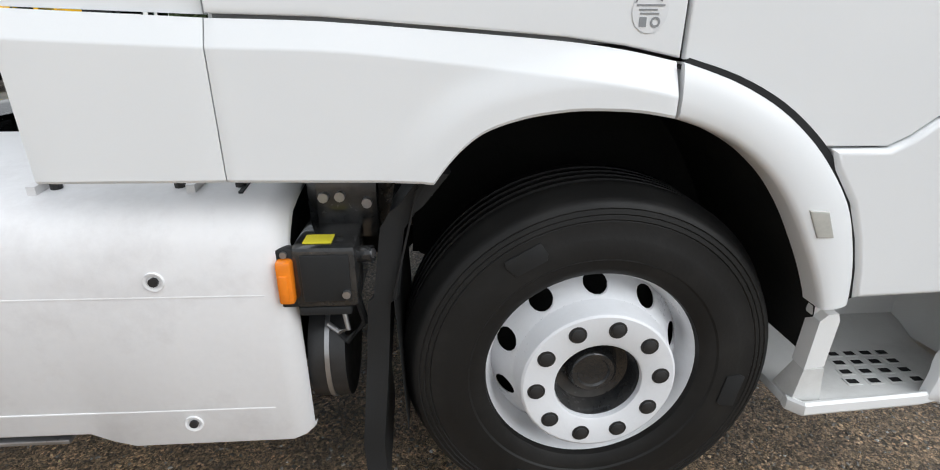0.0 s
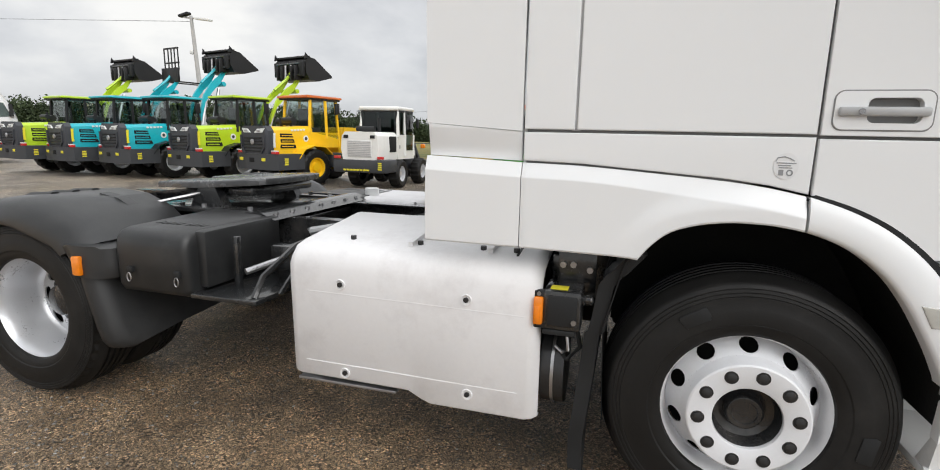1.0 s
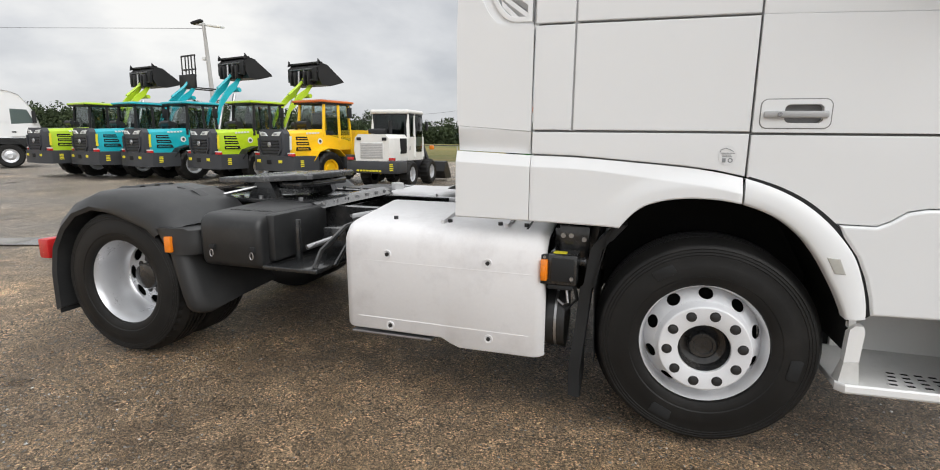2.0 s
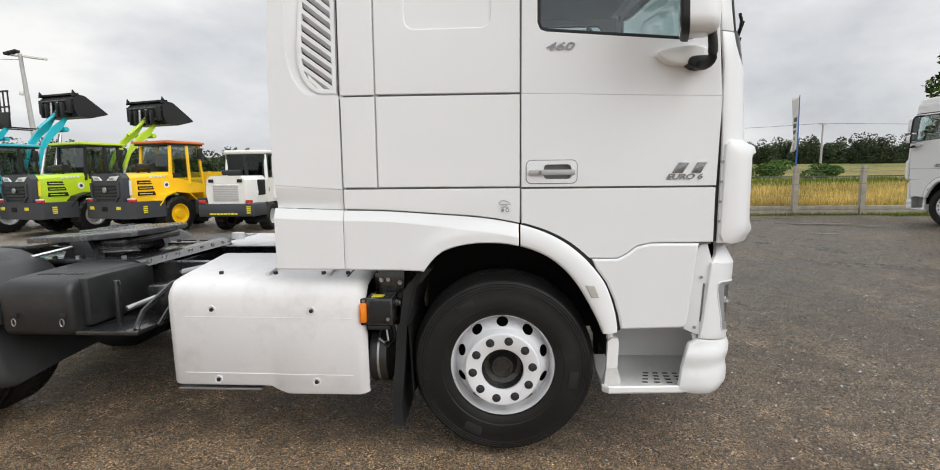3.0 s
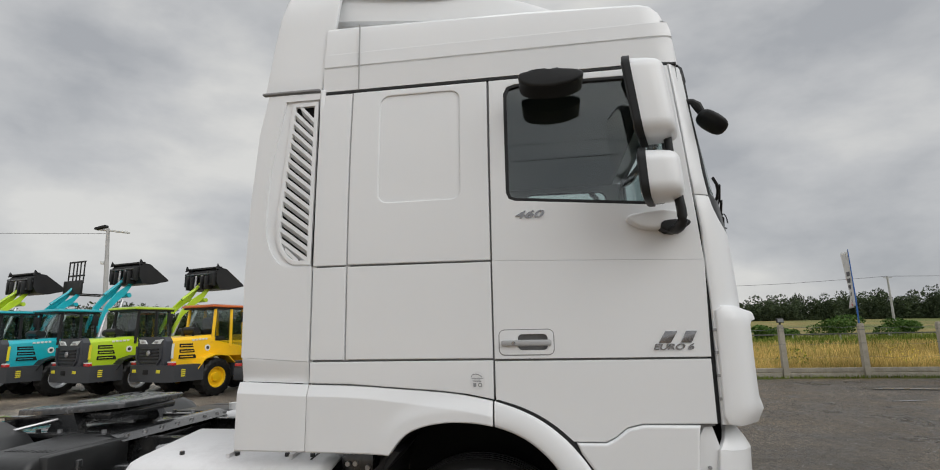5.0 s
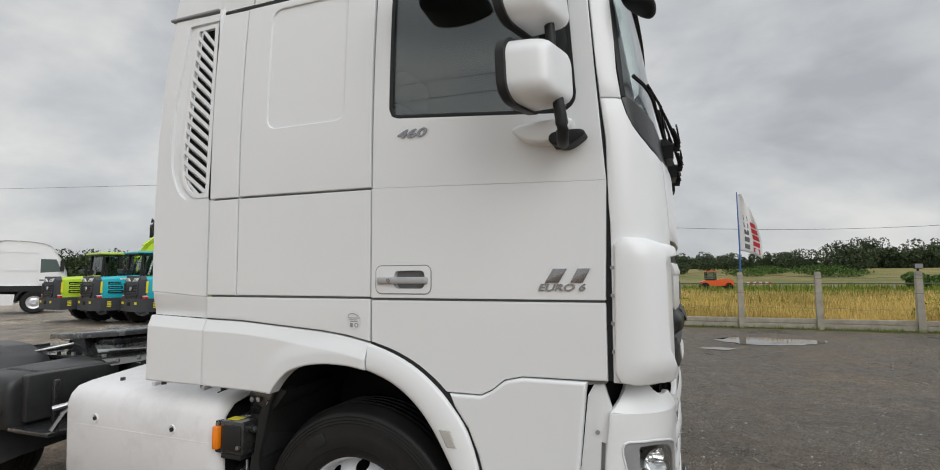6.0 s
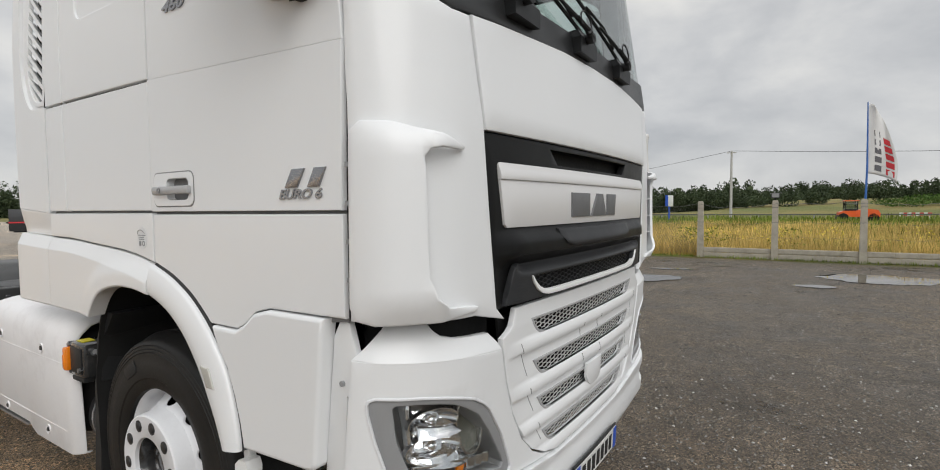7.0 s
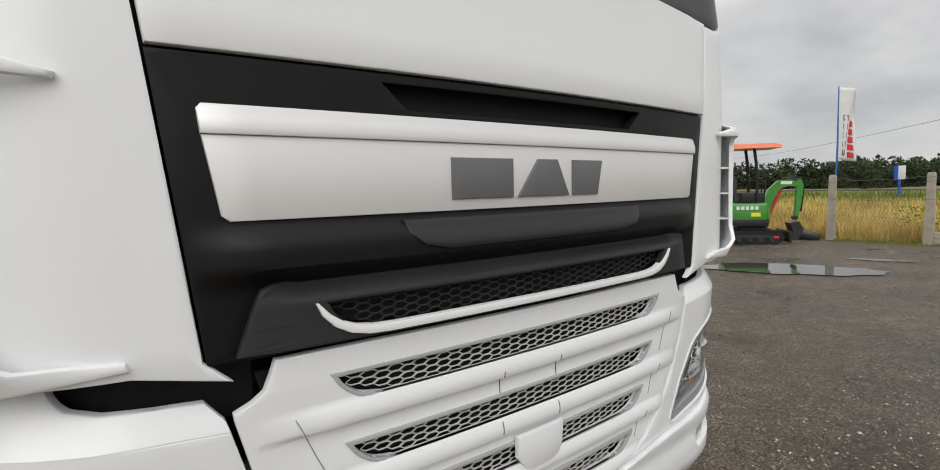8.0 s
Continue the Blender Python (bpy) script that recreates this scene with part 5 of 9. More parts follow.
    strip = part("bumper_side_strip", flat([(1.014, 1.185), (1.05, 1.185), (1.075, 1.10), (1.048, 0.69), (0.943, 0.735), (0.990, 1.14)], ([(1.035, 0.978), (1.049, 0.975), (1.037, 0.775), (1.023, 0.770)],), 0.02, 0.004, 0, side_map(right, 0.030)), WHITE, bc)
    part("strip_slot", flat([(1.015, 0.99), (1.060, 0.99), (1.045, 0.76), (1.005, 0.76)], (), 0.01, 0, 0, side_map(right, 0.044)), FRAME_GREY, strip)
    for x, z in ((1.023, 1.013), (0.997, 0.745), (1.01, 0.589)):
        y0, dy = (0.022, 0.05) if right else (W - 0.022, -0.05)
        part("screw_plug", cyl((x, y0 if z > 0.6 else y0 - dy * 0.56, z), (x, y0 + dy, z), 0.008, 12), FRAME_GREY, bc)

# lower bumper lip and number plate
LOWT = [(-0.06, 0.60), (-0.04, 0.66), (0.01, 0.685), (0.25, 0.650), (0.50, 0.601), (0.65, 0.595), (0.80, 0.580), (0.96, 0.562)]
LOWB = [(0.60, 0.345), (0.10, 0.375), (0.0, 0.39), (-0.07, 0.40), (-0.078, 0.43)]
LOW = LOWT + bmirror(LOWT) + [(BLEN - u, v) for u, v in LOWB[::-1]] + LOWB
FOG = [(0.26, 0.545), (0.42, 0.530), (0.44, 0.49), (0.42, 0.465), (0.27, 0.475)]


def lip_off(u, v):
    return -0.018 * sstep(0.66, 0.60, v) + 0.016 * math.exp(-(((v - 0.53) / 0.03) ** 2)) * 0.6 + 0.5 * max(0.0, 0.42 - v)


part("bumper_lip", flat(LOW, (FOG, bmirror(FOG)), 0.03, 0.006, (0.05, 0.025), bmap(lip_off)), WHITE, truck, "white lower bumper lip", 40)
for right in (True, False):
    flip = (lambda q: q) if right else bmirror
    part("fog_lamp", flat(flip(inset(FOG, 0.002)), (), 0.02, 0.003, (0.05, 0), bmap(lambda u, v: 0.0)), CLEAR, truck)
plate = part("number_plate", flat([(bsY(0.945), 0.345), (bsY(1.465), 0.345), (bsY(1.465), 0.460), (bsY(0.945), 0.460)], (), 0.008, 0.002, (0.1, 0), bmap(lambda u, v: -0.042)), BLACK, truck, "white number plate in a black frame")
part("plate_face", flat([(bsY(0.957), 0.355), (bsY(1.453), 0.355), (bsY(1.453), 0.45), (bsY(0.957), 0.45)], (), 0.003, 0, (0.1, 0), bmap(lambda u, v: -0.0455)), PLATE_WHITE, plate)
for y0, y1 in ((0.957, 0.995), (1.415, 1.453)):
    part("plate_band", flat([(bsY(y0), 0.355), (bsY(y1), 0.355), (bsY(y1), 0.45), (bsY(y0), 0.45)], (), 0.002, 0, 0, bmap(lambda u, v: -0.0485)), PLATE_BLUE, plate)
for k in range(7):
    y0 = 1.02 + 0.055 * k
    part("plate_bar", flat([(bsY(y0), 0.37), (bsY(y0 + 0.034), 0.37), (bsY(y0 + 0.034), 0.435), (bsY(y0), 0.435)], (), 0.002, 0, 0, bmap(lambda u, v: -0.0485)), BLACK, plate)


# ---- roof, spoiler ----
def roof_section(x, top):
    """Cross-section of the high roof at x, whose top lies at that height."""
    prof = [(0.045, 2.948), (0.046, 3.080), (0.058, 3.083), (0.058, 3.094), (0.049, 3.098), (0.056, 3.176), (0.063, 3.181), (0.074, top - 0.075), (0.084, top - 0.035), (0.105, top - 0.012), (0.17, top), (0.7, top + 0.012)]
    prof = [(y, min(z, top + 0.02 - 0.001 * (12 - i))) for i, (y, z) in enumerate(prof)]
    return [(x, y, z) for y, z in prof] + [(x, W - y, z) for y, z in prof[::-1]]


secs = [roof_section(x, t) for x, t in ((-0.832, 3.378), (-0.66, 3.377), (-0.652, 3.376), (0.3, 3.356), (0.75, 3.336), (0.90, 3.328), (0.955, 3.312), (1.0, 3.272), (1.028, 3.20), (1.045, 3.12), (1.058, 3.0), (1.064, 2.96))]
for s, pinch in zip(secs[-5:], (0.005, 0.012, 0.02, 0.03, 0.04)):
    for i, q in enumerate(s):
        yy = q[1]
        s[i] = (q[0], yy + pinch if yy < CY else yy - pinch, q[2])
part("high_roof", loft(secs), WHITE, truck, "white high roof of the cab", 25)
for right in (True, False):
    y0, sg = (0.044, 1) if right else (W - 0.044, -1)
    part("roof_joint", bm_box(-0.630, -0.622, min(y0, y0 + sg * 0.004), max(y0, y0 + sg * 0.004), 2.95, 3.34), HANDLE, truck)


def spoiler_section(x, top, half, ledge):
    """Cross-section of the spoiler: an undercut foot up to the ledge, then the flank and a rounded shoulder."""
    under = max(0.0, ledge - 3.345)
    prof = [(0.02 + 0.35 * under, 3.345), (0.01 + 0.30 * under, ledge - 0.003), (0.0, ledge), (0.006, max(ledge + 0.001, top - 0.07)), (0.026, max(ledge + 0.002, top - 0.028)), (0.06, top - 0.008), (0.11, top), (half - 0.2, top + 0.012)]
    return [(x, CY - half + y, z) for y, z in prof] + [(x, CY + half - y, z) for y, z in prof[::-1]]


def cap_section(x, bottom, top, half):
    prof = [(0.03, bottom + 0.006), (0.0, bottom), (0.008, max(bottom + 0.004, top - 0.085)), (0.028, max(bottom + 0.008, top - 0.040)), (0.065, max(bottom + 0.012, top - 0.012)), (0.12, max(bottom + 0.015, top)), (half - 0.2, max(bottom + 0.02, top + 0.012))]
    return [(x, CY - half + y, z) for y, z in prof] + [(x, CY + half - y, z) for y, z in prof[::-1]]


secs = []
for x, z, hw, ledge in ((-1.08, 3.83, 1.0, 3.50), (-1.05, 3.86, 1.0, 3.50), (-0.9, 3.85, 1.0, 3.49), (-0.45, 3.765, 0.995, 3.447), (0.0, 3.635, 0.985, 3.40), (0.3, 3.53, 0.98, 3.372), (0.5, 3.45, 0.965, 3.35), (0.60, 3.41, 0.945, 3.349), (0.67, 3.372, 0.92, 3.348)):
    secs.append(spoiler_section(x, z, hw, ledge))
part("roof_spoiler", loft(secs), WHITE, truck, "white sloping roof spoiler", 25)
CAP = ((-1.14, 3.735, 3.885, 1.035), (-1.10, 3.732, 3.905, 1.035), (-1.05, 3.722, 3.91, 1.035), (-0.82, 3.662, 3.865, 1.03), (-0.45, 3.600, 3.785, 1.02), (-0.22, 3.574, 3.715, 1.006), (-0.14, 3.576, 3.69, 1.0), (-0.07, 3.596, 3.668, 0.995), (0.0, 3.628, 3.645, 0.99))
part("spoiler_cap", loft([cap_section(*q) for q in CAP]), WHITE, truck, "white adjustable top of the spoiler", 30)
# black tube draws the gap's shadow line under the cap's lower edge
for sg in (-1, 1):
    part("cap_seal", tube([(x, CY + sg * (hw - 0.006), zb - 0.003) for x, zb, zt, hw in CAP[2:]], 0.007, 6), BLACK, truck)
for right in (True, False):
    b = flat([(-1.182, 2.975), (-0.845, 2.957), (-0.80, 3.375), (-0.785, 3.57), (-0.79, 3.655), (-1.095, 3.73), (-1.125, 3.60), (-1.148, 3.45), (-1.165, 3.27)], (), 0.03, 0.008, 0.12, lambda u, v, d: (u, (0.05 + d + 0.10 * max(0, (v - 2.97) / 0.75) + 0.35 * max(0, v - 3.57)) if right else W - (0.05 + d + 0.10 * max(0, (v - 2.97) / 0.75) + 0.35 * max(0, v - 3.57)), v), 3)
    part("roof_side_collar", b, WHITE, truck)
    y0 = 0.03 if right else W - 0.06
    part("collar_gutter", bm_box(-1.19, -0.85, y0, y0 + 0.03, 2.955, 2.968, 0.004), FRAME_GREY, truck)


# ---- wheels ----
def tyre_bm(r, w, rr, blocks=0, n=72, hub=HUB):
    """A truck tyre about the y axis, its outer sidewall at y = 0, flattened a little at its foot."""
    h = w
    prof = [(rr, 0.035), (rr + 0.004, 0.018), (rr + 0.02, 0.008), (rr + 0.045, 0.006), (rr + 0.05, 0.002), (rr + 0.10, 0.0), (rr + 0.104, 0.0015), (r - 0.075, 0.005), (r - 0.073, 0.0075), (r - 0.070, 0.0055), (r - 0.062, 0.0075), (r - 0.060, 0.010), (r - 0.057, 0.008), (r - 0.048, 0.0105), (r - 0.046, 0.013), (r - 0.043, 0.011), (r - 0.034, 0.015), (r - 0.027, 0.022), (r - 0.022, 0.034), (r - 0.016, 0.055), (r - 0.006, 0.072), (r, 0.086)]
    for k in range(4):
        y = 0.06 + (k + 1) * (h - 0.12) / 5
        prof += [(r, y - 0.009), (r - 0.013, y - 0.007), (r - 0.013, y + 0.007), (r, y + 0.009)]
    prof += [(r, h - 0.06), (r - 0.018, h - 0.024), (r - 0.055, h - 0.01), (rr + 0.10, h), (rr + 0.02, h - 0.008), (rr, h - 0.035)]
    b = lathe(prof, n)
    if blocks:
        for v in b.verts:
            a = math.atan2(v.co.z, v.co.x) * n / (2 * math.pi)
            if round(a) % 2 and v.co.y < 0.07 and math.hypot(v.co.x, v.co.z) > r - 0.03:
                v.co.x *= 0.972
                v.co.z *= 0.972
    for v in b.verts:
        if v.co.z < -hub + 0.004:
            v.co.z = -hub + 0.004
    return b


def hole_ring(r0, y0, r1, y1, n, rm, a, bb):
    """A conical ring with n oval holes, about the y axis."""
    b = bmesh.new()
    step = 2 * math.pi / n
    for k in range(n):
        def fn(u, v, d, k=k):
            t = (v - r0) / (r1 - r0)
            ang = u / rm + k * step
            return (v * math.sin(ang), y0 + t * (y1 - y0) + d, v * math.cos(ang))
        hw = rm * step / 2
        edge = [(-hw + 2 * hw * j / 6, r0) for j in range(7)] + [(hw - 2 * hw * j / 6, r1) for j in range(7)]
        merge(b, flat(edge, (ellipse(0, (r0 + r1) / 2, a, bb, 14),), 0.008, 0.0, 0, fn))
    bmesh.ops.remove_doubles(b, verts=b.verts[:], dist=0.0005)
    return b


NUT_MESH = None


def front_wheel(right, spin):
    rim = lathe([(0.282, 0.16), (0.282, 0.07), (0.290, 0.050), (0.291, 0.036), (0.284, 0.034), (0.276, 0.046), (0.270, 0.075), (0.267, 0.100), (0.262, 0.108)], 64)
    merge(rim, hole_ring(0.212, 0.030, 0.262, 0.108, 10, 0.238, 0.033, 0.021))
    merge(rim, lathe([(0.212, 0.030), (0.206, 0.010), (0.203, -0.024), (0.201, -0.031), (0.195, -0.035), (0.119, -0.035), (0.114, -0.032), (0.112, 0.0)], 64))
    wheel = part("front_wheel", rim, RIM, truck, "white steel front wheel rim")
    part("tyre", tyre_bm(0.504, 0.315, 0.284, hub=FRONT_HUB), RUBBER, wheel, "worn black truck tyre")
    part("hub", lathe([(0.112, -0.018), (0.109, -0.012), (0.100, 0.035), (0.070, 0.045), (0.066, 0.022), (0.060, 0.014), (0.056, 0.011), (0.044, 0.010), (0.040, 0.016), (0.0, 0.014)], 40), CHASSIS, wheel, "dark steel hub")
    part("brake_drum", lathe([(0.0, 0.19), (0.26, 0.19), (0.26, 0.35), (0.0, 0.35)], 32), DARK, wheel)
    global NUT_MESH
    if NUT_MESH is None:
        # dark outer ring, proud of the disc, painted for the shade of a recess
        nb = lathe([(0.0, -0.007), (0.009, -0.0065), (0.0165, -0.004), (0.0175, -0.0008), (0.0232, -0.001), (0.0240, 0.004)], 18)
        NUT_MESH = link_mesh("lug_nut", nb, NUT)
    for k in range(10):
        a = radians(12 + 36 * k + spin)
        nut = new("lug_nut", NUT_MESH)
        nut.parent = wheel
        nut.location = (0.1615 * math.sin(a), -0.0352, 0.1615 * math.cos(a))
    # raised sidewall blocks
    for a0 in (100, 205, 330):
        bb = flat([(-0.045, 0.365), (0.045, 0.365), (0.052, 0.38), (0.045, 0.415), (-0.045, 0.415), (-0.052, 0.40)], (), 0.003, 0.001, 0, lambda u, v, d: (v * math.sin(u / 0.39 + radians(a0)), d - 0.0025, v * math.cos(u / 0.39 + radians(a0))))
        part("sidewall_mark", bb, BLACK, wheel)
    wheel.location = (-0.009, 0.03 if right else W - 0.03, FRONT_HUB)
    if not right:
        wheel.rotation_euler = (0, 0, math.pi)
    return wheel


RX = -3.55


def rear_wheel(right):
    rim = lathe([(0.288, 0.045), (0.289, 0.036), (0.280, 0.034), (0.272, 0.05), (0.262, 0.075), (0.256, 0.12), (0.250, 0.18), (0.246, 0.222), (0.238, 0.246), (0.228, 0.258)], 64)
    merge(rim, hole_ring(0.140, 0.246, 0.228, 0.258, 8, 0.185, 0.050, 0.034))
    merge(rim, lathe([(0.140, 0.246), (0.135, 0.242), (0.09, 0.242)], 48))
    wheel = part("rear_wheel", rim, RIM_SILVER, truck, "silver deep-dished rear wheel rim")
    part("tyre", tyre_bm(0.497, 0.30, 0.282, 1, 96), RUBBER, wheel, "black drive-axle tyre")
    inner = tyre_bm(0.497, 0.30, 0.298, 0, 48)
    part("inner_tyre", turned(inner, Matrix.Translation((0, 0.345, 0))), RUBBER, wheel)
    part("hub", lathe([(0.092, 0.25), (0.092, 0.195), (0.085, 0.182), (0.05, 0.175), (0.0, 0.175)], 32), CHASSIS, wheel, "dark axle hub")
    part("brake_drum", lathe([(0.0, 0.33), (0.22, 0.33), (0.22, 0.5), (0.0, 0.5)], 32), DARK, wheel)
    for k in range(10):
        a = radians(18 + 36 * k)
        nut = new("lug_nut", NUT_MESH)
        nut.parent = wheel
        nut.location = (0.114 * math.sin(a), 0.2418, 0.114 * math.cos(a))
    wheel.location = (RX, 0.03 if right else W - 0.03, HUB)
    if not right:
        wheel.rotation_euler = (0, 0, math.pi)


for right in (True, False):
    front_wheel(right, 0 if right else 13)
    rear_wheel(right)
part("front_axle", tube([(0, 0.3, 0.46), (0, 0.55, 0.42), (0, W - 0.55, 0.42), (0, W - 0.3, 0.46)], 0.06, 10), DARK, truck)
part("rear_axle", cyl((RX, 0.5, HUB), (RX, W - 0.5, HUB), 0.09, 14), DARK, truck)
b = bmesh.new()
bmesh.ops.create_uvsphere(b, u_segments=20, v_segments=12, radius=0.24)
part("differential", turned(b, Matrix.Translation((RX, CY, HUB))), DARK, truck)

# wheel housing liners of the front axle
for right in (True, False):
    y0, y1 = (0.03, 0.62) if right else (W - 0.62, W - 0.03)
    arcp = [(-0.50, 0.35), (-0.52, 0.75), (-0.46, 1.0)] + [(x * 1.02, z + 0.03) for x, z in ARCH_IN[1:15]] + [(0.545, 0.72), (0.56, 0.55)]
    secs = [[(x, y0, z), (x, y1, z), (x, y1, z + 0.02), (x, y0, z + 0.02)] for x, z in arcp]
    part("wheel_liner", loft(secs), DARK, truck)
    yb = y1 if right else y0
    part("liner_wall", flat([(-0.5, 0.62), (0.55, 0.62), (0.5, 0.95), (0.3, 1.15), (0.0, 1.25), (-0.3, 1.2), (-0.48, 1.0)], (), 0.02, 0, 0, lambda u, v, d: (u, yb + d, v)), DARK, truck)
    # mudguard behind the wheel
    ya, yc = (0.05, 0.42) if right else (W - 0.42, W - 0.05)
    secs = []
    for x, z in ((-0.62, 0.16), (-0.625, 0.3), (-0.60, 0.55), (-0.585, 0.74), (-0.57, 0.75), (-0.545, 0.93), (-0.52, 0.97), (-0.50, 0.985), (-0.44, 1.06)):
        secs.append([(x, ya, z), (x + 0.055, ya, z - 0.005), (x + 0.06, ya + 0.02, z - 0.005), (x + 0.05, yc, z), (x + 0.02, yc, z), (x + 0.01, ya + 0.03, z)])
    part("mud_guard", loft(secs), BLACK, truck, "black plastic mudguard behind the front wheel")

# ---- entry step ----
for right in (True, False):
    def mp(v, right=right):
        return Vector((v.x, v.y if right else W - v.y, v.z))

    def pp(name, b, material, parent, label=""):
        for v in b.verts:
            v.co = mp(v.co)
        return part(name, b, material, parent, label)

    tray = [(0.53, 0.0), (0.56, -0.012), (0.90, 0.012), (1.00, 0.035), (1.06, 0.075), (1.115, 0.14), (1.125, 0.37), (0.53, 0.37)]
    step = pp("entry_step", flat(tray, (), 0.026, 0.008, 0.06, lambda u, v, d: (u, v, 0.42 - d + 0.055 * sstep(0.24, 0.36, v)), 2), STEP_GREY, truck, "pale grey entry step with drain holes")
    for r in range(4):
        for c in range(4):
            x = 0.765 + 0.013 * r + (0.065 - 0.004 * r) * c
            y = 0.075 + 0.044 * r
            pp("hole_rim", flat(rrect(x - 0.022, x + 0.022, y - 0.016, y + 0.016, 0.004, 2), (rrect(x - 0.016, x + 0.016, y - 0.010, y + 0.010, 0.003, 2),), 0.004, 0.0015, 0, lambda u, v, d: (u, v, 0.4225 - d)), STEP_GREY, step)
            # dark plate lying on the tray stands for the shade inside the hole
            pp("drain_hole", flat(rrect(x - 0.016, x + 0.016, y - 0.010, y + 0.010, 0.003, 2), (), 0.002, 0, 0, lambda u, v, d: (u, v, 0.4215 - d)), DARK, step)
    rim = [(0.52, 0.015), (0.55, -0.018), (0.90, 0.004), (1.01, 0.024), (1.075, 0.065), (1.13, 0.135)]
    pp("step_rim", loft([[(x, y - 0.008, 0.396), (x, y - 0.014, 0.405), (x, y - 0.013, 0.430), (x, y - 0.006, 0.437), (x + 0.004, y + 0.004, 0.434), (x + 0.004, y + 0.012, 0.398)] for x, y in rim]), WHITE_PLASTIC, step)
    pp("step_back", flat([(0.60, 0.46), (1.125, 0.46), (1.11, 0.765), (0.60, 0.765)], (), 0.02, 0.006, 0, lambda u, v, d: (u, 0.355 + d, v)), WHITE_PLASTIC, step, "white plastic step back panel")
    pp("step_side", loft([[(1.105, 0.36, 0.43), (1.15, 0.36, 0.43), (1.14, 0.36, 0.765), (1.095, 0.36, 0.765)], [(1.125, 0.15, 0.43), (1.15, 0.15, 0.43), (1.10, 0.12, 0.765), (1.075, 0.12, 0.765)], [(1.04, 0.03, 0.44), (1.06, 0.03, 0.44), (1.01, 0.05, 0.72), (0.99, 0.05, 0.72)]]), WHITE_PLASTIC, step)
    pp("step_end", loft([[(0.541, 0.0, 0.525), (0.600, 0.006, 0.53), (0.606, 0.006, 0.668), (0.596, 0.004, 0.690), (0.565, 0.0, 0.690), (0.547, 0.0, 0.672)], [(0.545, 0.055, 0.525), (0.606, 0.055, 0.53), (0.612, 0.055, 0.668), (0.602, 0.055, 0.690), (0.570, 0.055, 0.690), (0.552, 0.055, 0.672)]]), WHITE_PLASTIC, step)
    pp("step_end_base", loft([[(0.530, 0.0, 0.425), (0.61, 0.0, 0.425), (0.596, 0.0, 0.528), (0.541, 0.0, 0.524)], [(0.535, 0.09, 0.425), (0.64, 0.09, 0.425), (0.604, 0.05, 0.528), (0.547, 0.05, 0.524)]]), STEP_GREY, step)
    pp("step_bracket", bm_box(0.547, 0.578, 0.03, 0.06, 0.67, 0.76, 0.006), WHITE_PLASTIC, step)
    pp("step_underside", bm_box(0.56, 1.08, 0.38, 0.55, 0.42, 0.75, 0.02), DARK, step)

# ---- chassis ----
for y in (CY - 0.43, CY + 0.43):
    sg = 1 if y < CY else -1
    b = bm_box(-4.45, 1.0, min(y, y + sg * 0.008), max(y, y + sg * 0.008), 0.67, 0.955)
    merge(b, bm_box(-4.45, 1.0, min(y, y + sg * 0.08), max(y, y + sg * 0.08), 0.955, 0.965))
    merge(b, bm_box(-4.45, 1.0, min(y, y + sg * 0.08), max(y, y + sg * 0.08), 0.661, 0.67))
    rail = part("frame_rail", b, CHASSIS, truck, "black steel frame rail")
    for k in range(26):
        x = -4.35 + 0.14 * k
        for z in (0.75, 0.89):
            o = y - sg * 0.012
            part("rivet", cyl((x, o, z + 0.012 * (k % 2)), (x, y, z + 0.012 * (k % 2)), 0.011, 8), STEEL if k % 5 == 0 else CHASSIS, rail)
for x in (-4.35, -3.3, -2.5, -1.7, -0.9, 0.2):
    part("cross_member", bm_box(x - 0.05, x + 0.05, CY - 0.42, CY + 0.42, 0.70, 0.93, 0.01), CHASSIS, truck)
part("gearbox", bm_box(-1.6, -0.5, CY - 0.26, CY + 0.26, 0.45, 0.95, 0.08, 3), DARK, truck)
part("engine", bm_box(-0.5, 0.9, CY - 0.4, CY + 0.4, 0.5, 1.28, 0.05, 2), DARK, truck)
part("propeller_shaft", cyl((-3.4, CY, 0.55), (-1.5, CY, 0.68), 0.055, 12), CHASSIS, truck)

# fifth wheel: plate with its throat, pedestals, rails and base
FX, FZ = -3.0, 1.155
plate_out = [(0.36, -0.30), (0.40, -0.2), (0.40, 0.2), (0.36, 0.30), (0.18, 0.42), (-0.05, 0.45), (-0.22, 0.42), (-0.28, 0.38), (-0.46, 0.34), (-0.48, 0.16), (-0.42, 0.10), (-0.05, 0.035), (0.0, 0.0), (-0.05, -0.035), (-0.42, -0.10), (-0.48, -0.16), (-0.46, -0.34), (-0.28, -0.38), (-0.22, -0.42), (-0.05, -0.45), (0.18, -0.42)]
fw = part("coupling_plate", flat(plate_out, (), 0.04, 0.012, 0, lambda u, v, d: (FX + u, CY + v, FZ + 0.06 * u - d), 3), GREASE, truck, "greasy steel fifth-wheel plate")
part("coupling_plate_web", bm_box(FX - 0.25, FX + 0.28, CY - 0.33, CY + 0.33, 1.06, 1.12, 0.02), CHASSIS, fw)
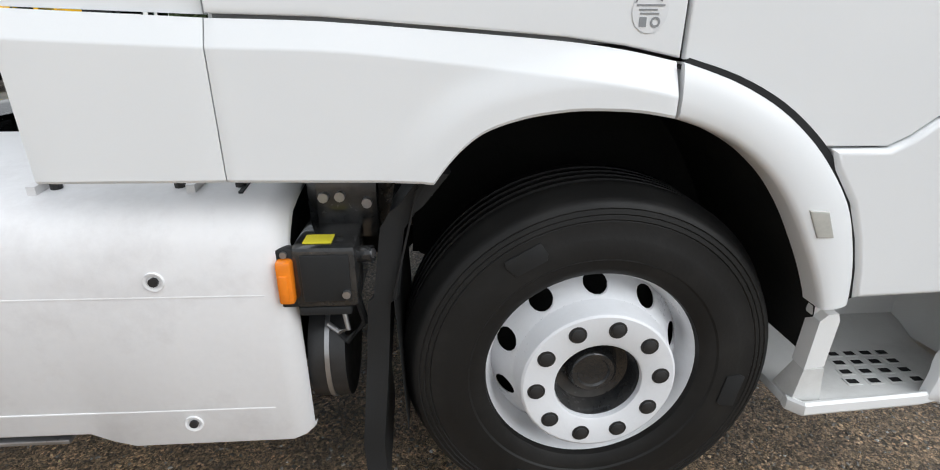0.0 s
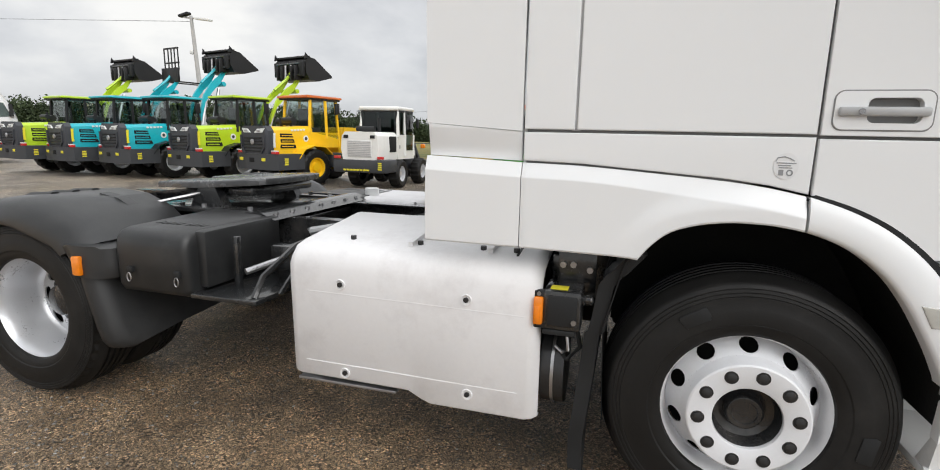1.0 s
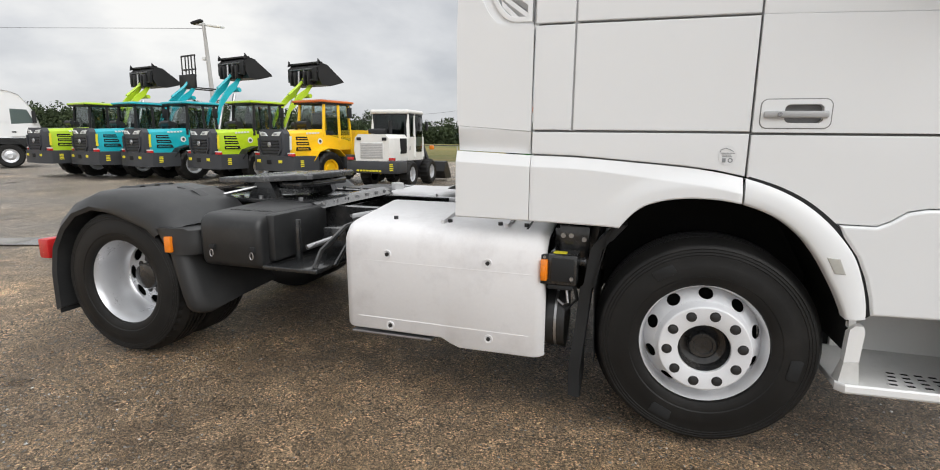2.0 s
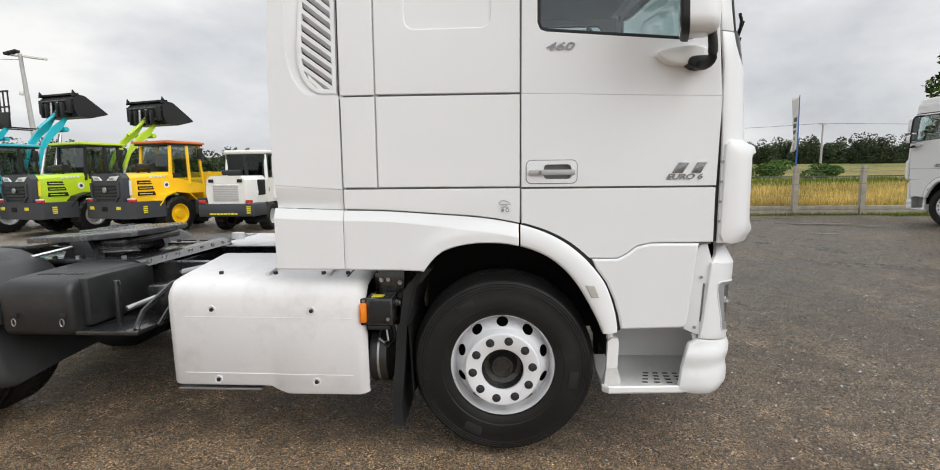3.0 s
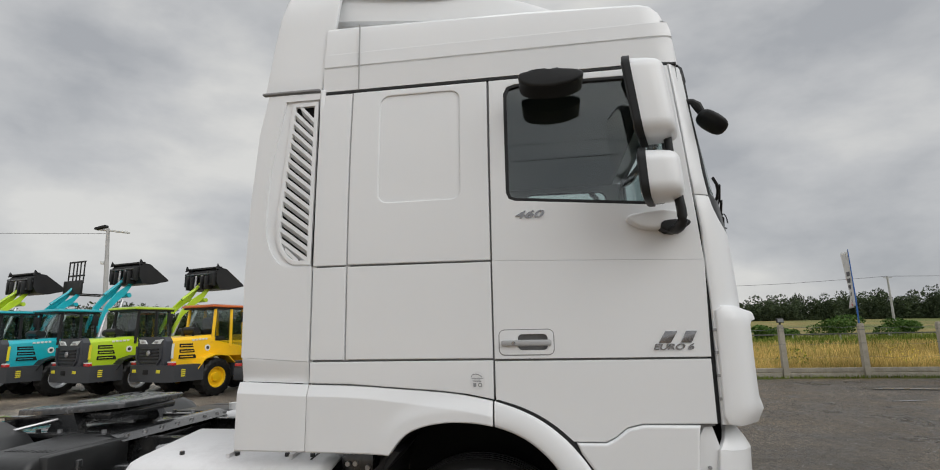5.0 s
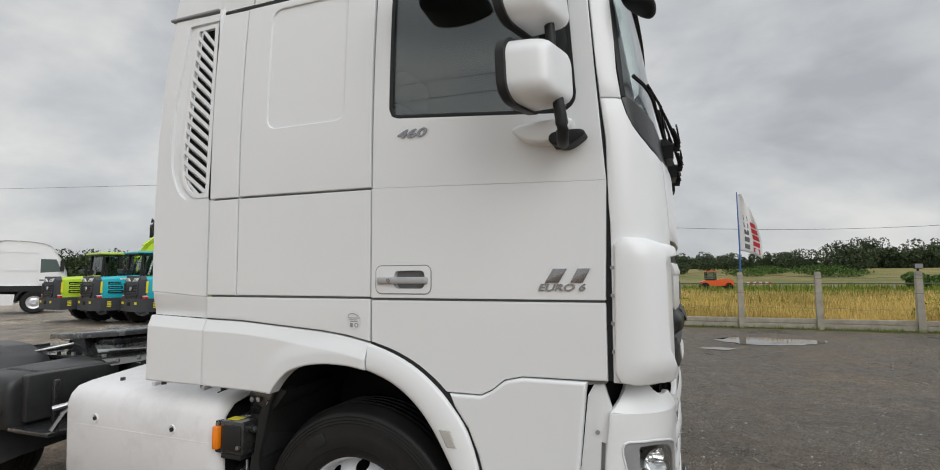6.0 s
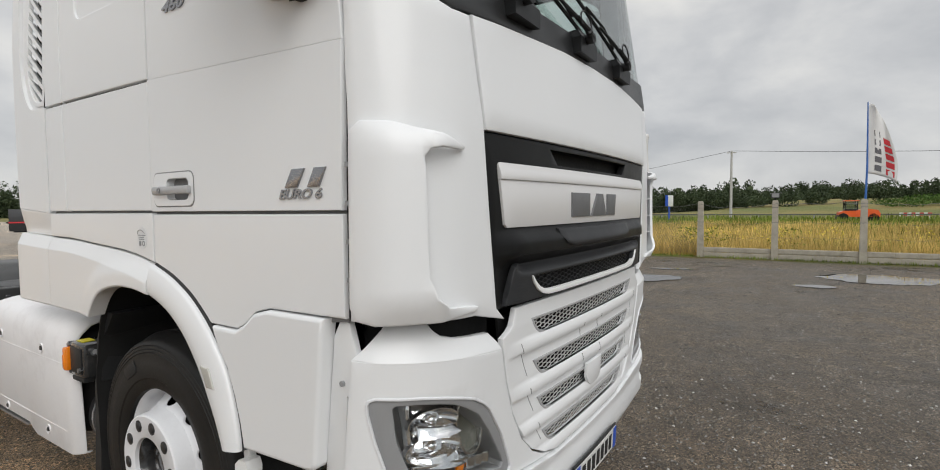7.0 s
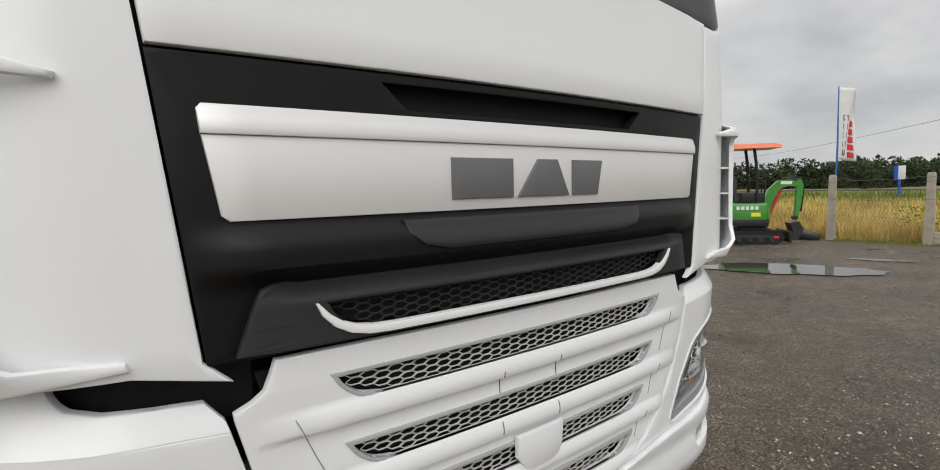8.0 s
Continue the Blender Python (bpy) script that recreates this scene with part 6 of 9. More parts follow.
for sg in (-1, 1):
    part("pedestal", loft([[(FX - 0.13, CY + sg * 0.34, 0.985), (FX + 0.13, CY + sg * 0.34, 0.985), (FX + 0.13, CY + sg * 0.42, 0.985), (FX - 0.13, CY + sg * 0.42, 0.985)], [(FX - 0.06, CY + sg * 0.35, 1.12), (FX + 0.06, CY + sg * 0.35, 1.12), (FX + 0.06, CY + sg * 0.41, 1.12), (FX - 0.06, CY + sg * 0.41, 1.12)]]), CHASSIS, fw)
    part("mounting_rail", bm_box(FX - 0.62, FX + 0.50, CY + sg * 0.44 - 0.055, CY + sg * 0.44 + 0.055, 0.967, 0.995, 0.005), CHASSIS, fw)
    for k in range(6):
        part("mounting_bolt", cyl((FX - 0.5 + 0.17 * k, CY + sg * 0.45, 0.99), (FX - 0.5 + 0.17 * k, CY + sg * 0.45, 1.015), 0.016, 6), STEEL if k % 2 else CHASSIS, fw)
    part("lead_ramp", loft([[(FX - 1.1, CY + sg * 0.30, 0.955), (FX - 1.1, CY + sg * 0.44, 0.955), (FX - 1.1, CY + sg * 0.44, 0.975), (FX - 1.1, CY + sg * 0.30, 0.975)], [(FX - 0.52, CY + sg * 0.30, 1.02), (FX - 0.52, CY + sg * 0.44, 1.02), (FX - 0.52, CY + sg * 0.44, 1.045), (FX - 0.52, CY + sg * 0.30, 1.045)]]), CHASSIS, fw)
part("release_handle", tube([(FX - 0.02, CY - 0.34, 1.09), (FX - 0.10, CY - 0.48, 1.06), (FX - 0.22, CY - 0.62, 1.025), (FX - 0.36, CY - 0.70, 1.01), (FX - 0.42, CY - 0.66, 1.008), (FX - 0.38, CY - 0.58, 1.01), (FX - 0.26, CY - 0.54, 1.02), (FX - 0.20, CY - 0.59, 1.027)], 0.010, 8), STEEL, fw, "bright release handle")
part("slide_base", bm_box(FX - 0.46, FX + 0.42, CY - 0.40, CY + 0.40, 0.968, 0.985, 0.004), CHASSIS, fw)
# folded cross plate in front of it, rising towards the middle
fold = [(FX + 0.36, 0.968), (FX + 0.40, 0.998), (FX + 0.50, 1.012), (FX + 0.54, 1.0), (FX + 0.60, 0.975), (FX + 0.62, 0.968)]
part("cross_plate", loft([[(x, CY + v, z) for x, z in fold] for v in (-0.58, -0.56, 0.56, 0.58)]), CHASSIS, truck, "folded steel mounting plate")
for k in range(7):
    part("plate_bolt", cyl((FX + 0.57, CY - 0.5 + 0.16 * k, 0.98), (FX + 0.57, CY - 0.5 + 0.16 * k, 1.0), 0.014, 6), STEEL, truck)

# brackets, cables and fittings between the rails
cat = part("centre_bracket", bm_box(-1.55, -1.0, CY - 0.36, CY + 0.36, 0.90, 0.915), CHASSIS, truck)
jr = np.random.default_rng(3)
for k in range(22):
    x, y = jr.uniform(-1.75, -1.0), jr.uniform(CY - 0.34, CY + 0.34)
    a, c = jr.uniform(0.02, 0.06), jr.uniform(0.015, 0.04)
    part("fitting", bm_box(x - a, x + a, y - c, y + c, 0.915, 0.93 + jr.uniform(0.0, 0.05), 0.006), STEEL if k % 4 == 0 else CHASSIS, cat)
for k in range(7):
    y = CY - 0.33 + 0.11 * k
    pts = [(-0.95, y, 1.45 - 0.06 * k), (-1.03, y + 0.02, 1.2), (-1.2, y + 0.05 * math.sin(k), 0.99), (-1.5, y + 0.05 * math.cos(k), 0.96), (-1.75, y, 0.93), (-2.1, y * 0.9 + 0.1, 0.85)]
    part("air_line", tube(pts, 0.011, 8), BLACK, truck)

# ---- fuel tank cover, right and left ----
TANK_PROF = [(0.60, 1.055), (0.12, 1.0), (0.055, 0.985), (0.018, 0.95), (0.002, 0.90), (0.0, 0.82), (0.012, 0.36), (0.02, 0.35), (0.035, 0.352)]
for right in (True, False):
    secs = []
    xs = [-1.88, -1.872, -1.85, -1.82, -1.30, -1.25, -1.20, -0.80, -0.772, -0.758, -0.752]
    for x in xs:
        e = 0.05 * (max(0, (-1.82 - x) / 0.06) ** 2) + 0.05 * (max(0, (x + 0.80) / 0.048) ** 2)
        foot = 0.048 * (1 - sstep(-1.32, -1.2, x))
        sec = []
        for y, z in TANK_PROF:
            zz = z + (foot if z < 0.5 else 0)
            sec.append((x, (y + 0.005 + e) if right else W - (y + 0.005 + e), zz - e * 0.6 * (z > 0.9)))
        secs.append(sec)
    tank = part("fuel_tank_cover", loft(secs, close=False, caps=False), TANK, truck, "white scuffed fuel tank cover", 40)
    md = tank.modifiers.new("sheet", "SOLIDIFY")
    md.thickness = 0.008
    mm = (lambda u, v, d: (u, 0.0 + d + 0.026 * max(0, (0.82 - v)), v)) if right else (lambda u, v, d: (u, W - 0.0 - d - 0.026 * max(0, (0.82 - v)), v))
    for z, xa, xb in ((0.792, -1.76, -0.81), (0.468, -1.785, -0.83)):
        part("pressed_line", flat([(xa, z), (xb, z - 0.008), (xb, z - 0.003), (xa, z + 0.005)], (), 0.005, 0.0015, 0, lambda u, v, d: mm(u, v, d + 0.0040)), TANK, tank)
    for x, z in ((-1.604, 0.835), (-1.045, 0.83), (-1.596, 0.432), (-1.037, 0.424)):
        yy = 0.0 if right else W
        sg = 1 if right else -1
        part("bolt_cup", turned(lathe([(0.024, 0.008), (0.022, 0.0), (0.016, 0.002), (0.012, 0.012)], 20), Matrix.Translation((x, yy + sg * (0.0 + 0.026 * max(0, 0.82 - z)), z)) @ (Matrix() if right else Matrix.Rotation(math.pi, 4, "Z"))), TANK, tank)
        part("bolt", cyl((x, yy - sg * 0.002 + sg * 0.026 * max(0, 0.82 - z), z), (x, yy + sg * 0.02, z), 0.011, 8), NUT, tank)
    for x in (-1.62, -1.30, -1.02, -0.88):
        yt = 0.16 if right else W - 0.16
        part("bolt", cyl((x, yt, 0.99), (x, yt, 1.02), 0.013, 8), NUT, tank)
    y0, y1 = (0.06, 0.66) if right else (W - 0.66, W - 0.06)
    part("tank_body", bm_box(-1.84, -0.79, y0, y1, 0.40, 0.94, 0.10, 4), DARK, truck)
    y2 = (0.025, 0.60) if right else (W - 0.60, W - 0.025)
    part("tank_sill", bm_box(-1.84, -1.36, y2[0], y2[1], 0.365, 0.378, 0.003), STEEL, truck)
    for x, wv in ((-1.34, 0.02), (-0.99, 0.02)):
        secs = [[(x, (y if right else W - y), z - 0.004), (x + wv, (y if right else W - y), z - 0.004), (x + wv, (y if right else W - y), z + 0.016), (x, (y if right else W - y), z + 0.016)] for y, z in ((0.12, 1.003), (0.60, 1.058))]
        part("pressed_rib", loft(secs), TANK, tank)
    ys = [0.115, 0.125, 0.30, 0.60]
    secs = [[(x, y if right else W - y, 0.990 + 0.1146 * (y - 0.12) + 0.006 + dz) for x, dz in ((-0.872, 0.0), (-0.862, 0.0), (-0.862, 0.007), (-0.872, 0.007))] for y in ys]
    part("tank_strap", loft(secs), BLACK, tank, "black strap over the tank")
    # filter canister and valve box beside the wheel
    yy, sg = (0.0, 1) if right else (W, -1)
    part("canister", cyl((-0.755, yy + sg * 0.24, 0.52), (-0.66, yy + sg * 0.24, 0.52), 0.16, 28), NUT, truck, "dull metal canister")
    box = part("valve_box", bm_box(-0.745, -0.60, min(yy + sg * 0.015, yy + sg * 0.22), max(yy + sg * 0.015, yy + sg * 0.22), 0.745, 0.90, 0.012), CHASSIS, truck, "black valve box with an amber lamp")
    part("amber_reflector", bm_box(-0.778, -0.742, min(yy - sg * 0.004, yy + sg * 0.03), max(yy - sg * 0.004, yy + sg * 0.03), 0.765, 0.873, 0.008), AMBER, box, "amber side lamp")
    part("lamp_holder", bm_box(-0.783, -0.735, min(yy + sg * 0.02, yy + sg * 0.05), max(yy + sg * 0.02, yy + sg * 0.05), 0.745, 0.895, 0.006), BLACK, box)
    part("yellow_tag", bm_box(-0.72, -0.655, min(yy + sg * 0.035, yy + sg * 0.085), max(yy + sg * 0.035, yy + sg * 0.085), 0.901, 0.904), YELLOW_TAG, box, "yellow warning label")
    br = part("valve_bracket", bm_box(-0.71, -0.56, min(yy + sg * 0.17, yy + sg * 0.185), max(yy + sg * 0.17, yy + sg * 0.185), 0.86, 1.02, 0.004), CHASSIS, truck)
    for x, z in ((-0.69, 0.97), (-0.65, 0.972), (-0.585, 0.955)):
        part("bolt", cyl((x, yy + sg * 0.155, z), (x, yy + sg * 0.18, z), 0.013, 8), STEEL, br)
    part("box_lid", bm_box(-0.725, -0.615, min(yy + sg * 0.009, yy + sg * 0.016), max(yy + sg * 0.009, yy + sg * 0.016), 0.765, 0.882, 0.004), BLACK, box)
    part("box_foot", bm_box(-0.742, -0.62, min(yy + sg * 0.02, yy + sg * 0.18), max(yy + sg * 0.02, yy + sg * 0.18), 0.722, 0.745, 0.005), BLACK, box)
    part("lamp_screw", cyl((-0.76, yy + sg * 0.012, 0.883), (-0.76, yy + sg * 0.03, 0.883), 0.008, 8), STEEL, box)
    part("lamp_bead", bm_box(-0.771, -0.752, min(yy - sg * 0.007, yy), max(yy - sg * 0.007, yy), 0.775, 0.84, 0.003), AMBER, box)
    part("union", cyl((-0.60, yy + sg * 0.06, 0.862), (-0.565, yy + sg * 0.05, 0.868), 0.020, 12), CHASSIS, box)
    part("union_bore", cyl((-0.566, yy + sg * 0.05, 0.868), (-0.562, yy + sg * 0.049, 0.8685), 0.012, 12), STEEL, box)
    part("mount_plate", bm_box(-0.735, -0.56, min(yy + sg * 0.19, yy + sg * 0.20), max(yy + sg * 0.19, yy + sg * 0.20), 0.88, 1.0, 0.004), CHASSIS, box)
    part("canister_band", cyl((-0.712, yy + sg * 0.24, 0.52), (-0.700, yy + sg * 0.24, 0.52), 0.164, 28), STEEL, box)
    part("canister_pipe", tube([(-0.655, yy + sg * 0.10, 0.70), (-0.645, yy + sg * 0.09, 0.64), (-0.67, yy + sg * 0.10, 0.625), (-0.70, yy + sg * 0.11, 0.645)], 0.007, 8), STEEL, box)
    part("bolt", cyl((-0.625, yy + sg * 0.0, 0.785), (-0.625, yy + sg * 0.03, 0.785), 0.01, 8), STEEL, br)
    part("hose", tube([(-0.62, yy + sg * 0.1, 0.74), (-0.6, yy + sg * 0.09, 0.66), (-0.65, yy + sg * 0.1, 0.60), (-0.69, yy + sg * 0.13, 0.62)], 0.010, 8), BLACK, br)
    for x in (-0.66, -0.6, -0.52):
        part("hose", tube([(x, yy + sg * 0.3, 0.9), (x + 0.02, yy + sg * 0.28, 1.0), (x - 0.04, yy + sg * 0.3, 1.12)], 0.018, 8), BLACK, br)

# ---- rear mudguards, tool box ----
LIPS = [(-4.13, 0.25), (-4.13, 0.50), (-4.09, 0.69), (-4.0, 0.83), (-3.88, 0.935), (-3.72, 0.99), (-3.55, 0.975), (-3.38, 0.925), (-3.25, 0.882), (-3.19, 0.83)]
TOPS = [(-4.155, 0.25), (-4.16, 0.52), (-4.13, 0.74), (-4.03, 0.91), (-3.9, 1.02), (-3.73, 1.085), (-3.52, 1.10), (-3.30, 1.08), (-3.12, 1.01), (-3.0, 0.90)]
for right in (True, False):
    def yv(y):
        return y if right else W - y
    secs = []
    for (lx, lz), (tx, tz) in zip(LIPS, TOPS):
        ix, iz = (-3.55 - lx) * 0.05, (0.5 - lz) * 0.05
        mx, mz = lx + 0.55 * (tx - lx), lz + 0.62 * (tz - lz)
        nx, nz = lx + 0.9 * (tx - lx), lz + 0.93 * (tz - lz)
        secs.append([(lx + ix, yv(0.012), lz + iz), (lx, yv(0.0), lz), (mx, yv(0.035), mz), (nx, yv(0.10), nz), (tx, yv(0.20), tz), (tx, yv(0.64), tz), (tx + ix * 0.4, yv(0.66), tz - 0.02), (lx + ix * 1.5, yv(0.64), lz + iz * 1.5)])
    fen = part("rear_fender", loft(secs), FENDER, truck, "dark grey plastic rear mudguard", 50)
    for y in (0.10, 0.40):
        s2 = []
        for x, z in ((-3.40, 1.075), (-3.26, 1.05), (-3.13, 0.985), (-3.02, 0.89)):
            dz = -0.03 if y < 0.2 else 0.0
            s2.append([(x, yv(y), z + dz), (x, yv(y + 0.075), z + dz * 0.4), (x, yv(y + 0.07), z + 0.022 + dz * 0.4), (x, yv(y + 0.005), z + 0.022 + dz)])
        part("fender_strap", loft(s2), FENDER, fen)
    for y in (0.24, 0.36, 0.48):
        s2 = [[(x, yv(y), z - 0.004), (x, yv(y + 0.06), z - 0.004), (x, yv(y + 0.045), z + 0.010), (x, yv(y + 0.015), z + 0.010)] for x, z in ((-3.96, 0.985), (-3.9, 1.022), (-3.73, 1.088), (-3.56, 1.098))]
        part("fender_bead", loft(s2), FENDER, fen)
    # front flap of the mudguard, with its lamp
    secs = []
    for z, xo, xi in ((0.885, -3.17, -2.93), (0.875, -3.20, -2.90), (0.80, -3.155, -2.895), (0.735, -3.115, -2.895), (0.722, -3.10, -2.905)):
        secs.append([(xo, yv(0.02), z), (xo + 0.02, yv(0.004), z), (xo + 0.10, yv(0.0), z), (xi - 0.05, yv(0.02), z), (xi - 0.015, yv(0.05), z), (xi, yv(0.10), z), (xi + 0.02, yv(0.66), z), (xo + 0.04, yv(0.66), z)])
    part("fender_front", loft(secs), FENDER, fen, "", 40)
    secs = []
    for z, xo, yo in ((0.73, -3.105, 0.012), (0.66, -3.09, 0.012), (0.55, -3.065, 0.016), (0.45, -3.045, 0.022), (0.38, -3.03, 0.032), (0.34, -3.02, 0.055), (0.325, -3.01, 0.10)):
        lift_in = 0.10 * sstep(0.5, 0.33, z)
        row = [(xo, yv(yo + 0.012), z), (xo + 0.012, yv(yo), z), (xo + 0.05, yv(yo + 0.002), z), (xo + 0.085, yv(yo + 0.03), z), (xo + 0.105, yv(yo + 0.09), z + 0.2 * lift_in), (xo + 0.15, yv(0.35), z + 0.6 * lift_in), (xo + 0.19, yv(0.66), z + lift_in), (xo + 0.13, yv(0.66), z + lift_in), (xo + 0.09, yv(0.35), z + 0.6 * lift_in), (xo + 0.03, yv(yo + 0.06), z)]
        secs.append(row)
    part("fender_flap", loft(secs), FENDER, fen, "", 60)
    part("amber_reflector", bm_box(-3.105, -3.055, min(yv(-0.02), yv(0.02)), max(yv(-0.02), yv(0.02)), 0.735, 0.835, 0.008), AMBER, fen, "amber side lamp")
    part("rear_flap", bm_box(-4.13, -4.115, min(yv(0.02), yv(0.64)), max(yv(0.02), yv(0.64)), 0.22, 0.62, 0.004), BLACK, fen)
    part("tail_lamp", bm_box(-4.26, -4.165, min(yv(0.02), yv(0.40)), max(yv(0.02), yv(0.40)), 0.60, 0.74, 0.015), RED, truck, "red tail lamp")
    secs = []
    for x, ins in ((-2.895, 0.05), (-2.89, 0.026), (-2.878, 0.010), (-2.855, 0.0), (-2.485, 0.0), (-2.462, 0.010), (-2.452, 0.026), (-2.448, 0.05)):
        secs.append([(x, yv(y + ins * (1 if y < 0.3 else 0)), z + ins * (0.6 if z < 0.8 else -0.6)) for y, z in ((0.09, 0.66), (0.06, 0.672), (0.045, 0.70), (0.04, 0.90), (0.05, 0.945), (0.075, 0.972), (0.12, 0.985), (0.70, 1.0), (0.70, 0.66))])
    box = part("tool_box", loft(secs), TOOLBOX, truck, "dark grey plastic battery and tool box", 45)
    part("box_collar", bm_box(-2.47, -2.40, min(yv(0.12), yv(0.70)), max(yv(0.12), yv(0.70)), 0.70, 0.988, 0.02), TOOLBOX, box)
    for x in (-2.79, -2.50):
        part("clip", bm_box(x - 0.018, x + 0.018, min(yv(0.03), yv(0.055)), max(yv(0.03), yv(0.055)), 0.768, 0.80, 0.004), BLACK, box)
        part("clip_ring", tube([(x + 0.012 * math.cos(a), yv(0.028), 0.748 + 0.022 * math.sin(a)) for a in (k * math.pi / 6 for k in range(13))], 0.0035, 5), STEEL, box, "bright wire clip")
    for k in range(9):
        x = -2.80 + 0.032 * k + 0.02 * (k > 4)
        part("embossed_bar", bm_box(x, x + 0.02, min(yv(0.22), yv(0.27)), max(yv(0.22), yv(0.27)), 0.984, 0.991, 0.002), TOOLBOX, box)
    tray = part("battery_tray", bm_box(-2.455, -2.08, min(yv(0.06), yv(0.66)), max(yv(0.06), yv(0.66)), 0.665, 0.69, 0.006), CHASSIS, truck)
    part("tray_post", bm_box(-2.33, -2.30, min(yv(0.22), yv(0.25)), max(yv(0.22), yv(0.25)), 0.69, 0.95, 0.004), CHASSIS, tray)
    part("tray_strut", tube([(-2.12, yv(0.10), 0.69), (-2.11, yv(0.16), 0.78), (-2.06, yv(0.36), 0.90), (-1.98, yv(0.68), 0.945)], 0.016, 6), CHASSIS, tray)
    part("tray_strut", tube([(-2.02, yv(0.16), 0.70), (-2.0, yv(0.30), 0.83), (-1.96, yv(0.5), 0.95)], 0.012, 6), CHASSIS, tray)
    part("grease_nipple", cyl((-2.20, yv(0.15), 0.80), (-2.10, yv(0.34), 0.84), 0.016, 10), STEEL, tray)
    part("valve_block", bm_box(-2.25, -2.08, min(yv(0.40), yv(0.56)), max(yv(0.40), yv(0.56)), 0.75, 0.88, 0.015), CHASSIS, tray)
    part("pipe", cyl((-2.2, yv(0.72), 0.90), (-1.95, yv(0.72), 0.95), 0.03, 10), STEEL, tray)
part("reservoir", bm_box(-2.62, -1.90, W - 0.70, W - 0.02, 0.5, 0.985, 0.06, 3), TANK, truck)
part("filler_cap", cyl((-2.42, W - 0.50, 0.98), (-2.42, W - 0.50, 1.04), 0.055, 20), WHITE_PLASTIC, truck, "white filler cap")

# ---- wheel loaders ----
def paint(name, col):
    return mat(name, col, 0.35, vary=0.06, scale=3, grain=120, coat=0.3, dirt=(0.2, 0.18, 0.15), dirt_amount=0.12)


LIME, TEAL, YELLOW, CREAM = paint("lime_paint", (0.46, 0.66, 0.02)), paint("teal_paint", (0.01, 0.42, 0.50)), paint("yellow_paint", (0.93, 0.56, 0.01)), paint("cream_paint", (0.78, 0.775, 0.74))
ORANGE_ROOF = paint("orange_roof_paint", (0.60, 0.13, 0.02))
WEIGHT = mat("counterweight_grey", (0.042, 0.045, 0.050), 0.5, vary=0.15, scale=3, grain=100)
BUCKET = mat("bucket_black", (0.012, 0.012, 0.013), 0.45, vary=0.25, scale=3, grain=60)
CABGLASS = glass_mat("cab_glass", (0.55, 0.62, 0.60))
CABGLASS_DARK = glass_mat("cab_glass_dark", (0.30, 0.36, 0.35), 0.01, 0.05)
CABGLASS_CLEAR = glass_mat("cab_glass_clear", (0.80, 0.85, 0.84))
GRILLE_DARK = mat("loader_grille_grey", (0.035, 0.038, 0.045), 0.42, vary=0.1, scale=6, grain=120)
DECAL = mat("decal_pale", (0.7, 0.72, 0.7), 0.5, vary=0.05)


def loader_wheel(x, y, r, w, parent, rim_mat, right):
    b = lathe([(r * 0.55, -w / 2 + 0.02), (r * 0.6, -w / 2), (r * 0.85, -w / 2 - 0.01), (r * 0.95, -w / 2 + 0.03), (r * 0.97, -w / 4), (r * 0.97, w / 4), (r * 0.95, w / 2 - 0.03), (r * 0.85, w / 2 + 0.01), (r * 0.6, w / 2), (r * 0.55, w / 2 - 0.02)], 72)
    for v in b.verts:
        a = math.atan2(v.co.z, v.co.x)
        q = a * 18 / (2 * math.pi) + 0.35 * abs(v.co.y) / w * 2
        if (q % 1.0) < 0.45 and math.hypot(v.co.x, v.co.z) > r * 0.93:
            v.co.x *= 1.06
            v.co.z *= 1.06
    turned(b, Matrix.Translation((x, y, r)) @ Matrix.Rotation(radians(90), 4, "Z"))
    rb = lathe([(r * 0.57, -w / 2 + 0.015), (r * 0.5, -w / 2 + 0.03), (r * 0.46, -w / 2 + 0.10), (r * 0.25, -w / 2 + 0.10), (r * 0.22, -w / 2 + 0.05), (0, -w / 2 + 0.05)], 24)
    turned(rb, Matrix.Translation((x, y, r)) @ Matrix.Rotation(radians(90 if right else -90), 4, "Z"))
    wh = part("wheel", rb, rim_mat, parent)
    part("tyre", b, RUBBER, wh, "lugged black loader tyre")
    return wh


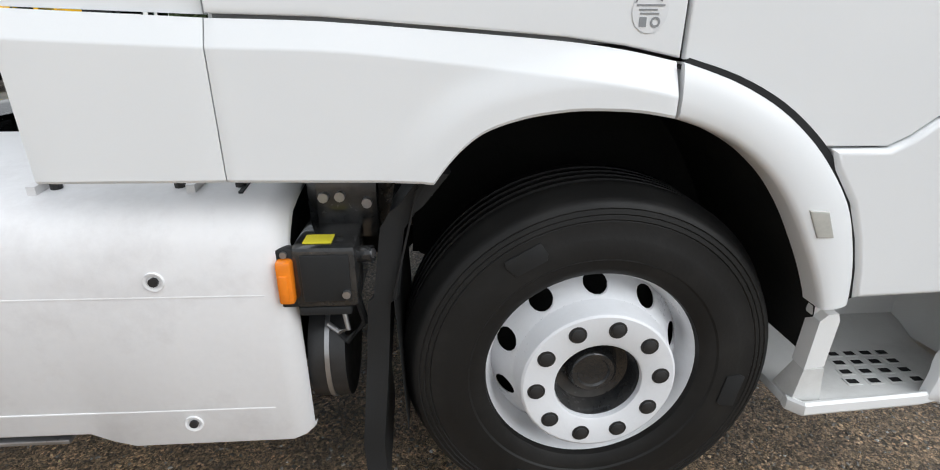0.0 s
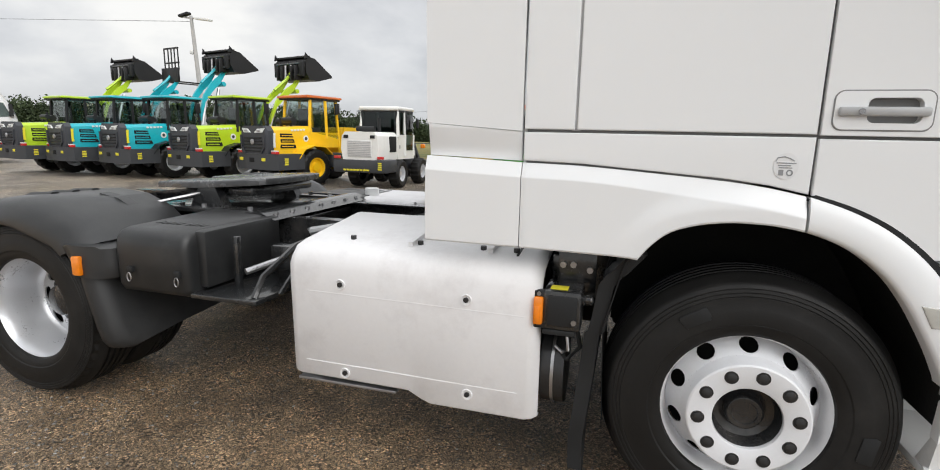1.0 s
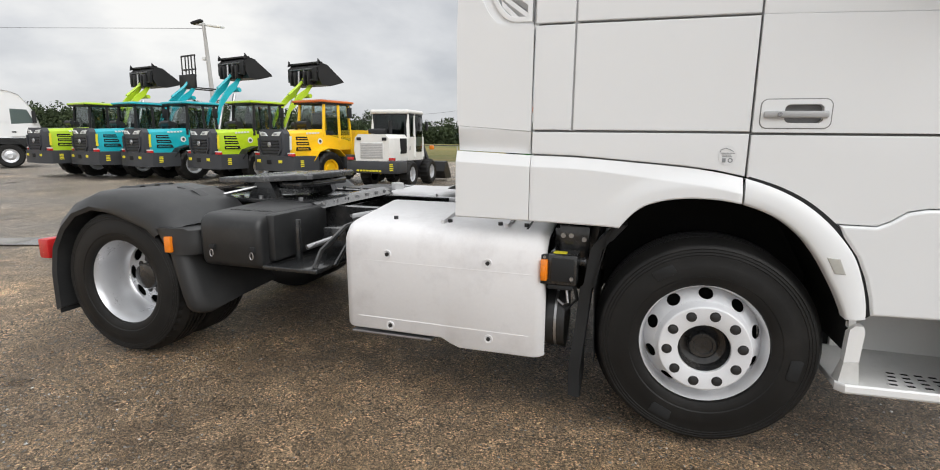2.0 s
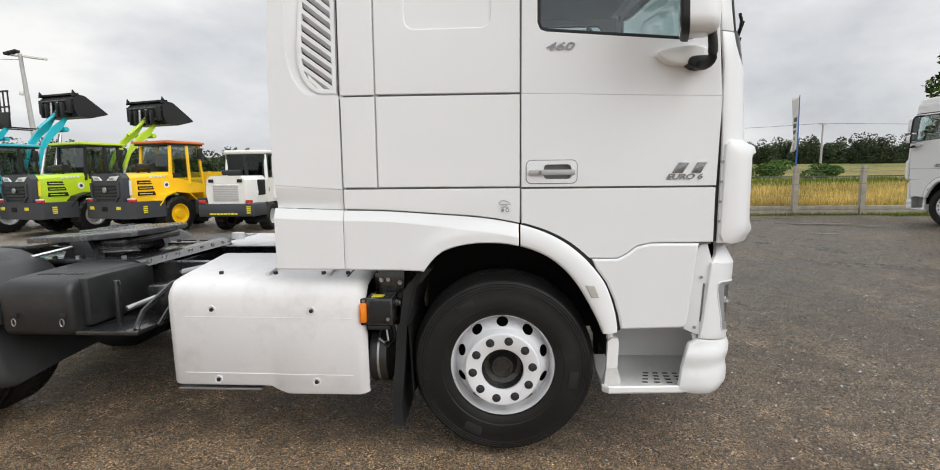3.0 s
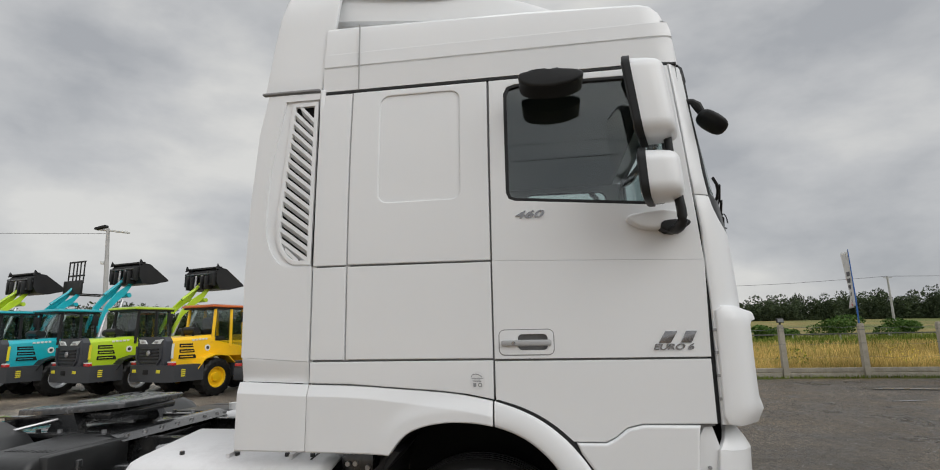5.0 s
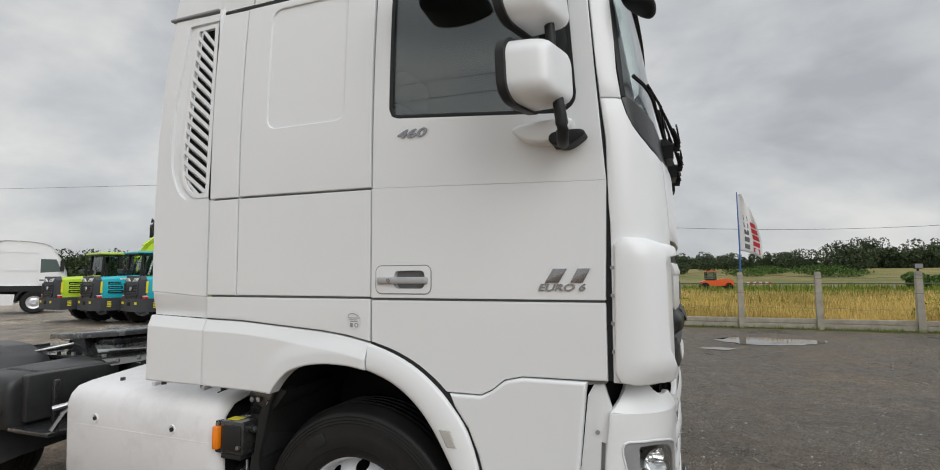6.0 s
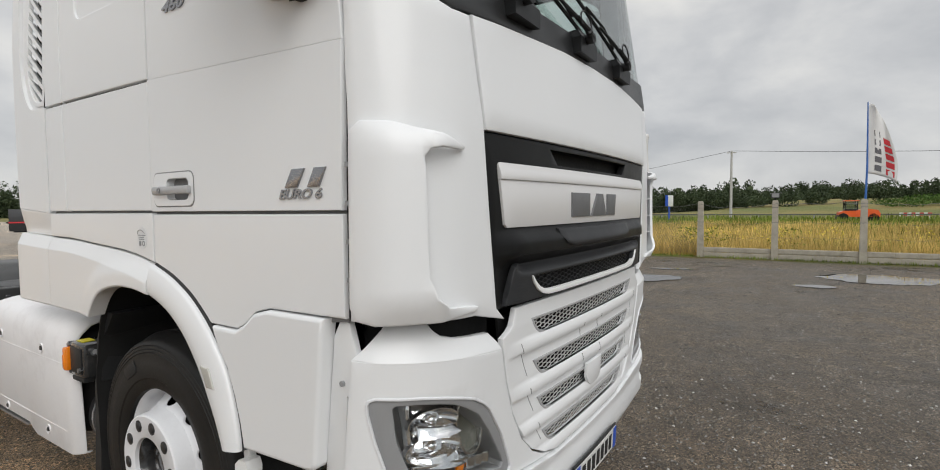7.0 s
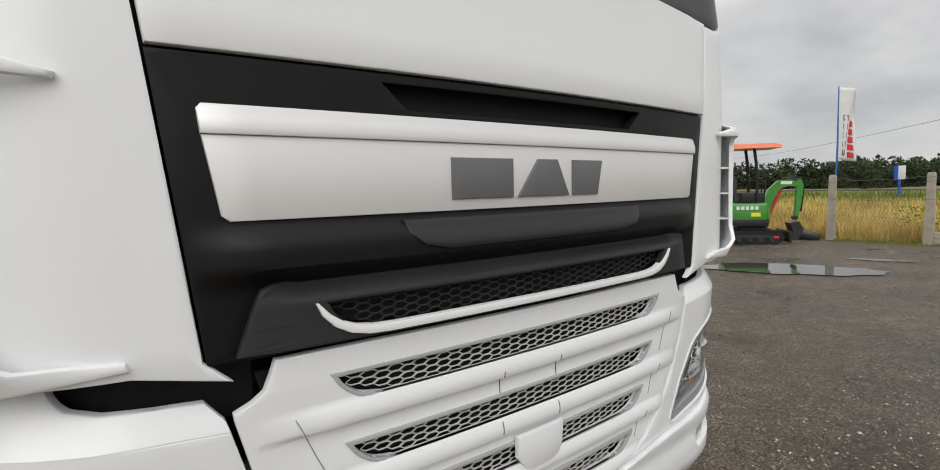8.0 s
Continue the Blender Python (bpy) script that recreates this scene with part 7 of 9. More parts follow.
def wheel_loader(name, label, paint_mat, roof_mat, cab_mat, boom, tool, rim_mat, m, arm_low=False, reach=(0.0, 0.0)):
    """A compact articulated loader, its engine end towards -y, its boom towards +y."""
    t = thing(name, label, "wheel loader", None, "row of wheel loaders")
    # counterweight bumper
    cw = part("counterweight", loft([[(x, y, z) for x, y in ((-0.9, -1.30), (-0.62, -1.46), (0.62, -1.46), (0.9, -1.30), (0.9, -0.45), (-0.9, -0.45))] for z in (0.47, 0.5, 0.86, 0.89)]), WEIGHT, t, "dark grey counterweight")
    part("hatch", bm_box(-0.10, 0.10, -1.475, -1.45, 0.66, 0.78, 0.01), DARK, cw)
    for x in (-0.55, 0.42):
        part("reflector_label", bm_box(x, x + 0.16, -1.468, -1.455, 0.70, 0.78, 0.004), YELLOW_TAG, cw)
    for x in (-0.78, 0.70):
        part("rear_lamp", bm_box(x, x + 0.2, -1.36, -1.25, 0.89, 0.96, 0.01), RED, cw)
    for k in range(4):
        part("hazard_bar", bm_box(0.895, 0.903, -1.1, -0.98, 0.60 + 0.05 * k, 0.63 + 0.05 * k), YELLOW_TAG, cw)
    part("chassis", bm_box(-0.42, 0.42, -1.2, 2.3, 0.45, 0.85, 0.05), WEIGHT, t)
    # engine hood
    hood = part("engine_hood", loft([[(x * q, y, z) for x, z in ((-0.56, 0.88), (-0.60, 1.2), (-0.58, 1.50), (-0.50, 1.58), (0.50, 1.58), (0.58, 1.50), (0.60, 1.2), (0.56, 0.88))] for y, q in ((-1.22, 0.96), (-1.18, 1.0), (-0.3, 1.0), (0.1, 1.02))]), paint_mat, t)
    for v in hood.data.vertices:
        if v.co.z > 1.4:
            v.co.z += 0.06 * (v.co.y + 1.2)
    gm = part("grille", loft([[(x * q, y + 0.03 * (z - 0.9), z) for x, z in ((-0.58, 0.86), (-0.62, 1.2), (-0.60, 1.50), (-0.48, 1.62), (0.48, 1.62), (0.60, 1.50), (0.62, 1.2), (0.58, 0.86))] for y, q in ((-1.40, 0.86), (-1.36, 0.95), (-1.20, 1.0))]), GRILLE_DARK, t, "dark grey rear grille")
    for k in range(5):
        part("grille_bar", bm_box(-0.40 + 0.02 * abs(k - 2), 0.40 - 0.02 * abs(k - 2), -1.425, -1.37, 0.94 + 0.085 * k, 0.985 + 0.085 * k, 0.014), BLACK, gm)
    for sg in (-1, 1):
        part("grille_frame", loft([[(sg * x - 0.03, y, z), (sg * x + 0.03, y, z), (sg * x + 0.03, y + 0.05, z), (sg * x - 0.03, y + 0.05, z)] for x, y, z in ((0.34, -1.43, 0.90), (0.48, -1.435, 1.05), (0.50, -1.43, 1.38))]), GRILLE_DARK, gm)
        part("headlamp", loft([[(sg * 0.10, -1.425, 1.44), (sg * 0.40, -1.40, 1.44), (sg * 0.50, -1.38, 1.56), (sg * 0.22, -1.41, 1.54)], [(sg * 0.10, -1.34, 1.44), (sg * 0.40, -1.32, 1.44), (sg * 0.50, -1.30, 1.56), (sg * 0.22, -1.34, 1.54)]]), DECAL, gm, "clear angular headlamp")
        part("headlamp_lens", bm_box(min(sg * 0.20, sg * 0.34), max(sg * 0.20, sg * 0.34), -1.43, -1.40, 1.465, 1.515, 0.01), STEEL, gm)
        part("edge_strip", loft([[(sg * 0.585, y, z), (sg * 0.625, y, z), (sg * 0.625, y + 0.06, z), (sg * 0.585, y + 0.06, z)] for y, z in ((-1.215, 1.06), (-1.22, 1.2), (-1.205, 1.44))]), YELLOW_TAG if paint_mat is not YELLOW else DECAL, gm)
    part("emblem", turned(lathe([(0.0, -0.02), (0.055, -0.02), (0.07, -0.012), (0.075, 0.01)], 18), Matrix.Translation((0, -1.425, 1.20))), STEEL, gm)
    for sg in (-1, 1):
        for k in range(3):
            z = 1.04 + 0.145 * k
            part("hood_slot", loft([[(sg * 0.585, -0.98, z), (sg * 0.585, -0.46 - 0.05 * k, z), (sg * 0.585, -0.50 - 0.05 * k, z + 0.10), (sg * 0.585, -0.98, z + 0.10)], [(sg * 0.612, -0.97, z + 0.008), (sg * 0.612, -0.48 - 0.05 * k, z + 0.008), (sg * 0.612, -0.51 - 0.05 * k, z + 0.092), (sg * 0.612, -0.97, z + 0.092)]]), DARK, hood)
            part("slot_blade", bm_box(min(sg * 0.61, sg * 0.622), max(sg * 0.61, sg * 0.622), -0.95, -0.58, z + 0.035, z + 0.055, 0.004), paint_mat, hood)
        dec = turned(lathe([(0.0, -0.004), (0.085, -0.004), (0.09, 0.004)], 20), Matrix.Translation((sg * 0.608, -0.14, 1.30)) @ Matrix.Rotation(radians(90 * sg), 4, "Z"))
        part("decal", dec, DECAL, hood, "round pale decal")
        part("decal_core", turned(lathe([(0.0, -0.003), (0.045, -0.003), (0.05, 0.004)], 16), Matrix.Translation((sg * 0.611, -0.14, 1.30)) @ Matrix.Rotation(radians(90 * sg), 4, "Z")), WEIGHT, hood)
        for k in range(5):
            part("decal_bar", bm_box(min(sg * 0.575, sg * 0.596), max(sg * 0.575, sg * 0.596), -0.62 + 0.10 * k, -0.55 + 0.10 * k, 1.495 + 0.006 * k, 1.545 + 0.006 * k, 0.002), DECAL, hood)
        part("lamp_stay", bm_box(min(sg * 0.66, sg * 0.86), max(sg * 0.66, sg * 0.86), -1.34, -1.24, 0.955, 0.985, 0.006), DECAL, cw)
    part("muffler", cyl((0.05, -0.45, 1.80), (0.48, -0.45, 1.80), 0.075, 14), BLACK, t)
    part("intake", tube([(-0.30, -0.25, 1.62), (-0.30, -0.25, 1.86)], [0.05, 0.06], 12), BLACK, t)
    part("air_cleaner", cyl((-0.50, -0.20, 1.76), (0.20, -0.20, 1.76), 0.10, 16), BLACK, t)
    part("exhaust", tube([(0.32, -0.4, 1.6), (0.32, -0.4, 1.95)], 0.035, 10), BLACK, t)
    # rear mudguards
    for sg in (-1, 1):
        part("mudguard", loft([[(sg * 0.45, y, z), (sg * 0.92, y, z), (sg * 0.92, y, z + 0.03), (sg * 0.45, y, z + 0.03)] for y, z in ((-0.62, 0.75), (-0.42, 1.0), (-0.1, 1.10), (0.3, 1.06), (0.55, 0.85))]), cab_mat if cab_mat is YELLOW else BLACK, t)
    # cab: posts, roof, glass
    cab = part("cab", loft([[(-0.58, y, 1.05), (0.58, y, 1.05), (0.60, y, 1.48), (-0.60, y, 1.48)] for y in (0.0, 1.12)]), paint_mat, t, "loader cab with large windows")
    posts = [((-0.58, 0.02, 1.45), (-0.54, 0.10, 2.42)), ((0.58, 0.02, 1.45), (0.54, 0.10, 2.42)), ((-0.60, 0.62, 1.45), (-0.56, 0.62, 2.42)), ((0.60, 0.62, 1.3), (0.56, 0.62, 2.42)), ((-0.58, 1.12, 1.45), (-0.54, 1.02, 2.42)), ((0.58, 1.12, 1.05), (0.54, 1.02, 2.42))]
    for p, q in posts:
        part("post", tube([p, q], 0.046, 6), cab_mat, cab)
    part("roof_lining", bm_box(-0.62, 0.62, -0.06, 1.14, 2.38, 2.425, 0.01), BLACK, cab)
    part("window_sill", bm_box(-0.60, 0.60, -0.02, 0.05, 1.44, 1.52, 0.01), cab_mat, cab)
    part("wiper", tube([(0.05, 0.02, 1.52), (0.02, 0.03, 1.75), (-0.20, 0.06, 2.0)], 0.012, 5), BLACK, cab)
    part("steering_wheel", turned(lathe([(0.16, -0.015), (0.18, 0.0), (0.16, 0.015)], 18, None, True), pose(0.0, 0.85, 1.78, 30, 0, 0)), BLACK, cab)
    part("roof", loft([[(-0.66 + e, -0.10 + e, z), (0.66 - e, -0.10 + e, z), (0.66 - e, 1.18 - e, z), (-0.66 + e, 1.18 - e, z)] for z, e in ((2.425, 0.03), (2.445, 0.0), (2.485, 0.01), (2.515, 0.14))]), roof_mat, cab)
    for pts in ([(-0.53, 0.04, 1.5), (0.53, 0.04, 1.5), (0.50, 0.11, 2.4), (-0.50, 0.11, 2.4)], [(0.60, 0.08, 1.5), (0.60, 1.06, 1.3), (0.555, 1.0, 2.4), (0.555, 0.12, 2.4)], [(-0.60, 0.08, 1.5), (-0.60, 1.06, 1.3), (-0.555, 1.0, 2.4), (-0.555, 0.12, 2.4)], [(-0.53, 1.1, 1.4), (0.53, 1.1, 1.4), (0.50, 1.02, 2.4), (-0.50, 1.02, 2.4)]):
        c = Vector(pts[0]).lerp(Vector(pts[2]), 0.5)
        nrm = (Vector(pts[1]) - Vector(pts[0])).cross(Vector(pts[3]) - Vector(pts[0])).normalized() * 0.006
        g = part("window_pane", loft([[Vector(p) for p in pts], [Vector(p) + nrm for p in pts]]), CABGLASS_CLEAR, cab)
        g.visible_shadow = False
    sb = bm_box(-0.22, 0.22, 0.30, 0.75, 1.45, 1.62, 0.05)
    merge(sb, bm_box(-0.22, 0.22, 0.25, 0.38, 1.6, 2.15, 0.05))
    part("seat", sb, SEAT, cab)
    part("side_mirror", bm_box(0.64, 0.70, 0.9, 1.06, 2.0, 2.32, 0.02), BLACK, t)
    part("mirror_stay", tube([(0.56, 0.98, 2.35), (0.67, 0.98, 2.36), (0.67, 0.98, 2.2)], 0.012, 6), BLACK, t)
    part("step", bm_box(0.60, 0.86, 0.55, 1.0, 0.5, 0.9, 0.03), WEIGHT, t)
    for x, right in ((-0.72, False), (0.72, True)):
        loader_wheel(x, 0.0, 0.50, 0.36, t, rim_mat, right)
        loader_wheel(x, 2.0, 0.50, 0.36, t, rim_mat, right)
    part("front_frame", loft([[(-0.4, y, 0.5), (0.4, y, 0.5), (0.4, y, z), (-0.4, y, z)] for y, z in ((1.25, 1.0), (1.5, 1.65), (1.9, 1.65), (2.4, 0.9))]), boom, t)
    for sg in (-1, 1):
        prof = [(1.35, 1.80, 0.12), (1.62, 2.35, 0.15), (2.0, 2.72, 0.17), (2.3, 2.92, 0.15), (2.55, 3.22, 0.10)] if not arm_low else [(1.6, 1.5, 0.12), (2.2, 1.55, 0.16), (2.7, 1.3, 0.16), (3.1, 0.8, 0.14), (3.3, 0.45, 0.12)]
        secs = [[(sg * 0.30 - 0.04, y, z - h * 0.7), (sg * 0.30 + 0.04, y, z - h * 0.7), (sg * 0.30 + 0.04, y, z + h * 0.7), (sg * 0.30 - 0.04, y, z + h * 0.7)] for y, z, h in prof]
        part("boom_arm", loft(secs), boom, t)
        if not arm_low:
            part("lift_ram", tube([(sg * 0.30, 1.6, 1.2), (sg * 0.32, 2.2, 2.65)], 0.05, 8), STEEL, t)
    if not arm_low:
        part("tilt_link", tube([(0, 1.8, 2.8), (0, 2.3, 3.2), (0, 2.65, 3.6)], 0.05, 6), boom, t)
        part("boom_tie", cyl((-0.4, 2.4, 2.8), (0.4, 2.4, 2.8), 0.07, 10), boom, t)
    TY, TZ = -1.2, 0.16
    if tool == "bucket":
        prof = [(3.80, 3.02), (3.66, 3.25), (3.66, 3.60), (3.80, 3.74), (4.05, 3.70), (4.75, 3.22), (4.78, 3.16), (4.2, 3.0)]
        bk = part("bucket", loft([[(x, y + TY, z + TZ) for y, z in prof] for x in (-0.77, -0.75, 0.75, 0.77)]), BUCKET, t, "black raised loader bucket")
        part("bucket_rib", bm_box(-0.75, 0.75, 3.62 + TY, 3.70 + TY, 3.40 + TZ, 3.47 + TZ, 0.01), BUCKET, bk)
        part("bucket_lip", bm_box(-0.79, 0.79, 3.68 + TY, 3.84 + TY, 3.71 + TZ, 3.77 + TZ, 0.01), BUCKET, bk)
        for x in (-0.45, -0.25, 0.25, 0.45):
            part("bucket_lug", bm_box(x - 0.025, x + 0.025, 3.45 + TY, 3.75 + TY, 3.0 + TZ, 3.45 + TZ, 0.01), BUCKET, bk)
        for x in (-0.62, 0.62):
            part("coupler_plate", bm_box(x - 0.10, x + 0.10, 3.56 + TY, 3.68 + TY, 3.12 + TZ, 3.58 + TZ, 0.02), BLACK, bk)
        for z in (3.16, 3.52):
            part("coupler_bar", cyl((-0.6, 3.58 + TY, z + TZ), (0.6, 3.58 + TY, z + TZ), 0.035, 10), GREASE, bk)
        for x in (-0.14, 0.14):
            part("coupler_ram", cyl((x, 3.56 + TY, 3.05 + TZ), (x, 3.58 + TY, 3.48 + TZ), 0.04, 10), STEEL, bk)
        for sg in (-1, 1):
            part("lip_corner", loft([[(sg * 0.79, 3.62 + TY, 3.66 + TZ), (sg * 0.79, 3.80 + TY, 3.70 + TZ), (sg * 0.79, 3.66 + TY, 3.86 + TZ)], [(sg * 0.75, 3.62 + TY, 3.66 + TZ), (sg * 0.75, 3.80 + TY, 3.70 + TZ), (sg * 0.75, 3.66 + TY, 3.86 + TZ)]]), BUCKET, bk)
        for x in (-0.3, 0.0, 0.3):
            part("bucket_seam", bm_box(x - 0.012, x + 0.012, 3.64 + TY, 3.665 + TY, 3.25 + TZ, 3.62 + TZ), GREASE, bk)
    elif tool == "fork":
        fk = part("pallet_fork", bm_box(-0.5, 0.5, 3.62 + TY, 3.72 + TY, 3.0 + TZ, 3.5 + TZ, 0.02), BUCKET, t, "black raised pallet fork")
        for z in (3.66, 4.16):
            part("guard_bar", bm_box(-0.45, 0.45, 3.72 + TY, 3.77 + TY, z + TZ, z + 0.05 + TZ), BUCKET, fk)
        for x in (-0.45, -0.2, 0.0, 0.2, 0.42):
            part("guard_bar", bm_box(x - 0.02, x + 0.02, 3.73 + TY, 3.76 + TY, 3.4 + TZ, 4.2 + TZ), BUCKET, fk)
        for x in (-0.35, 0.35):
            part("fork_tine", bm_box(x - 0.05, x + 0.05, 3.70 + TY, 4.85 + TY, 3.0 + TZ, 3.04 + TZ), BUCKET, fk)
    # swing of the raised boom: its upper parts lean aside with the front frame
    if not arm_low:
        for ob in t.children:
            if ob.name.split(".")[0] in ("boom_arm", "lift_ram", "tilt_link", "boom_tie", "bucket", "pallet_fork"):
                for v in ob.data.vertices:
                    f = max(0.0, min(1.0, (v.co.z - 1.3) / 1.7))
                    v.co.x += reach[0] * f
                    v.co.z += reach[1] * f
                for sub in ob.children:
                    for v in sub.data.vertices:
                        v.co.x += reach[0]
                        v.co.z += reach[1]
    t.matrix_basis = m
    return t


LY = 11.45
wheel_loader("wheel_loader", "yellow wheel loader with an orange cab roof", YELLOW, ORANGE_ROOF, YELLOW, YELLOW, "none", YELLOW, pose(-9.70, LY, 0, 0, 0, -17), True)
wheel_loader("wheel_loader", "lime green wheel loader with a raised black bucket", LIME, LIME, BLACK, LIME, "bucket", RIM_SILVER, pose(-12.15, LY, 0, 0, 0, -17))
wheel_loader("wheel_loader", "teal wheel loader with a raised black bucket", TEAL, TEAL, BLACK, TEAL, "bucket", RIM_SILVER, pose(-14.75, LY, 0, 0, 0, -15), False, (-0.40, 0.30))
wheel_loader("wheel_loader", "teal wheel loader with raised pallet forks", TEAL, TEAL, BLACK, TEAL, "fork", RIM_SILVER, pose(-16.9, LY, 0, 0, 0, -15), False, (-0.28, 0.0))
wheel_loader("wheel_loader", "lime green wheel loader with a raised bucket beside a teal one", LIME, LIME, BLACK, LIME, "bucket", RIM_SILVER, pose(-18.95, LY, 0, 0, 0, -14), False, (-0.42, 0.08))


def compact_loader(m):
    t = thing("compact_loader", "small cream-white compact wheel loader", "wheel loader", None, "row of wheel loaders")
    cw = part("counterweight", bm_box(-0.72, 0.72, -1.05, -0.35, 0.42, 0.74, 0.04), WEIGHT, t)
    for k in range(8):
        part("warning_bar", bm_box(-0.42 + 0.09 * k, -0.35 + 0.09 * k, -1.06, -1.045, 0.47, 0.51), YELLOW_TAG, cw)
    for k in range(4):
        part("hazard_bar", bm_box(0.52, 0.62, -1.06, -1.045, 0.50 + 0.05 * k, 0.53 + 0.05 * k), YELLOW_TAG, cw)
    for x in (-0.68, 0.50):
        part("rear_lamp", bm_box(x, x + 0.16, -1.06, -0.98, 0.76, 0.83, 0.01), RED, cw)
    hood = part("engine_hood", loft([[(x * q, y, z) for x, z in ((-0.5, 0.72), (-0.55, 1.0), (-0.52, 1.32), (-0.42, 1.42), (0.42, 1.42), (0.52, 1.32), (0.55, 1.0), (0.5, 0.72))] for y, q in ((-1.0, 0.92), (-0.93, 1.0), (0.1, 1.04))]), CREAM, t)
    g = part("grille", bm_box(-0.33, 0.33, -1.015, -0.97, 0.80, 1.22, 0.02), STEP_GREY, hood, "pale rear grille")
    for k in range(9):
        part("grille_slat", bm_box(-0.31, 0.31, -1.022, -1.01, 0.83 + 0.042 * k, 0.845 + 0.042 * k), STEEL, g)
    for sg in (-1, 1):
        part("side_vent", bm_box(min(sg * 0.53, sg * 0.57), max(sg * 0.53, sg * 0.57), -0.45, -0.05, 0.92, 1.32, 0.02), DARK, hood)
    part("muffler", cyl((-0.4, -0.35, 1.5), (0.1, -0.35, 1.5), 0.07, 14), BLACK, t)
    cab = part("cab", loft([[(-0.55, y, 0.72), (0.55, y, 0.72), (0.57, y, 1.36), (-0.57, y, 1.36)] for y in (0.05, 1.15)]), CREAM, t)
    for p, q in (((-0.55, 0.08, 1.3), (-0.5, 0.14, 2.0)), ((0.55, 0.08, 1.3), (0.5, 0.14, 2.0)), ((0.56, 0.5, 0.8), (0.52, 0.5, 2.0)), ((-0.55, 1.12, 1.3), (-0.5, 1.0, 2.0)), ((0.55, 1.12, 0.8), (0.5, 1.0, 2.0))):
        part("post", tube([p, q], 0.045, 8), CREAM, cab)
    part("roof", bm_box(-0.58, 0.58, 0.04, 1.12, 1.98, 2.09, 0.05, 3), CREAM, cab)
    for x0, x1, y0, y1 in ((-0.5, 0.5, 0.10, 0.108), (0.535, 0.543, 0.12, 1.06), (-0.543, -0.535, 0.12, 1.06), (-0.5, 0.5, 1.06, 1.068)):
        gp = part("window_pane", bm_box(x0, x1, y0, y1, 1.36, 1.98), CABGLASS_DARK, cab)
        gp.visible_shadow = False
    sb = bm_box(-0.2, 0.2, 0.25, 0.65, 1.1, 1.3, 0.04)
    merge(sb, bm_box(-0.2, 0.2, 0.2, 0.32, 1.25, 1.75, 0.04))
    part("seat", sb, SEAT, cab)
    for z in (1.33, 1.94):
        part("window_gasket", bm_box(-0.52, 0.52, 0.085, 0.105, z, z + 0.05, 0.006), BLACK, cab)
        for x in (-0.55, 0.55):
            part("window_gasket", bm_box(x - 0.012, x + 0.012, 0.14, 1.06, z, z + 0.05, 0.006), BLACK, cab)
    for x in (-0.49, 0.49):
        part("window_gasket", bm_box(x - 0.03, x + 0.03, 0.082, 0.104, 1.36, 1.96, 0.006), BLACK, cab)
    for y in (0.17, 0.56, 1.02):
        part("window_gasket", bm_box(0.535, 0.562, y - 0.025, y + 0.025, 1.0, 1.96, 0.006), BLACK, cab)
    part("door_glass", bm_box(0.562, 0.575, 0.58, 1.02, 0.95, 1.90, 0.004), CABGLASS_DARK, cab)
    part("exhaust", tube([(0.20, -0.30, 1.42), (0.20, -0.30, 1.78)], 0.045, 10), BLACK, t)
    for sg in (-1, 1):
        part("side_mirror", bm_box(sg * 0.70 - 0.03, sg * 0.70 + 0.03, 1.0, 1.12, 1.55, 1.80, 0.02), BLACK, t)
        part("mirror_stay", tube([(sg * 0.52, 1.02, 1.70), (sg * 0.70, 1.06, 1.70)], 0.012, 6), BLACK, t)
        part("hood_lamp", bm_box(sg * 0.36 - 0.06, sg * 0.36 + 0.06, -1.03, -0.98, 1.26, 1.34, 0.01), BLACK, hood)
    part("beacon", bm_box(0.6, 0.72, 1.5, 1.62, 1.0, 1.12, 0.02), AMBER, t)
    for x, right in ((-0.58, False), (0.58, True)):
        loader_wheel(x, 0.0, 0.36, 0.28, t, RIM_SILVER, right)
        loader_wheel(x, 1.45, 0.36, 0.28, t, RIM_SILVER, right)
    part("front_frame", bm_box(-0.32, 0.32, 1.1, 1.9, 0.4, 0.95, 0.04), WEIGHT, t)
    for sg in (-1, 1):
        part("boom_arm", loft([[(sg * 0.28 - 0.04, y, z - 0.08), (sg * 0.28 + 0.04, y, z - 0.08), (sg * 0.28 + 0.04, y, z + 0.08), (sg * 0.28 - 0.04, y, z + 0.08)] for y, z in ((1.2, 1.15), (1.8, 1.05), (2.3, 0.5), (2.5, 0.3))]), WEIGHT, t)
    part("bucket", loft([[(x, y, z) for y, z in ((2.5, 0.12), (2.42, 0.3), (2.55, 0.6), (2.7, 0.62), (3.1, 0.1), (3.1, 0.06), (2.6, 0.06))] for x in (-0.75, -0.74, 0.74, 0.75)]), BUCKET, t)
    t.matrix_basis = m
    return t


compact_loader(pose(-7.25, 11.75, 0, 0, 0, 0) @ Matrix.Scale(1.07, 4))

FLAG_RED = mat("flag_red", (0.55, 0.04, 0.05), 0.85, vary=0.08)
POLE = mat("grey_pole", (0.42, 0.42, 0.41), 0.7, vary=0.12, scale=4, grain=60)

# ---- other trucks: the same make of tractor unit ----
t2 = copy_thing(truck, pose(13.6, 11.6, 0, 0, 0, 97))
tagged(t2, "parked white tractor truck near the fence", "truck", "parked trucks")


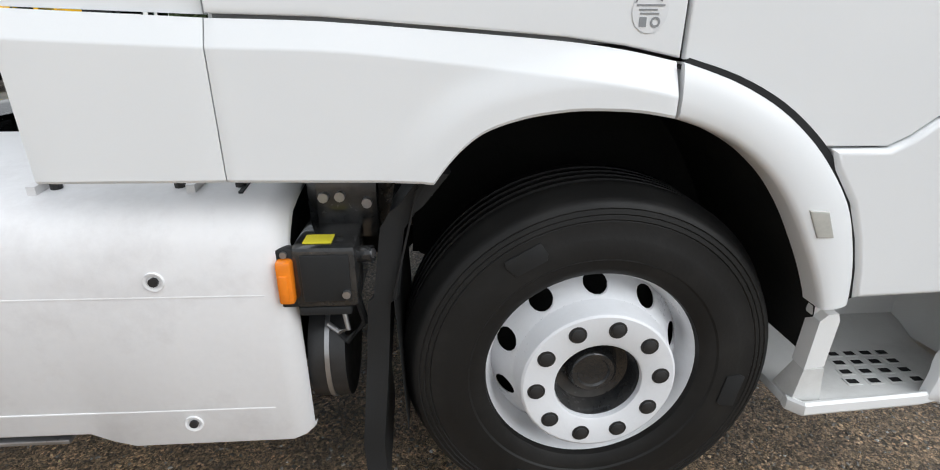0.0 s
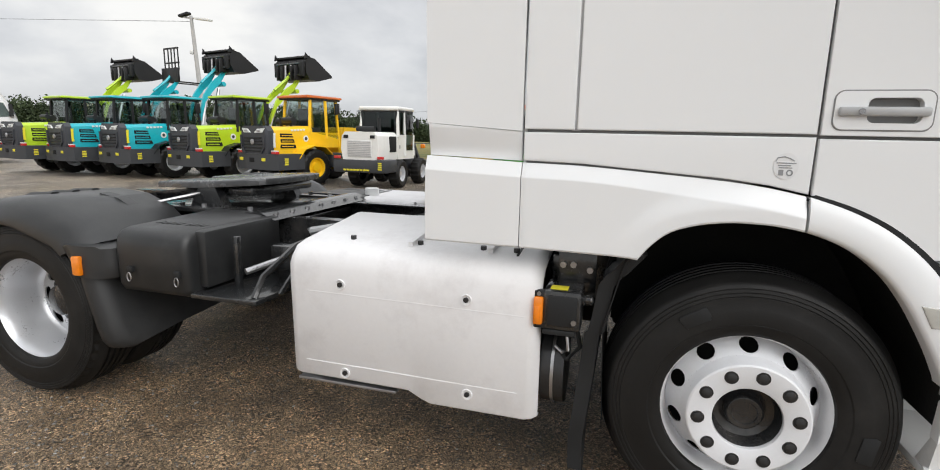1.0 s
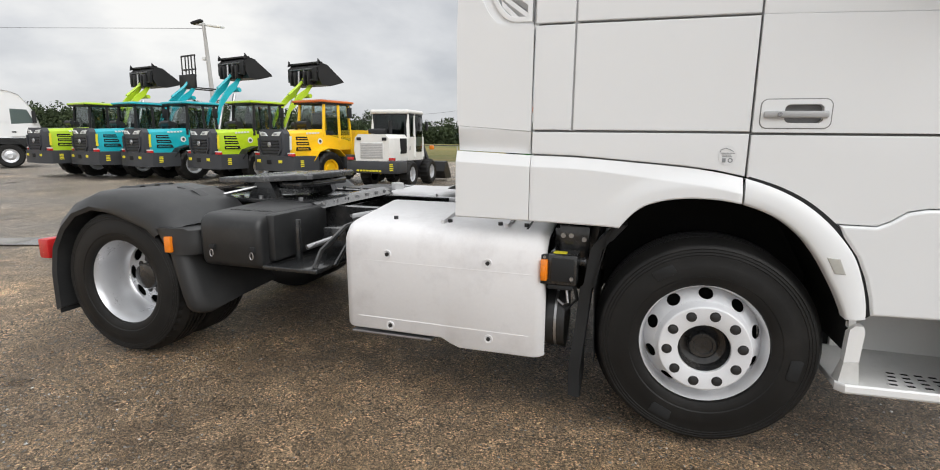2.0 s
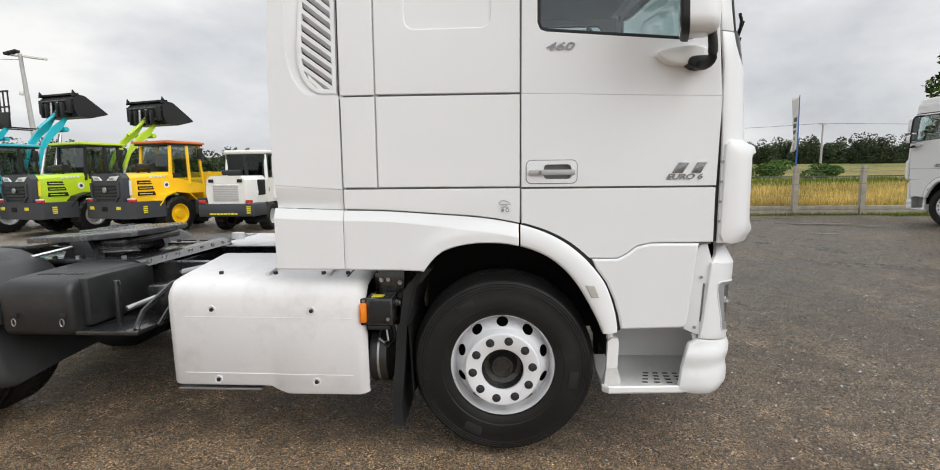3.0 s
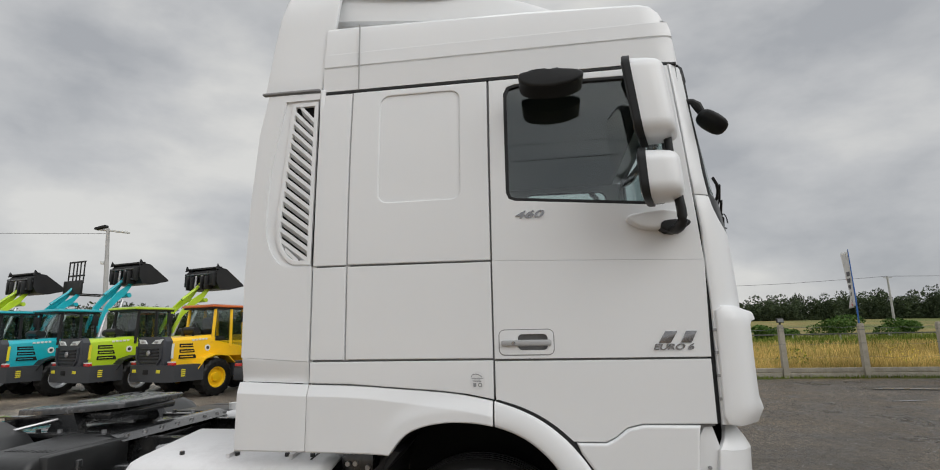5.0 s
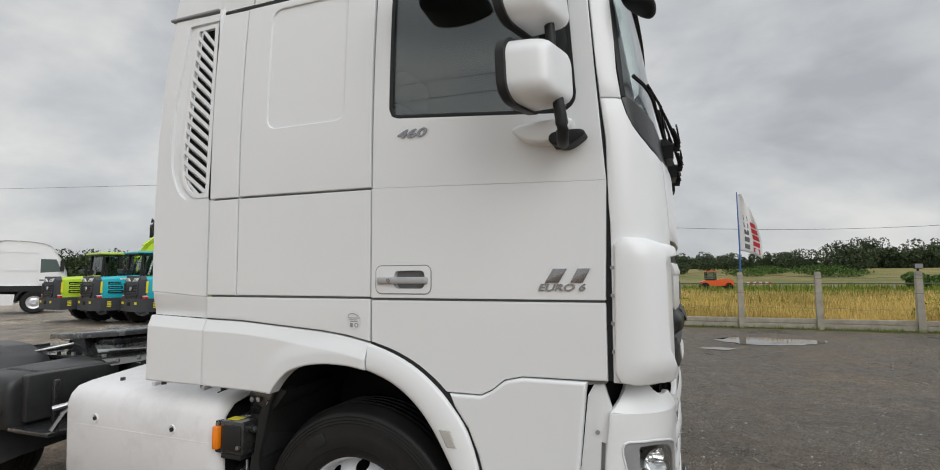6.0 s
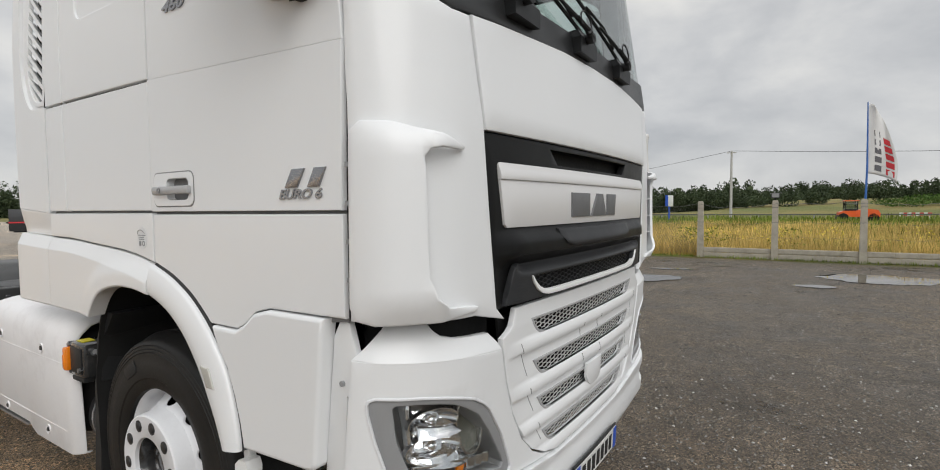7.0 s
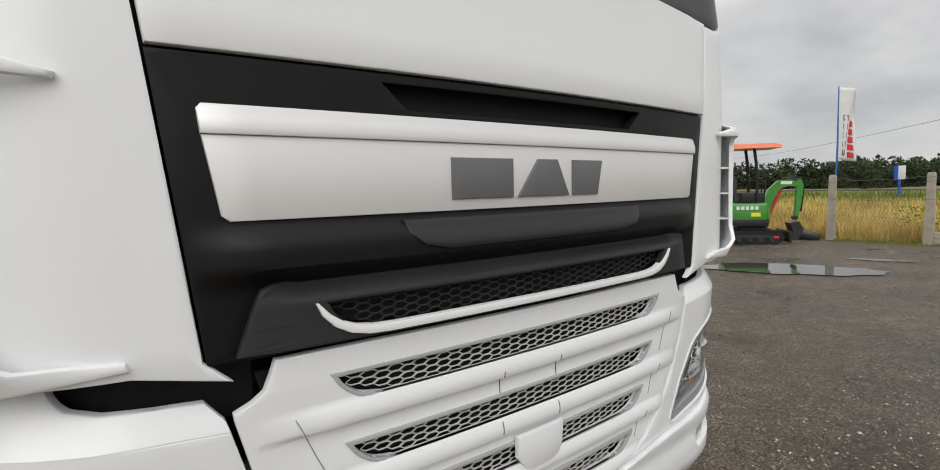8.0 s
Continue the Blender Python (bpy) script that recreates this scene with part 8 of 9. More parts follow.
def flatbed_truck(m):
    """A white sleeper cab with a raked front, on a black frame with a low bed; its right side lies at y = 0."""
    t = thing("flatbed_truck", "white sleeper-cab truck with a grey flatbed behind the loaders", "truck", None, "parked trucks")
    side = [(-1.36, 1.24), (-1.38, 1.9), (-1.33, 3.06), (-1.25, 3.18), (-1.05, 3.22), (-0.3, 3.20), (0.25, 3.12), (0.52, 3.0), (0.85, 2.5), (1.06, 1.95), (1.14, 1.5), (1.14, 1.22)]
    secs = []
    for y, k in ((0.06, 0.94), (0.02, 0.98), (0.0, 1.0), (2.45, 1.0), (2.49, 0.94)):
        secs.append([(x * (0.5 + 0.5 * k), y, 2.2 + (z - 2.2) * (0.6 + 0.4 * k)) for x, z in side])
    body = part("cab_body", loft(secs), WHITE, t, "white sleeper cab with a raked front", 25)
    for y, sg in ((0.0, -1), (2.45, 1)):
        def sheet(name, pts, d, material, parent=body, y=y, sg=sg):
            return part(name, loft([[(x, y + sg * 0.001, z) for x, z in pts], [(x, y + sg * d, z) for x, z in pts]]), material, parent)
        door = sheet("door", [(0.10, 1.3), (0.98, 1.3), (1.0, 1.85), (0.74, 2.5), (0.10, 2.5)], 0.012, WHITE)
        sheet("side_window", [(0.17, 1.80), (0.92, 1.86), (0.72, 2.40), (0.17, 2.42)], 0.016, CABGLASS_DARK, door)
        sheet("door_handle", [(0.15, 1.45), (0.30, 1.45), (0.30, 1.50), (0.15, 1.50)], 0.03, BLACK, door)
        for z in (2.72, 1.92):
            sheet("cab_crease", [(-1.30, z), (0.08, z - 0.01), (0.08, z + 0.012), (-1.30, z + 0.02)], 0.010, WHITE)
        sheet("rear_deflector", [(-1.60, 1.85), (-1.36, 1.75), (-1.32, 3.1), (-1.22, 3.2), (-1.42, 3.2), (-1.50, 2.9)], 0.03, FRAME_GREY)
        mir = sheet("mirror_head", [(0.86, 1.86), (1.0, 1.86), (0.98, 2.36), (0.86, 2.36)], 0.20, BLACK)
        sheet("lower_sill", [(-1.36, 1.0), (1.10, 0.95), (1.14, 1.22), (-1.36, 1.24)], 0.01, BLACK)
        arch = [(0.62 * math.cos(a), 0.5 + 0.62 * math.sin(a)) for a in (k * math.pi / 10 for k in range(11))]
        sheet("wheel_arch", [(x * 1.12, z + 0.05) for x, z in arch] + arch[::-1], 0.03, BLACK)
        sheet("bumper_end", [(0.70, 0.35), (1.20, 0.38), (1.22, 0.95), (0.68, 0.98)], 0.01, WHITE)
        sheet("tank", [(-1.34, 0.40), (-0.70, 0.40), (-0.66, 0.86), (-1.34, 0.90)], 0.02, TANK, t)
        for z in (0.55, 0.72):
            sheet("tank_line", [(-1.28, z), (-0.76, z), (-0.76, z + 0.02), (-1.28, z + 0.02)], 0.03, RIM, t)
        sheet("frame_side", [(-6.4, 0.62), (-1.40, 0.62), (-1.40, 0.98), (-6.4, 0.98)], 0.02, BLACK, t)
        for x in (0.0, -4.4):
            wy = y - sg * 0.16
            rim = lathe([(0.0, -0.05), (0.09, -0.06), (0.11, -0.02), (0.20, 0.02), (0.26, 0.0), (0.285, -0.02)], 32)
            wh = part("wheel", turned(rim, Matrix.Translation((x, y, 0.5)) @ (Matrix() if sg < 0 else Matrix.Rotation(math.pi, 4, "Z"))), RIM_SILVER, t, "silver steel wheel")
            ty = lathe([(0.28, 0.0), (0.30, -0.02), (0.44, -0.025), (0.49, 0.02), (0.50, 0.10), (0.50, 0.22), (0.47, 0.28), (0.28, 0.28)], 40)
            part("tyre", turned(ty, Matrix.Translation((x, y, 0.504)) @ (Matrix() if sg < 0 else Matrix.Rotation(math.pi, 4, "Z"))), RUBBER, wh)
    part("windscreen", loft([[(x, y, z) for x, z in ((1.085, 1.95), (0.90, 2.46), (0.86, 2.45), (1.04, 1.94))] for y in (0.25, 2.2)]), CABGLASS_DARK, body)
    part("underframe", bm_box(-6.4, 1.0, 0.5, 1.95, 0.55, 1.2, 0.03), DARK, t)
    bed = part("flatbed", bm_box(-6.5, -1.75, 0.0, 2.45, 0.98, 1.06, 0.01), BUCKET, t)
    for k in range(6):
        part("side_board", bm_box(-6.4 + 0.76 * k, -5.68 + 0.76 * k, -0.02, 0.03, 1.06, 1.62, 0.01), WEIGHT, bed)
    part("edge_beam", bm_box(-6.4, -1.9, -0.03, 0.0, 0.99, 1.05), FLAG_RED, bed)
    part("headboard_post", bm_box(-1.95, -1.87, 0.1, 0.2, 1.06, 2.3, 0.01), POLE, bed)
    part("gas_bottle", turned(lathe([(0.0, -0.30), (0.10, -0.28), (0.13, -0.20), (0.13, 0.20), (0.08, 0.28), (0.0, 0.30)], 20), pose(-1.52, 0.18, 1.42, 90, 0, 0)), FLAG_RED, t, "red upright bottle behind the cab")
    part("air_hose", tube([(-1.36, 0.05, 1.85), (-1.30, -0.02, 1.6), (-1.34, -0.03, 1.25), (-1.5, 0.05, 1.05)], 0.035, 8), DECAL, t)
    part("marker_lamp", bm_box(-1.62, -1.52, -0.02, 0.02, 1.72, 1.86, 0.01), AMBER, t)
    t.matrix_basis = m
    return t


flatbed_truck(pose(-25.1, 12.95, 0, 0, 0, 58))

# ---- fence ----
CONCRETE = mat("old_concrete", (0.36, 0.33, 0.27), 0.85, vary=0.2, scale=5, grain=70, bump=0.4, dirt=(0.12, 0.11, 0.08), dirt_amount=0.5)
WIRE = mat("galvanised_wire", (0.16, 0.16, 0.155), 0.6, metal=0.3, vary=0.1)
BLUE_POLE = mat("blue_pole", (0.03, 0.13, 0.42), 0.4, vary=0.1)
FLAG = mat("flag_cloth", (0.66, 0.66, 0.65), 0.85, vary=0.06, scale=5)
FLAG_GREY = mat("flag_grey", (0.12, 0.12, 0.13), 0.85, vary=0.08)
FY = 15.35
fence = thing("fence", "old concrete post fence with low plank panels and wire", "fence")
PX = [-2.475, -0.60, 1.262, 3.18, 5.135, 7.42, 9.70, 11.85, 14.0, 16.15, 18.3, 20.4]
for k, x in enumerate(PX):
    b = loft([[(x - 0.075 * e, FY - 0.075 * e, z), (x + 0.075 * e, FY - 0.075 * e, z), (x + 0.075 * e, FY + 0.075 * e, z), (x - 0.075 * e, FY + 0.075 * e, z)] for z, e in ((-0.05, 1.1), (0.3, 1.05), (1.55, 0.9), (1.60, 0.7))])
    po = part("post", b, CONCRETE, fence)
    for z in (0.55, 1.0, 1.4):
        part("wire_tie", bm_box(x - 0.074, x + 0.074, FY - 0.074, FY + 0.074, z, z + 0.012), WIRE, po)
for k in range(1, len(PX) - 1):
    for r in range(2):
        z0 = 0.0 + 0.145 * r
        b = bm_box(PX[k] + 0.08, PX[k + 1] - 0.08, FY - 0.03, FY + 0.03, z0, z0 + 0.138, 0.008, 1)
        pl = part("plank", b, CONCRETE, fence)
        for c in range(8):
            x = PX[k] + 0.1 + 0.215 * c + 0.1 * (r % 2)
            if x + 0.2 < PX[k + 1] - 0.09:
                part("brick_relief", bm_box(x, x + 0.2, FY - 0.036, FY - 0.028, z0 + 0.02, z0 + 0.12, 0.006, 1), CONCRETE, pl)
for z, sag in ((1.50, 0.10), (1.0, 0.06), (0.6, 0.05)):
    for k in range(len(PX) - 1):
        pts = [(PX[k] + (PX[k + 1] - PX[k]) * j / 8, FY - 0.07, z - sag * math.sin(math.pi * j / 8) * (0.5 + 0.5 * math.sin(k * 2.1)) + 0.02 * math.sin(j * 2 + k)) for j in range(9)]
        part("wire", tube(pts, 0.005 if z > 1.4 else 0.003, 5), WIRE, fence)
# chain-link between the two posts past the planks' end
b = None
for k in range(26):
    xa, xb = PX[0] + 0.08 + 0.07 * k, PX[0] + 0.08 + 0.07 * k - 1.4
    for x1, x2 in ((xa, xa + 0.7), (xa, xa - 0.7)):
        cl = [max(PX[0], min(PX[1], v)) for v in (x1, x2)]
        za = 0.1 + 1.3 * abs(cl[0] - x1) / 0.7
        zb = 0.1 + 1.3 * abs(cl[1] - x1) / 0.7
        if abs(zb - za) > 0.05:
            b = tube([(cl[0], FY, za), (cl[1], FY, zb)], 0.0025, 3, b)
part("chain_link", b, WIRE, fence)
for k in (2, 5, 8):
    x = PX[k]
    fl = thing("flood_lamp", "small white flood lamp on a fence post", "lamp", None, "fence lamps")
    part("bracket", bm_box(x - 0.02, x + 0.02, FY - 0.03, FY + 0.03, 1.59, 1.68, 0.004), BLACK, fl)
    part("housing", bm_box(x - 0.10, x + 0.10, FY - 0.08, FY + 0.02, 1.66, 1.80, 0.015), BLACK, fl)
    part("lens", bm_box(x - 0.085, x + 0.085, FY - 0.088, FY - 0.08, 1.675, 1.785), FRAME_GREY, fl)


def flag(x, wind, seed, height, sail=False):
    f = thing("banner_flag", "white advertising flag on a blue pole", "flag", None, "flags on the fence")
    part("pole", tube([(x, FY + 0.1, 0.0), (x + 0.04, FY + 0.1, height * 0.6), (x + 0.02, FY + 0.1, height)], [0.03, 0.022, 0.012], 8), BLUE_POLE, f)
    b = bmesh.new()
    nu, nv = 10, 24
    wx, wy = math.cos(wind), math.sin(wind)
    g = []
    for i in range(nu + 1):
        row = []
        for j in range(nv + 1):
            u, v = i / nu, j / nv
            w = 0.18 + 0.54 * min(1.0, 1.15 * math.sqrt(v + 0.02)) if sail else 0.56 - 0.05 * v
            r = u * w * 0.85
            z = height - 0.02 - v * 1.75 - (0.25 if sail else 0.07) * u * u
            k = 0.09 * u * math.sin(7 * u + 4 * v + seed)
            row.append(b.verts.new((x + 0.02 + r * wx - k * wy, FY + 0.1 + r * wy + k * wx, z)))
        g.append(row)
    for i in range(nu):
        for j in range(nv):
            b.faces.new((g[i][j], g[i + 1][j], g[i + 1][j + 1], g[i][j + 1]))
    cl = part("cloth", b, FLAG, f)
    md = cl.modifiers.new("cloth", "SOLIDIFY")
    md.thickness = 0.004

    def place(u, v, off):
        w = 0.18 + 0.54 * min(1.0, 1.15 * math.sqrt(v + 0.02)) if sail else 0.56 - 0.05 * v
        r = u * w * 0.85
        z = height - 0.02 - v * 1.75 - (0.25 if sail else 0.07) * u * u
        k = 0.09 * u * math.sin(7 * u + 4 * v + seed)
        return Vector((x + 0.02 + r * wx - k * wy, FY + 0.1 + r * wy + k * wx, z)) + Vector((wy, -wx, 0)) * off
    for col, u0, vs in ((FLAG_GREY, 0.28, (0.38, 0.50, 0.62, 0.74, 0.86)), (FLAG_RED, 0.66, (0.44, 0.55, 0.66, 0.77, 0.88))):
        for v in vs:
            bb = bmesh.new()
            for sg in (-1, 1):
                q = [bb.verts.new(place(uu, vv, 0.006 * sg)) for uu, vv in ((u0, v), (u0 + 0.24, v), (u0 + 0.24, v + 0.08), (u0, v + 0.08))]
                bb.faces.new(q if sg > 0 else q[::-1])
            part("flag_bar", bb, col, f)


flag(PX[0], 0.9, 0.0, 3.75)
flag(PX[3], 0.15, 1.0, 4.0, True)
flag(PX[6], 1.45, 2.0, 3.9)

# ---- mini excavator ----
EXG = paint("excavator_green", (0.03, 0.22, 0.015))
ex = thing("mini_excavator", "small green tracked excavator with an orange canopy", "excavator")
for y in (-0.36, 0.36):
    prof = [(-0.55, 0.05), (-0.62, 0.14), (-0.60, 0.24), (-0.5, 0.32), (0.5, 0.32), (0.60, 0.24), (0.62, 0.14), (0.55, 0.05), (0.45, 0.0), (-0.45, 0.0)]
    tr = part("track", loft([[(x, y + w, z) for x, z in prof] for w in (-0.11, 0.11)]), RUBBER, ex, "black rubber track")
    part("track_frame", bm_box(-0.45, 0.45, y - 0.115, y + 0.115, 0.10, 0.22, 0.02), BLACK, tr)
    for k in range(14):
        part("track_lug", bm_box(-0.5 + 0.072 * k, -0.465 + 0.072 * k, y - 0.11, y + 0.11, 0.32, 0.335), RUBBER, tr)
part("undercarriage", bm_box(-0.3, 0.3, -0.3, 0.3, 0.2, 0.42, 0.03), BLACK, ex)
body = part("body", bm_box(-0.62, 0.28, -0.45, 0.45, 0.42, 0.98, 0.07, 3), EXG, ex)
part("belt", bm_box(-0.63, 0.29, -0.46, 0.46, 0.42, 0.60, 0.03), BLACK, ex)
for k in range(5):
    part("decal_bar", bm_box(-0.42 + 0.1 * k, -0.35 + 0.1 * k, -0.463, -0.452, 0.82, 0.90), DECAL, body)
part("yellow_tag", bm_box(-0.1, 0.1, -0.463, -0.452, 0.66, 0.75), YELLOW_TAG, body)
sb = bm_box(-0.42, 0.0, -0.22, 0.22, 0.98, 1.12, 0.04)
merge(sb, bm_box(-0.48, -0.36, -0.22, 0.22, 1.1, 1.55, 0.05))
part("seat", sb, SEAT, ex)
for y in (-0.38, 0.38):
    part("canopy_post", tube([(0.05, y, 0.9), (0.0, y, 1.9), (-0.05, y, 2.25)], 0.035, 8), BLACK, ex)
part("canopy", loft([[(-0.75 + e, -0.55 + e, z), (0.5 - e, -0.55 + e, z), (0.5 - e, 0.55 - e, z), (-0.75 + e, 0.55 - e, z)] for z, e in ((2.25, 0.0), (2.31, 0.02), (2.36, 0.12))]), paint("canopy_orange", (0.75, 0.13, 0.02)), ex)
part("lever", tube([(0.22, -0.15, 0.98), (0.28, -0.15, 1.35)], 0.015, 6), BLACK, ex)
part("lever", tube([(0.22, 0.15, 0.98), (0.28, 0.15, 1.35)], 0.015, 6), BLACK, ex)
secs = []
for x, z, dx, dz in ((0.30, 0.66, -0.07, 0.03), (0.36, 0.95, -0.085, 0.02), (0.44, 1.22, -0.085, 0.05), (0.60, 1.40, -0.04, 0.085), (0.80, 1.44, 0.0, 0.075), (1.02, 1.40, 0.01, 0.055)):
    secs.append([(x + dx, -0.075, z + dz), (x + dx, 0.075, z + dz), (x - dx, 0.075, z - dz), (x - dx, -0.075, z - dz)])
part("boom", loft(secs), EXG, ex, "green curved boom")
secs = [[(x - w, -0.055, z), (x + w, -0.055, z), (x + w, 0.055, z), (x - w, 0.055, z)] for x, z, w in ((1.02, 1.52, 0.04), (1.04, 1.36, 0.075), (1.02, 0.95, 0.055), (0.98, 0.62, 0.045))]
part("dipper", loft(secs), EXG, ex, "green dipper arm")
part("decal_bar", bm_box(0.62, 0.86, -0.082, -0.074, 1.40, 1.47), DECAL, ex)
part("bucket_link", cyl((0.96, -0.09, 0.60), (0.96, 0.09, 0.60), 0.05, 12), BLACK, ex)
part("dipper_ram", cyl((0.72, 0.0, 1.54), (1.0, 0.0, 1.50), 0.035, 10), BLACK, ex)
part("bucket_ram", cyl((1.12, 0.0, 1.30), (1.08, 0.0, 0.75), 0.03, 10), BLACK, ex)
part("swing_post", bm_box(0.22, 0.40, -0.12, 0.12, 0.45, 0.80, 0.03), EXG, ex)
for y in (-0.30, 0.30):
    part("grab_rail", tube([(0.20, y, 0.98), (0.22, y, 1.42), (0.10, y, 1.50), (-0.10, y, 1.50)], 0.018, 8), BLACK, ex)
    part("console", bm_box(-0.30, 0.18, y - 0.06, y + 0.06, 0.98, 1.22, 0.03), BLACK, ex)
part("canopy_post", tube([(-0.52, 0.0, 0.95), (-0.56, 0.0, 1.6), (-0.45, 0.0, 2.25)], 0.035, 8), BLACK, ex)
part("work_lamp", bm_box(0.02, 0.12, -0.42, -0.32, 1.50, 1.58, 0.02), BLACK, ex)
for y in (-0.475, 0.475):
    for k in range(4):
        part("track_roller", cyl((-0.36 + 0.24 * k, y - 0.02, 0.11), (-0.36 + 0.24 * k, y + 0.02, 0.11), 0.06, 12), CHASSIS, ex)
    part("idler_cap", bm_box(0.38, 0.50, y - 0.012, y + 0.012, 0.14, 0.20, 0.01), FLAG_RED, ex)
part("boom_ram", tube([(0.42, 0.0, 0.72), (0.66, 0.0, 1.30)], 0.04, 8), RED, ex)
part("dipper_hose", tube([(0.50, 0.09, 1.30), (0.75, 0.09, 1.56), (1.02, 0.09, 1.58), (1.14, 0.09, 1.44), (1.10, 0.09, 1.15)], 0.02, 6), BLACK, ex)
part("bucket", loft([[(x, y, z) for x, z in ((0.81, 0.48), (1.0, 0.52), (1.1, 0.34), (1.0, 0.10), (0.81, 0.07), (0.88, 0.28))] for y in (-0.2, 0.2)]), BUCKET, ex)
part("blade", bm_box(0.70, 0.76, -0.5, 0.5, 0.05, 0.32, 0.02), BLACK, ex)
ex.matrix_basis = pose(-3.58, 13.45, 0, 0, 0, 38)
b = bm_box(-0.25, 0.3, -0.2, 0.2, 0.0, 0.22, 0.05)
tagged(part("spare_bucket", turned(b, pose(-2.95, 15.0, 0, 0, 12, 30)), BUCKET, None), "black spare digging bucket lying on the gravel", "bucket")

# ---- road roller in the field ----
ORG = paint("roller_orange", (0.75, 0.11, 0.02))
rl = thing("road_roller", "orange road roller parked out in the field", "road roller")
part("body", loft([[(x, y, z) for x, z in ((-0.3, 0.7), (-0.3, 1.55), (0.9, 1.75), (2.0, 1.6), (2.25, 1.1), (2.2, 0.7))] for y in (-0.85, -0.78, 0.78, 0.85)]), ORG, rl)
part("front_frame", loft([[(x, y, z) for x, z in ((-2.2, 0.8), (-2.15, 1.3), (-1.6, 1.5), (-0.3, 1.5), (-0.3, 0.7))] for y in (-0.8, 0.8)]), ORG, rl)
cab = part("cab", bm_box(-1.5, -0.1, -0.75, 0.75, 1.45, 1.75, 0.04), BLACK, rl)
for x in (-1.45, -0.15):
    for y in (-0.7, 0.7):
        part("post", tube([(x, y, 1.7), (x, y, 2.75)], 0.06, 6), BLACK, cab)
part("window_pane", bm_box(-1.4, -0.2, -0.72, 0.72, 1.78, 2.7, 0.02), CABGLASS, cab)
part("roof", bm_box(-1.6, 0.0, -0.85, 0.85, 2.75, 2.88, 0.04), ORG, cab)
for x in (-1.7, 1.55):
    part("roller_drum", turned(lathe([(0.0, -0.85), (0.55, -0.85), (0.6, -0.8), (0.6, 0.8), (0.55, 0.85), (0.0, 0.85)], 24), Matrix.Translation((x, 0, 0.6))), RUBBER, rl)
rl.matrix_basis = pose(5.2, 52.0, -0.03, 0, 0, 8) @ Matrix.Scale(0.62, 4)

# ---- poles, wires, barrier ----


def lamp_pole(x, y, h):
    t = thing("lamp_pole", "tall grey concrete pole with flood lamps", "lamp post")
    part("pole", tube([(x + 0.55, y, -0.1), (x, y, h)], [0.17, 0.09], 12), POLE, t)
    part("cross_arm", tube([(x - 0.5, y, h - 0.05), (x + 0.7, y, h - 0.2)], 0.05, 8), POLE, t)
    part("lamp_head", turned(bm_box(-0.35, 0.35, -0.16, 0.16, -0.07, 0.07, 0.03), pose(x - 0.45, y, h + 0.08, 0, -12, 0)), BLACK, t)
    part("lamp_head", turned(bm_box(-0.5, 0.5, -0.18, 0.18, -0.06, 0.06, 0.03), pose(x + 0.85, y, h - 0.22, 0, 8, 0)), DECAL, t)
    part("camera_box", bm_box(x - 0.2, x + 0.02, y - 0.1, y + 0.1, h - 2.1, h - 1.9, 0.03), DECAL, t)


lamp_pole(-25.0, 24.0, 7.9)


def utility_pole(x, y, h):
    t = thing("utility_pole", "weathered utility pole carrying a wire", "utility pole", None, "utility poles")
    part("pole", tube([(x, y, -0.1), (x, y, h)], [0.16, 0.11], 10), POLE, t)
    part("cross_arm", bm_box(x - 0.5, x + 0.5, y - 0.05, y + 0.05, h - 0.25, h - 0.15), POLE, t)
    return t


POLES = [(-75.0, 150.0, 8.0), (-5.7, 65.6, 7.6), (45.0, 75.0, 7.6), (110.0, 70.0, 8.5)]
for q in POLES:
    utility_pole(*q)
b = None
for p, q in zip(POLES, POLES[1:]):
    pts = [(p[0] + (q[0] - p[0]) * k / 12, p[1] + (q[1] - p[1]) * k / 12, p[2] + (q[2] - p[2]) * k / 12 - 1.0 * math.sin(math.pi * k / 12)) for k in range(13)]
    b = tube(pts, 0.022, 5, b)
tagged(part("overhead_wire", b, BLACK, None), "dark overhead wire between poles", "wire")
b = tube([(-70, -12.0, 9.6), (-35, -12.0, 8.1), (0, -12.0, 7.5), (35, -12.0, 8.0), (70, -12.0, 9.4)], 0.014, 5)
b = tube([(-70, -11.6, 10.0), (-35, -11.6, 8.7), (0, -11.6, 8.1), (35, -11.6, 8.5), (70, -11.6, 9.8)], 0.014, 5, b)
tagged(part("overhead_wire", b, BLACK, None), "dark overhead wires above the near side of the yard", "wire")
b = tube([(-80, 30, 11.5), (-50, 27, 9.4), (-25.0, 24.0, 7.6)], 0.012, 5)
tagged(part("overhead_wire", b, BLACK, None), "dark overhead wire to the lamp pole", "wire")
bar = thing("road_barrier", "red and white striped road barrier in the field", "barrier")
for k in range(8):
    part("barrier_panel", bm_box(8.7 + 0.28 * k, 8.98 + 0.28 * k, 59.9, 60.0, 0.35, 0.62), FLAG_RED if k % 2 else DECAL, bar)
for k in range(3):
    part("barrier_leg", bm_box(8.75 + 1.0 * k, 8.83 + 1.0 * k, 59.9, 60.0, 0.0, 0.35), DECAL, bar)
sg = thing("site_sign", "blue and white site board on posts", "sign")
part("post", bm_box(-9.35, -9.2, 51.0, 51.1, 0.0, 1.6), PLATE_BLUE, sg)
part("board", bm_box(-9.6, -8.9, 50.95, 51.0, 1.4, 2.45, 0.02), DECAL, sg)
part("board_panel", bm_box(-9.6, -9.35, 50.93, 50.945, 1.4, 2.45), PLATE_BLUE, sg)
